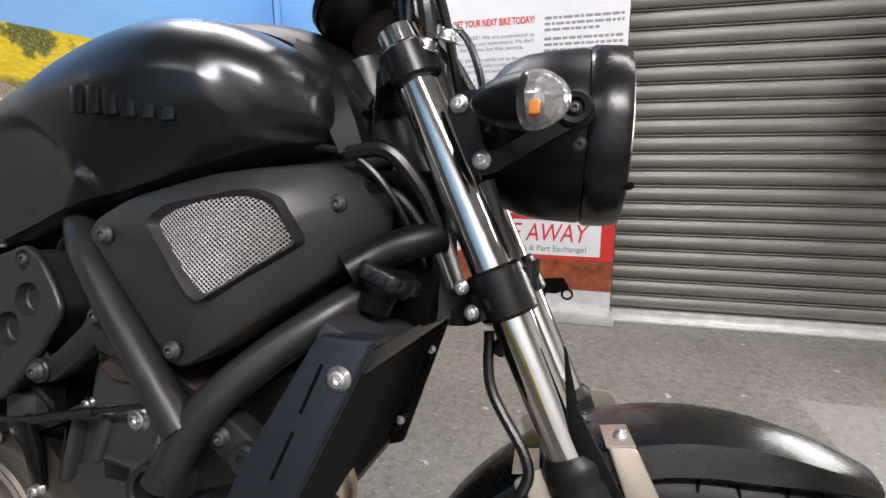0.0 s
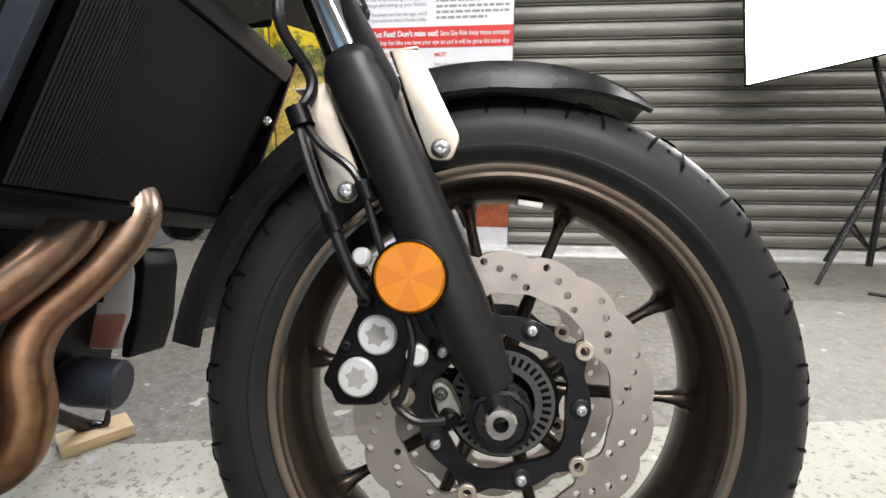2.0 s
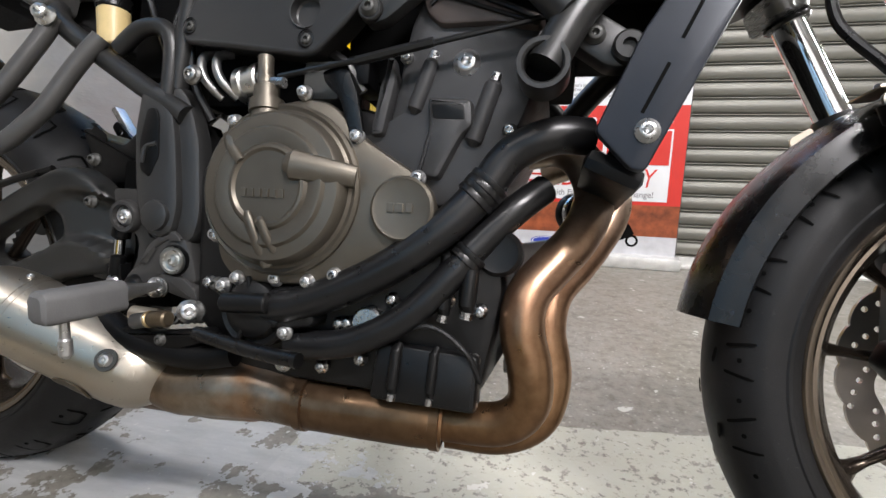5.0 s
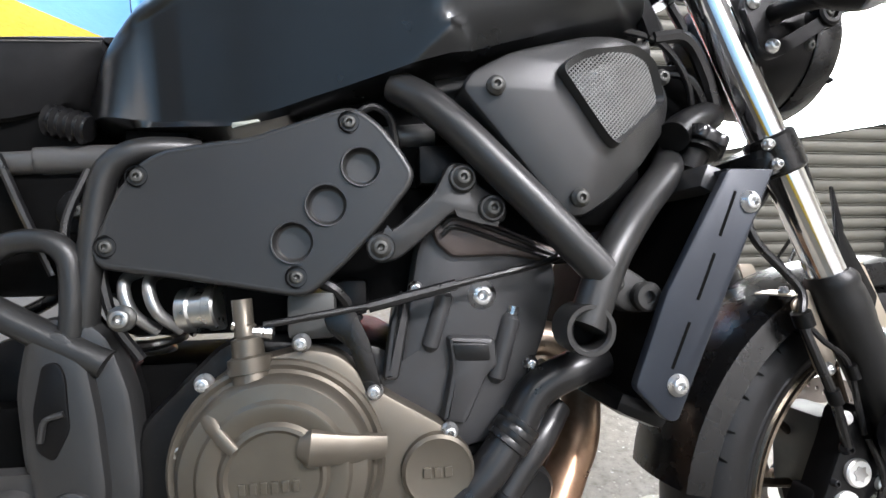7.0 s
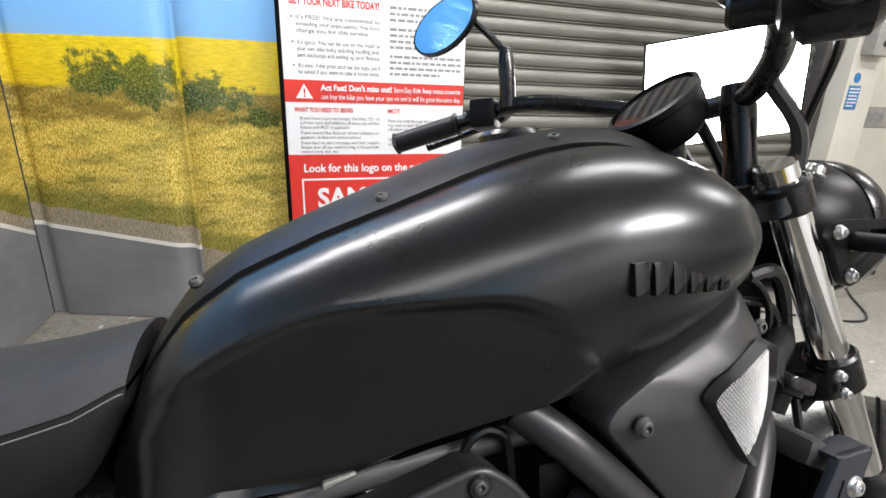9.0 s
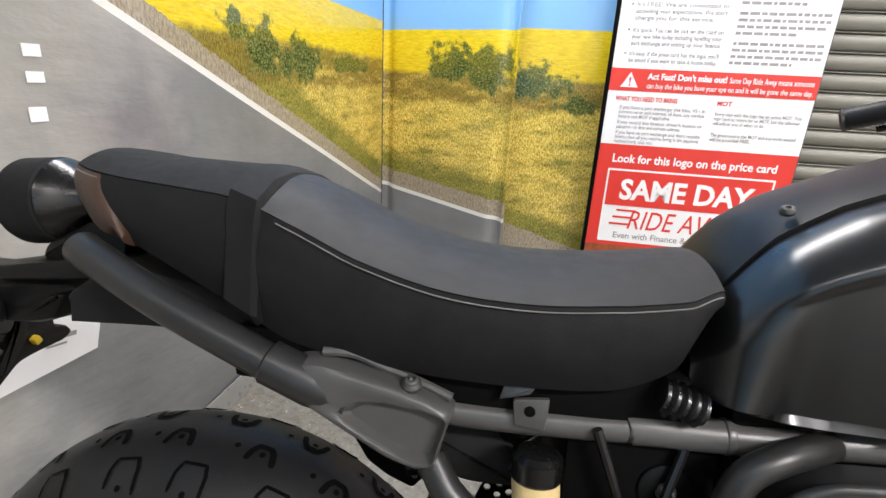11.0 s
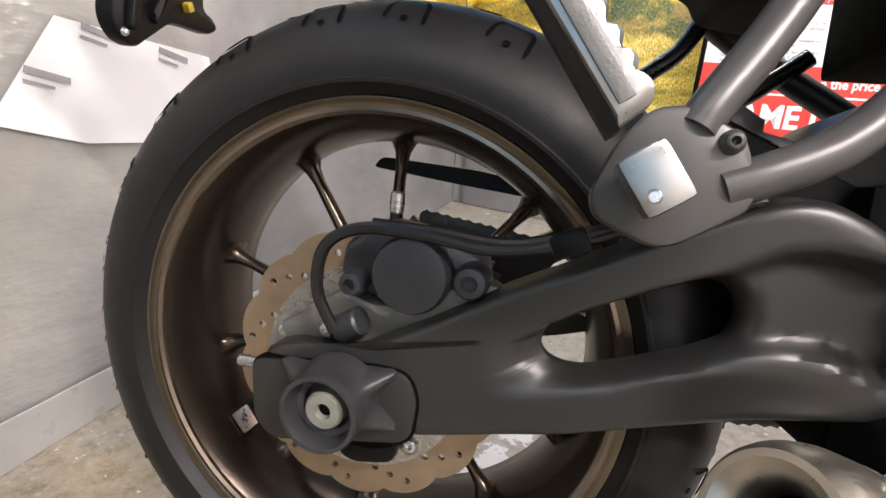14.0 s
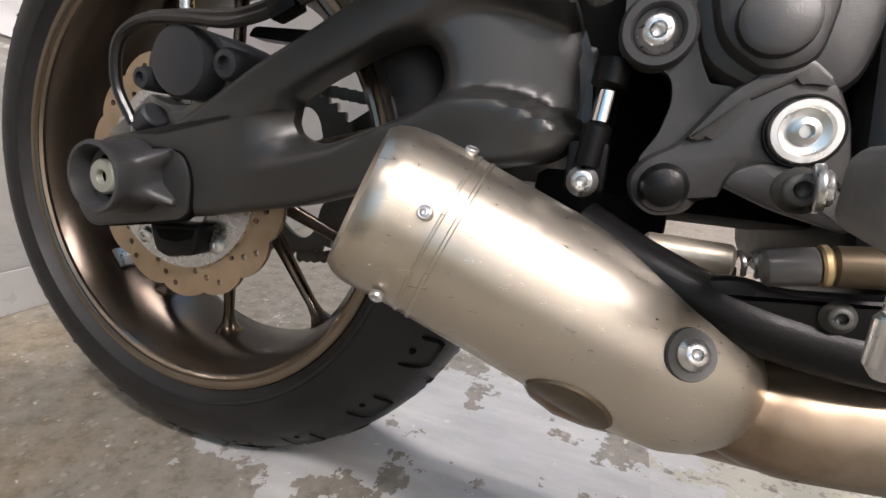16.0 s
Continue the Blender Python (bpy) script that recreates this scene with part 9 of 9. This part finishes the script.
cyl(bm, (0.2, -0.176, 0.474), (0.2, -0.198, 0.473), 0.0095, seg=20, bevel=0.002)
part("knuckle_pivot", bm, "hanger", hp)
bm = bmesh.new()
cyl(bm, turn @ Vector((-0.006, -0.0135, -0.012)), turn @ Vector((-0.006, 0.018, -0.012)), 0.0045, seg=18, bevel=0.002)
part("hinge_pin", bm, "steel", pk)
Pm = Matrix.Translation((0.162, -0.218, 0.528)) @ Matrix.Rotation(radians(-36), 4, "Y") @ Matrix.Scale(0.87, 4)
edge = [(-0.0095, -0.048), (0.0095, -0.046)]
for k in range(6):
    z = -0.04 + k * 0.0145
    edge += [(0.0135, z), (0.0138, z + 0.004), (0.0102, z + 0.0075), (0.0102, z + 0.0105)]
edge += [(0.0115, 0.05), (0.009, 0.058), (0.002, 0.0625), (-0.006, 0.058), (-0.0105, 0.046)]
bm = bmesh.new()
loft(bm, [[Pm @ Vector((x * k, y, z * (0.5 + 0.5 * k))) for x, z in edge] for y, k in ((-0.0125, 0.55), (-0.0115, 0.82), (-0.008, 1.0), (0.009, 1.0), (0.0115, 0.8))])
pg = part("passenger_footrest", bm, "cast_alu", hp, "folded polished passenger footrest with a toothed edge")
bm = bmesh.new()
box(bm, (-0.0055, -0.0145, -0.04), (0.0035, -0.0118, 0.044), 0.0012, Pm)
part("footrest_channel", bm, "hanger_cast", pg, "sunk channel along the footrest")
bm = bmesh.new()
loft(bm, [[Pm @ Vector((x, y, z * q)) for x, y in ((-0.0155, -0.004), (-0.0095, -0.009), (-0.0095, 0.0105), (-0.0155, 0.008))] for z, q in ((-0.05, 1), (-0.03, 1), (0.0, 1), (0.05, 1))])
part("footrest_rubber", bm, "rubber", hp, "black footrest rubber")
# left passenger hanger seen beyond the wheel
tube("hanger_arm", [(0.30, 0.10, 0.695), (0.282, 0.105, 0.664), (0.262, 0.108, 0.63), (0.224, 0.112, 0.598), (0.204, 0.114, 0.568)], 0.009, "satin", "black far-side hanger tube")
tube("hanger_arm", [(0.38, 0.10, 0.63), (0.358, 0.105, 0.612), (0.318, 0.108, 0.582), (0.256, 0.112, 0.553), (0.217, 0.114, 0.54)], 0.009, "satin", "black far-side hanger tube")
bm = bmesh.new()
cut_plate(bm, rounded([(0.131, 0.591), (0.141, 0.601), (0.179, 0.567), (0.222, 0.566), (0.242, 0.535), (0.225, 0.515), (0.190, 0.528), (0.164, 0.544)], 0.006), [circle(0.15, 0.579, 0.0055, 12), circle(0.167, 0.564, 0.0045, 12), circle(0.227, 0.532, 0.004, 12)], 0.114, 0.122)
fp = part("hanger_plate", bm, "plastic", bike, "black far-side footrest plate")
bm = bmesh.new()
box(bm, (-0.006, -0.012, -0.034), (0.005, 0.012, 0.034), 0.003, Matrix.Translation((0.143, 0.132, 0.601)) @ Matrix.Rotation(radians(-38), 4, "Y"))
part("footrest", bm, "cast_alu", fp, "polished far-side footrest")
bm = bmesh.new()
cut_plate(bm, rounded([(0.305, 0.50), (0.315, 0.527), (0.335, 0.545), (0.36, 0.545), (0.38, 0.527), (0.362, 0.497), (0.33, 0.488)], 0.007), [circle(x, z, 0.0046, 12) for x, z in ((0.322, 0.523), (0.336, 0.514), (0.338, 0.53), (0.351, 0.52), (0.345, 0.503), (0.36, 0.533), (0.33, 0.50))], 0.128, 0.132)
part("toe_plate", bm, "plastic", bike, "black drilled heel plate")

# heel plate, pivot and brake pedal on the right
bm = bmesh.new()
cut_plate(bm, rounded([(0.388, 0.45), (0.464, 0.449), (0.469, 0.433), (0.471, 0.42), (0.47, 0.405), (0.482, 0.404), (0.494, 0.393), (0.5, 0.37), (0.455, 0.345), (0.42, 0.33), (0.408, 0.346), (0.418, 0.363), (0.422, 0.382), (0.419, 0.394), (0.406, 0.402), (0.39, 0.414)], 0.005), [rounded([(0.432, 0.404), (0.437, 0.410), (0.455, 0.410), (0.456, 0.399), (0.449, 0.390), (0.439, 0.391)], 0.002, 3)], -0.128, -0.142)
hpL = part("footrest_bracket", bm, "bracket_grey", bike, "charcoal rider footrest bracket", smooth=False)
bm = bmesh.new()
plate(bm, rounded([(0.404, 0.338), (0.412, 0.349), (0.428, 0.358), (0.446, 0.384), (0.47, 0.404), (0.482, 0.4045), (0.497, 0.393), (0.506, 0.375), (0.511, 0.352), (0.511, 0.339), (0.487, 0.337), (0.468, 0.339), (0.45, 0.34), (0.439, 0.319), (0.42, 0.315), (0.406, 0.325)], 0.007), -0.13, -0.152, 0.006, 0.002)
part("bracket_front", bm, "bracket_grey", hpL)
bm = bmesh.new()
plate(bm, rounded([(0.43, 0.36), (0.447, 0.3845), (0.4705, 0.4035), (0.482, 0.404), (0.495, 0.393), (0.48, 0.394), (0.455, 0.38), (0.44, 0.359)], 0.004), -0.15, -0.1545, 0.0025)
part("bracket_ridge", bm, "bracket_grey", hpL)
bm = bmesh.new()
plate(bm, rounded([(0.456, 0.346), (0.47, 0.352), (0.496, 0.348), (0.512, 0.335), (0.515, 0.318), (0.48, 0.326), (0.452, 0.337)], 0.005), -0.14, -0.1565, 0.003)
part("bracket_foot", bm, "bracket_grey", hpL)
bm = bmesh.new()
lathe(bm, [(0.0205, -0.135), (0.0205, -0.149), (0.0185, -0.152), (0.0145, -0.152), (0.0125, -0.146), (0, -0.146)], (0.408, 0, 0.4165), seg=32)
part("boss", bm, "bracket_grey", hpL, "round sunk boss")
bolt((0.408, -0.146, 0.4165), hpL, 0.009, "silver", head=0.006)
bm = bmesh.new()
lathe(bm, [(0.0135, -0.15), (0.0135, -0.155), (0.0105, -0.160), (0.005, -0.1625), (0.0, -0.163)], (0.424, 0, 0.333), seg=28)
part("pin", bm, "engine", hpL, "dark domed pin")
bm = bmesh.new()
lathe(bm, [(0.0185, -0.15), (0.0182, -0.157), (0.0172, -0.157)], (0.484, 0, 0.368), seg=40)
part("pivot_seat", bm, "plastic", hpL)
bm = bmesh.new()
lathe(bm, [(0.0165, -0.15), (0.0165, -0.159), (0.0155, -0.1605), (0.0125, -0.1605), (0.0115, -0.158), (0.0075, -0.157), (0.0065, -0.160), (0.0035, -0.161), (0.003, -0.157), (0, -0.157)], (0.484, 0, 0.368), seg=40)
part("swingarm_pivot", bm, "polished", bike, "polished swingarm pivot nut")
# master cylinder rod and link
bm = bmesh.new()
sweep(bm, [(0.388, -0.132, 0.402), (0.386, -0.134, 0.388), (0.385, -0.135, 0.386), (0.384, -0.136, 0.366), (0.383, -0.136, 0.364), (0.38, -0.138, 0.34)], [0.0115, 0.011, 0.0055, 0.0055, 0.009, 0.009], 14)
lk = part("brake_rod", bm, "plastic", bike, "rear master cylinder push rod")
bm = bmesh.new()
cyl(bm, (0.386, -0.135, 0.385), (0.384, -0.136, 0.367), 0.0062, seg=12)
part("threaded_rod", bm, "chrome", lk, "bright threaded rod")
bolt((0.379, -0.142, 0.331), lk, 0.0072, "silver", "clevis_bolt", head=0.005)
bm = bmesh.new()
box(bm, (-0.012, -0.008, -0.02), (0.012, 0.008, 0.01), 0.003, Matrix.Translation((0.38, -0.134, 0.345)))
part("clevis", bm, "plastic", lk)
# dark arm above the silencer with return spring and footrest
tube("exhaust_stay", [(0.40, -0.13, 0.305), (0.44, -0.14, 0.285), (0.49, -0.142, 0.268), (0.55, -0.14, 0.262), (0.60, -0.135, 0.27)], 0.015, "plastic", "black silencer stay")
bm = bmesh.new()
cyl(bm, (0.419, -0.154, 0.2975), (0.466, -0.154, 0.2965), 0.0095, seg=20, bevel=0.002)
rsp = part("return_sleeve", bm, "alu", bike, "champagne sleeve over the pedal return spring")
bm = bmesh.new()
sweep(bm, smooth_path([(0.467 + 0.0014 * k, -0.154 + 0.006 * math.cos(k * 1.3), 0.296 + 0.006 * math.sin(k * 1.3)) for k in range(12)], 3), 0.0016, 6)
part("return_spring", bm, "spring", rsp, "silver pedal return spring")
bm = bmesh.new()
plate(bm, rounded([(0.43, 0.279), (0.46, 0.287), (0.478, 0.291), (0.50, 0.287), (0.53, 0.29), (0.577, 0.298), (0.583, 0.291), (0.575, 0.281), (0.534, 0.267), (0.515, 0.265), (0.49, 0.264), (0.468, 0.27), (0.436, 0.27)], 0.008), -0.138, -0.154, 0.005)
bp = part("brake_pedal", bm, "plastic", bike, "broad black brake pedal arm")
bolt((0.518, -0.154, 0.279), bp, 0.0055, "dark_metal", head=0.005)
bm = bmesh.new()
cyl(bm, (0.484, -0.158, 0.2965), (0.506, -0.16, 0.301), 0.0088, seg=22, bevel=0.002)
part("pivot_tube", bm, "hanger", bp, "grey pedal pivot tube")
bm = bmesh.new()
cyl(bm, (0.505, -0.16, 0.3008), (0.509, -0.1602, 0.3016), 0.0096, seg=22, bevel=0.001)
part("pivot_bush", bm, "brass", bp, "brass pivot bush")
bm = bmesh.new()
cyl(bm, (0.509, -0.1602, 0.3016), (0.534, -0.162, 0.3045), 0.0092, seg=22, bevel=0.002)
part("pivot_sleeve", bm, "dark_brown", bp)
tube("pedal_lever", [(0.56, -0.15, 0.29), (0.61, -0.158, 0.284), (0.66, -0.168, 0.281), (0.70, -0.175, 0.28)], 0.008, "satin", "black brake pedal lever")
# footrest: ribbed rubber block on a tapering pin, a feeler hanging under its tip
bm = bmesh.new()
sweep(bm, [(0.502, -0.196, 0.347), (0.497, -0.212, 0.346), (0.492, -0.236, 0.3455)], [0.0035, 0.006, 0.0105], 14)
fr_ = part("rider_footrest", bm, "cast_alu", bike, "folding rider footrest on a tapering pin")
ft = Matrix.Translation((0.4915, -0.236, 0.3455)) @ Matrix.Rotation(math.atan2(-0.013, 0.074), 4, "Z")
bm = bmesh.new()
loft(bm, [[ft @ Vector((x * k, -d, z * k)) for x, z in rounded([(-0.014, -0.012), (-0.011, -0.0165), (0.011, -0.0165), (0.014, -0.012), (0.014, 0.009), (0.009, 0.0145), (-0.009, 0.0145), (-0.014, 0.009)], 0.003, 2)] for d, k in ((-0.001, 0.7), (0.001, 0.95), (0.003, 1.0), (0.07, 1.0), (0.074, 0.94), (0.077, 0.7))])
part("footrest_rubber", bm, "foot_rubber", fr_, "grey rubber footrest block")
bm = bmesh.new()
sweep(bm, [(0.481, -0.288, 0.332), (0.481, -0.288, 0.312), (0.481, -0.288, 0.31), (0.481, -0.288, 0.296), (0.481, -0.288, 0.292)], [0.0045, 0.0045, 0.006, 0.006, 0.003], 12)
part("feeler", bm, "silver", fr_, "bright feeler pin under the footrest")
bolt((0.503, -0.15, 0.336), bp, 0.0085, "silver", "stop_bolt", towards=(1, -0.15, 0.1), head=0.005)
bolt((0.545, -0.145, 0.312), bp, 0.0098, "silver", "stop_bolt", towards=(0.6, -0.8, 0.1), head=0.008)
# guard in front of the footrest
bm = bmesh.new()
plate(bm, rounded([(0.446, 0.583), (0.476, 0.585), (0.502, 0.566), (0.521, 0.511), (0.530, 0.422), (0.521, 0.388), (0.484, 0.381), (0.448, 0.399), (0.432, 0.454), (0.425, 0.518), (0.432, 0.564)], 0.014), -0.10, -0.122, 0.008, 0.002)
hg = part("heel_guard", bm, "grey_cover", bike, "charcoal moulded heel guard")
bm = bmesh.new()
plate(bm, rounded([(0.442, 0.572), (0.47, 0.575), (0.488, 0.55), (0.498, 0.5), (0.506, 0.43), (0.50, 0.398), (0.478, 0.391), (0.454, 0.408), (0.442, 0.456), (0.436, 0.518)], 0.012), -0.12, -0.132, 0.006, 0.002)
part("guard_face", bm, "grey_cover", hg, "raised guard face")
bm = bmesh.new()
plate(bm, rounded([(0.456, 0.545), (0.468, 0.547), (0.474, 0.535), (0.478, 0.488), (0.466, 0.462), (0.452, 0.472), (0.449, 0.505)], 0.006), -0.1325, -0.1352, 0.0015)
part("guard_recess", bm, "plastic", hg)
bm = bmesh.new()
sweep(bm, smooth_path([(0.456, -0.1355, 0.48), (0.46, -0.1365, 0.498), (0.474, -0.1355, 0.503)], 5), 0.0028, 8)
part("recess_ridge", bm, "grey_cover", hg)
bm = bmesh.new()
lathe(bm, [(0.019, -0.132), (0.018, -0.1365), (0.015, -0.138), (0, -0.138)], (0.478, 0, 0.418), seg=26)
part("guard_boss", bm, "grey_cover", hg)
for x, z, r in ((0.521, 0.582, 0.0085), (0.498, 0.335, 0.0085), (0.549, 0.312, 0.009), (0.392, 0.481, 0.006), (0.392, 0.43, 0.006), (0.574, 0.345, 0.006), (0.585, 0.338, 0.005)):
    bolt((x, -0.14, z), hg, r, "cast_alu" if z > 0.57 else "dark_metal", head=0.007)
bm = bmesh.new()
plate(bm, rounded([(0.46, 0.50), (0.50, 0.545), (0.515, 0.50), (0.52, 0.40), (0.49, 0.395), (0.465, 0.44)], 0.01), -0.06, -0.1, 0.004)
part("swingarm_mount", bm, "engine", bike, "black swingarm mount casting")
tube("stay_tube", [(0.39, -0.118, 0.625), (0.42, -0.12, 0.647), (0.445, -0.12, 0.651), (0.461, -0.12, 0.646), (0.471, -0.12, 0.63), (0.473, -0.12, 0.595), (0.47, -0.118, 0.56)], 0.0105, "frame", "grey bent stay tube")
bm = bmesh.new()
plate(bm, circle(0.461, 0.68, 0.022, 24), -0.075, -0.088, 0.003)
eb = part("ear_bracket", bm, "plastic", bike, "black round bracket")
bolt((0.461, -0.09, 0.68), eb, 0.006, "dark_metal")

# brake fluid reservoir
bm = bmesh.new()
cyl(bm, (0.362, -0.1, 0.635), (0.357, -0.1, 0.685), 0.0185, 0.0195, 24, 0.002)
rs = part("brake_reservoir", bm, "fluid", bike, "amber brake fluid reservoir")
bm = bmesh.new()
lathe(bm, [(0.0, 0.02), (0.016, 0.019), (0.021, 0.015), (0.0215, 0.0), (0.02, -0.002)], (0.3565, -0.1, 0.686), (0, 0, 1), seg=24)
part("reservoir_cap", bm, "satin", rs, "black ribbed reservoir cap")
# small rear splash guard behind the seat frame
bm = bmesh.new()
plate(bm, rounded([(0.25, 0.545), (0.271, 0.546), (0.296, 0.53), (0.33, 0.522), (0.365, 0.556), (0.395, 0.56), (0.41, 0.542), (0.41, 0.50), (0.40, 0.475), (0.30, 0.462), (0.28, 0.478), (0.272, 0.505)], 0.008), 0.07, -0.045, 0.006)
part("inner_mudguard", bm, "plastic", bike, "black inner rear mudguard")
bm = bmesh.new()
plate(bm, rounded([(-0.106, 0.775), (-0.1, 0.762), (-0.023, 0.767), (0.02, 0.769), (0.062, 0.761), (0.154, 0.717), (0.198, 0.697), (0.24, 0.679), (0.262, 0.667), (0.27, 0.649), (0.305, 0.643), (0.35, 0.645), (0.352, 0.66), (0.31, 0.73), (0.2, 0.77), (0.06, 0.80), (-0.05, 0.815)], 0.01), 0.085, -0.066, 0.012)
part("undertray", bm, "seat", bike, "black seat undertray")
# shock spring
bm = bmesh.new()
sweep(bm, [(0.42 + 0.026 * math.cos(k * 0.55) + 0.0011 * k, 0.0 + 0.026 * math.sin(k * 0.55), 0.46 + 0.00125 * k) for k in range(90)], 0.005, 8)
part("shock_spring", bm, "spring", bike, "silver shock absorber spring")
# oil filter, expansion bottle and horn below the radiator
bm = bmesh.new()
lathe(bm, [(0.0, -0.032), (0.026, -0.032), (0.03, -0.028), (0.03, 0.02), (0.027, 0.026), (0.027, 0.034), (0.0, 0.034)], (0.918, 0.05, 0.268), (-1, -0.2, 0.1), seg=32)
part("oil_filter", bm, "guard", bike, "dark blue oil filter can")
bm = bmesh.new()
plate(bm, rounded([(0.868, 0.415), (0.934, 0.428), (0.942, 0.40), (0.938, 0.345), (0.92, 0.301), (0.865, 0.30), (0.86, 0.33)], 0.008), 0.13, 0.08, 0.006)
bt = part("coolant_bottle", bm, "sheet", bike, "white coolant expansion bottle")
bm = bmesh.new()
plate(bm, rounded([(0.934, 0.434), (0.948, 0.434), (0.954, 0.41), (0.95, 0.336), (0.936, 0.29), (0.922, 0.29)], 0.006), 0.15, 0.084, 0.004)
part("bottle_cover", bm, "plastic", bt, "black bottle cover")
bm = bmesh.new()
plate(bm, rounded([(0.866, 0.345), (0.934, 0.349), (0.92, 0.304), (0.868, 0.304)], 0.006), 0.0815, 0.0785, 0.0006)
part("bottle_base", bm, "redsalmon", bt, "salmon coloured lower bottle")
bm = bmesh.new()
box(bm, (0.878, 0.07, 0.362), (0.902, 0.081, 0.378), 0.003)
part("bottle_clip", bm, "plastic", bt)
bm = bmesh.new()
lathe(bm, [(0.0, -0.014), (0.02, -0.014), (0.027, -0.006), (0.03, 0.004), (0.03, 0.008), (0.026, 0.008), (0.024, 0.003), (0.01, 0.001), (0.0, 0.004)], (0.965, 0.148, 0.472), (-0.5, 0.85, 0.1), seg=32)
horn = part("horn", bm, "plastic", bike, "round black horn with a bright ring")
bm = bmesh.new()
lathe(bm, [(0.0245, -0.0145), (0.0265, -0.0165), (0.029, -0.0155), (0.0295, -0.011), (0.027, -0.009)], (0.965, 0.148, 0.472), (-0.5, 0.85, 0.1), seg=40, closed=True)
part("horn_ring", bm, "steel", horn, "bright steel ring")
# side stand beyond, reaching the block on the floor
bm = bmesh.new()
sweep(bm, smooth_path([(0.62, 0.12, 0.25), (0.64, 0.22, 0.18), (0.655, 0.325, 0.107), (0.658, 0.34, 0.098)], 6), [0.014, 0.012, 0.012, 0.012], 12)
ss = part("side_stand", bm, "satin", bike, "black side stand leg")
bm = bmesh.new()
sweep(bm, smooth_path([(0.64, 0.335, 0.094), (0.66, 0.344, 0.096), (0.685, 0.35, 0.1), (0.69, 0.35, 0.125)], 5), [0.008, 0.012, 0.007, 0.004], 10)
part("stand_foot", bm, "gloss_plastic", ss, "black side stand foot with its tang")

# ---- loose things on the floor ----
bm = bmesh.new()
box(bm, (-0.056, -0.035, 0.0), (0.056, 0.03, 0.02), 0.002)
wb = tagged(part("wooden_block", bm, "wood", None), "short pine offcut under the side stand", "wood block")
wb.matrix_world = Matrix.Translation((0.672, 0.283, 0.0005)) @ Matrix.Rotation(radians(49), 4, "Z")
# paper sheet stuck low on the wall behind the rear wheel
def sheet():
    root = tagged(empty("paper_sheet", (-0.5, 0.245, 0.40)), "white printed paper sheet taped to the wall", "paper sheet")
    bm = bmesh.new()
    v = [(0.002, -0.185, 0.016), (0, -0.06, -0.014), (0.001, 0.19, -0.024), (0.002, 0.212, 0.045), (0.005, 0.19, 0.13), (0.003, -0.085, 0.155)]
    loft(bm, [v, [(x + 0.0015, y, z) for x, y, z in v]])
    pg = part("page", bm, "sheet", root, smooth=False)
    for y, z in ((-0.15, 0.05), (-0.08, 0.13), (0.05, 0.14), (0.08, 0.06)):
        for w, h, dz in ((0.06, 0.009, 0), (0.04, 0.004, -0.012)):
            bm = bmesh.new()
            box(bm, (0.0062, y, z + dz), (0.0068, y + w, z + dz + h), 0, Matrix.Rotation(radians(-12), 4, "X"))
            part("text_bar", bm, "print_text", root, smooth=False)
    root.matrix_world = Matrix.Translation((-0.516, 0.245, 0.45)) @ Matrix.Rotation(radians(-3.7), 4, "Z")
    return root


sheet()
# white stickers on the printed road
for y, z, h in ((0.412, 0.752, 0.047), (0.4175, 0.883, 0.025), (0.4255, 0.948, 0.018), (0.428, 0.99, 0.02)):
    bm = bmesh.new()
    box(bm, (-0.0004, -0.016, 0), (0.0006, 0.016, h))
    st = tagged(part("wall_sticker", bm, "sheet", None, smooth=False), "small white square sticker on the printed wall", "sticker", "stickers on the wall")
    st.matrix_world = Matrix.Translation((-0.535 + 0.0642 * (y + 0.02) + 0.0012, y, z)) @ Matrix.Rotation(radians(-3.7), 4, "Z")

# the rear wheel, swingarm and lower exhaust stand more upright than the front, as parked
REAR_SET = Matrix.Translation((0.0141, 0.068, 0.0003)) @ Matrix.Rotation(radians(6.3), 4, "X")
LOWER_SET = Matrix.Translation((0.0161, 0.0833, 0.0249)) @ Matrix.Rotation(radians(8.3), 4, "X")
REAR_PARTS = {"rear_wheel", "swingarm", "swingarm_bridge", "rear_axle", "rear_caliper", "rear_brake_hose", "rear_sensor_lead", "hose_guide", "drive_chain", "chain_guard"}
LOWER_PARTS = {"silencer", "footrest_bracket", "swingarm_pivot", "brake_rod", "return_sleeve", "rider_footrest"}
for ob in bike.children:
    kind_name = ob.name.split(".")[0]
    if kind_name in REAR_PARTS:
        ob.matrix_basis = REAR_SET @ ob.matrix_basis
    elif kind_name in LOWER_PARTS:
        ob.matrix_basis = LOWER_SET @ ob.matrix_basis
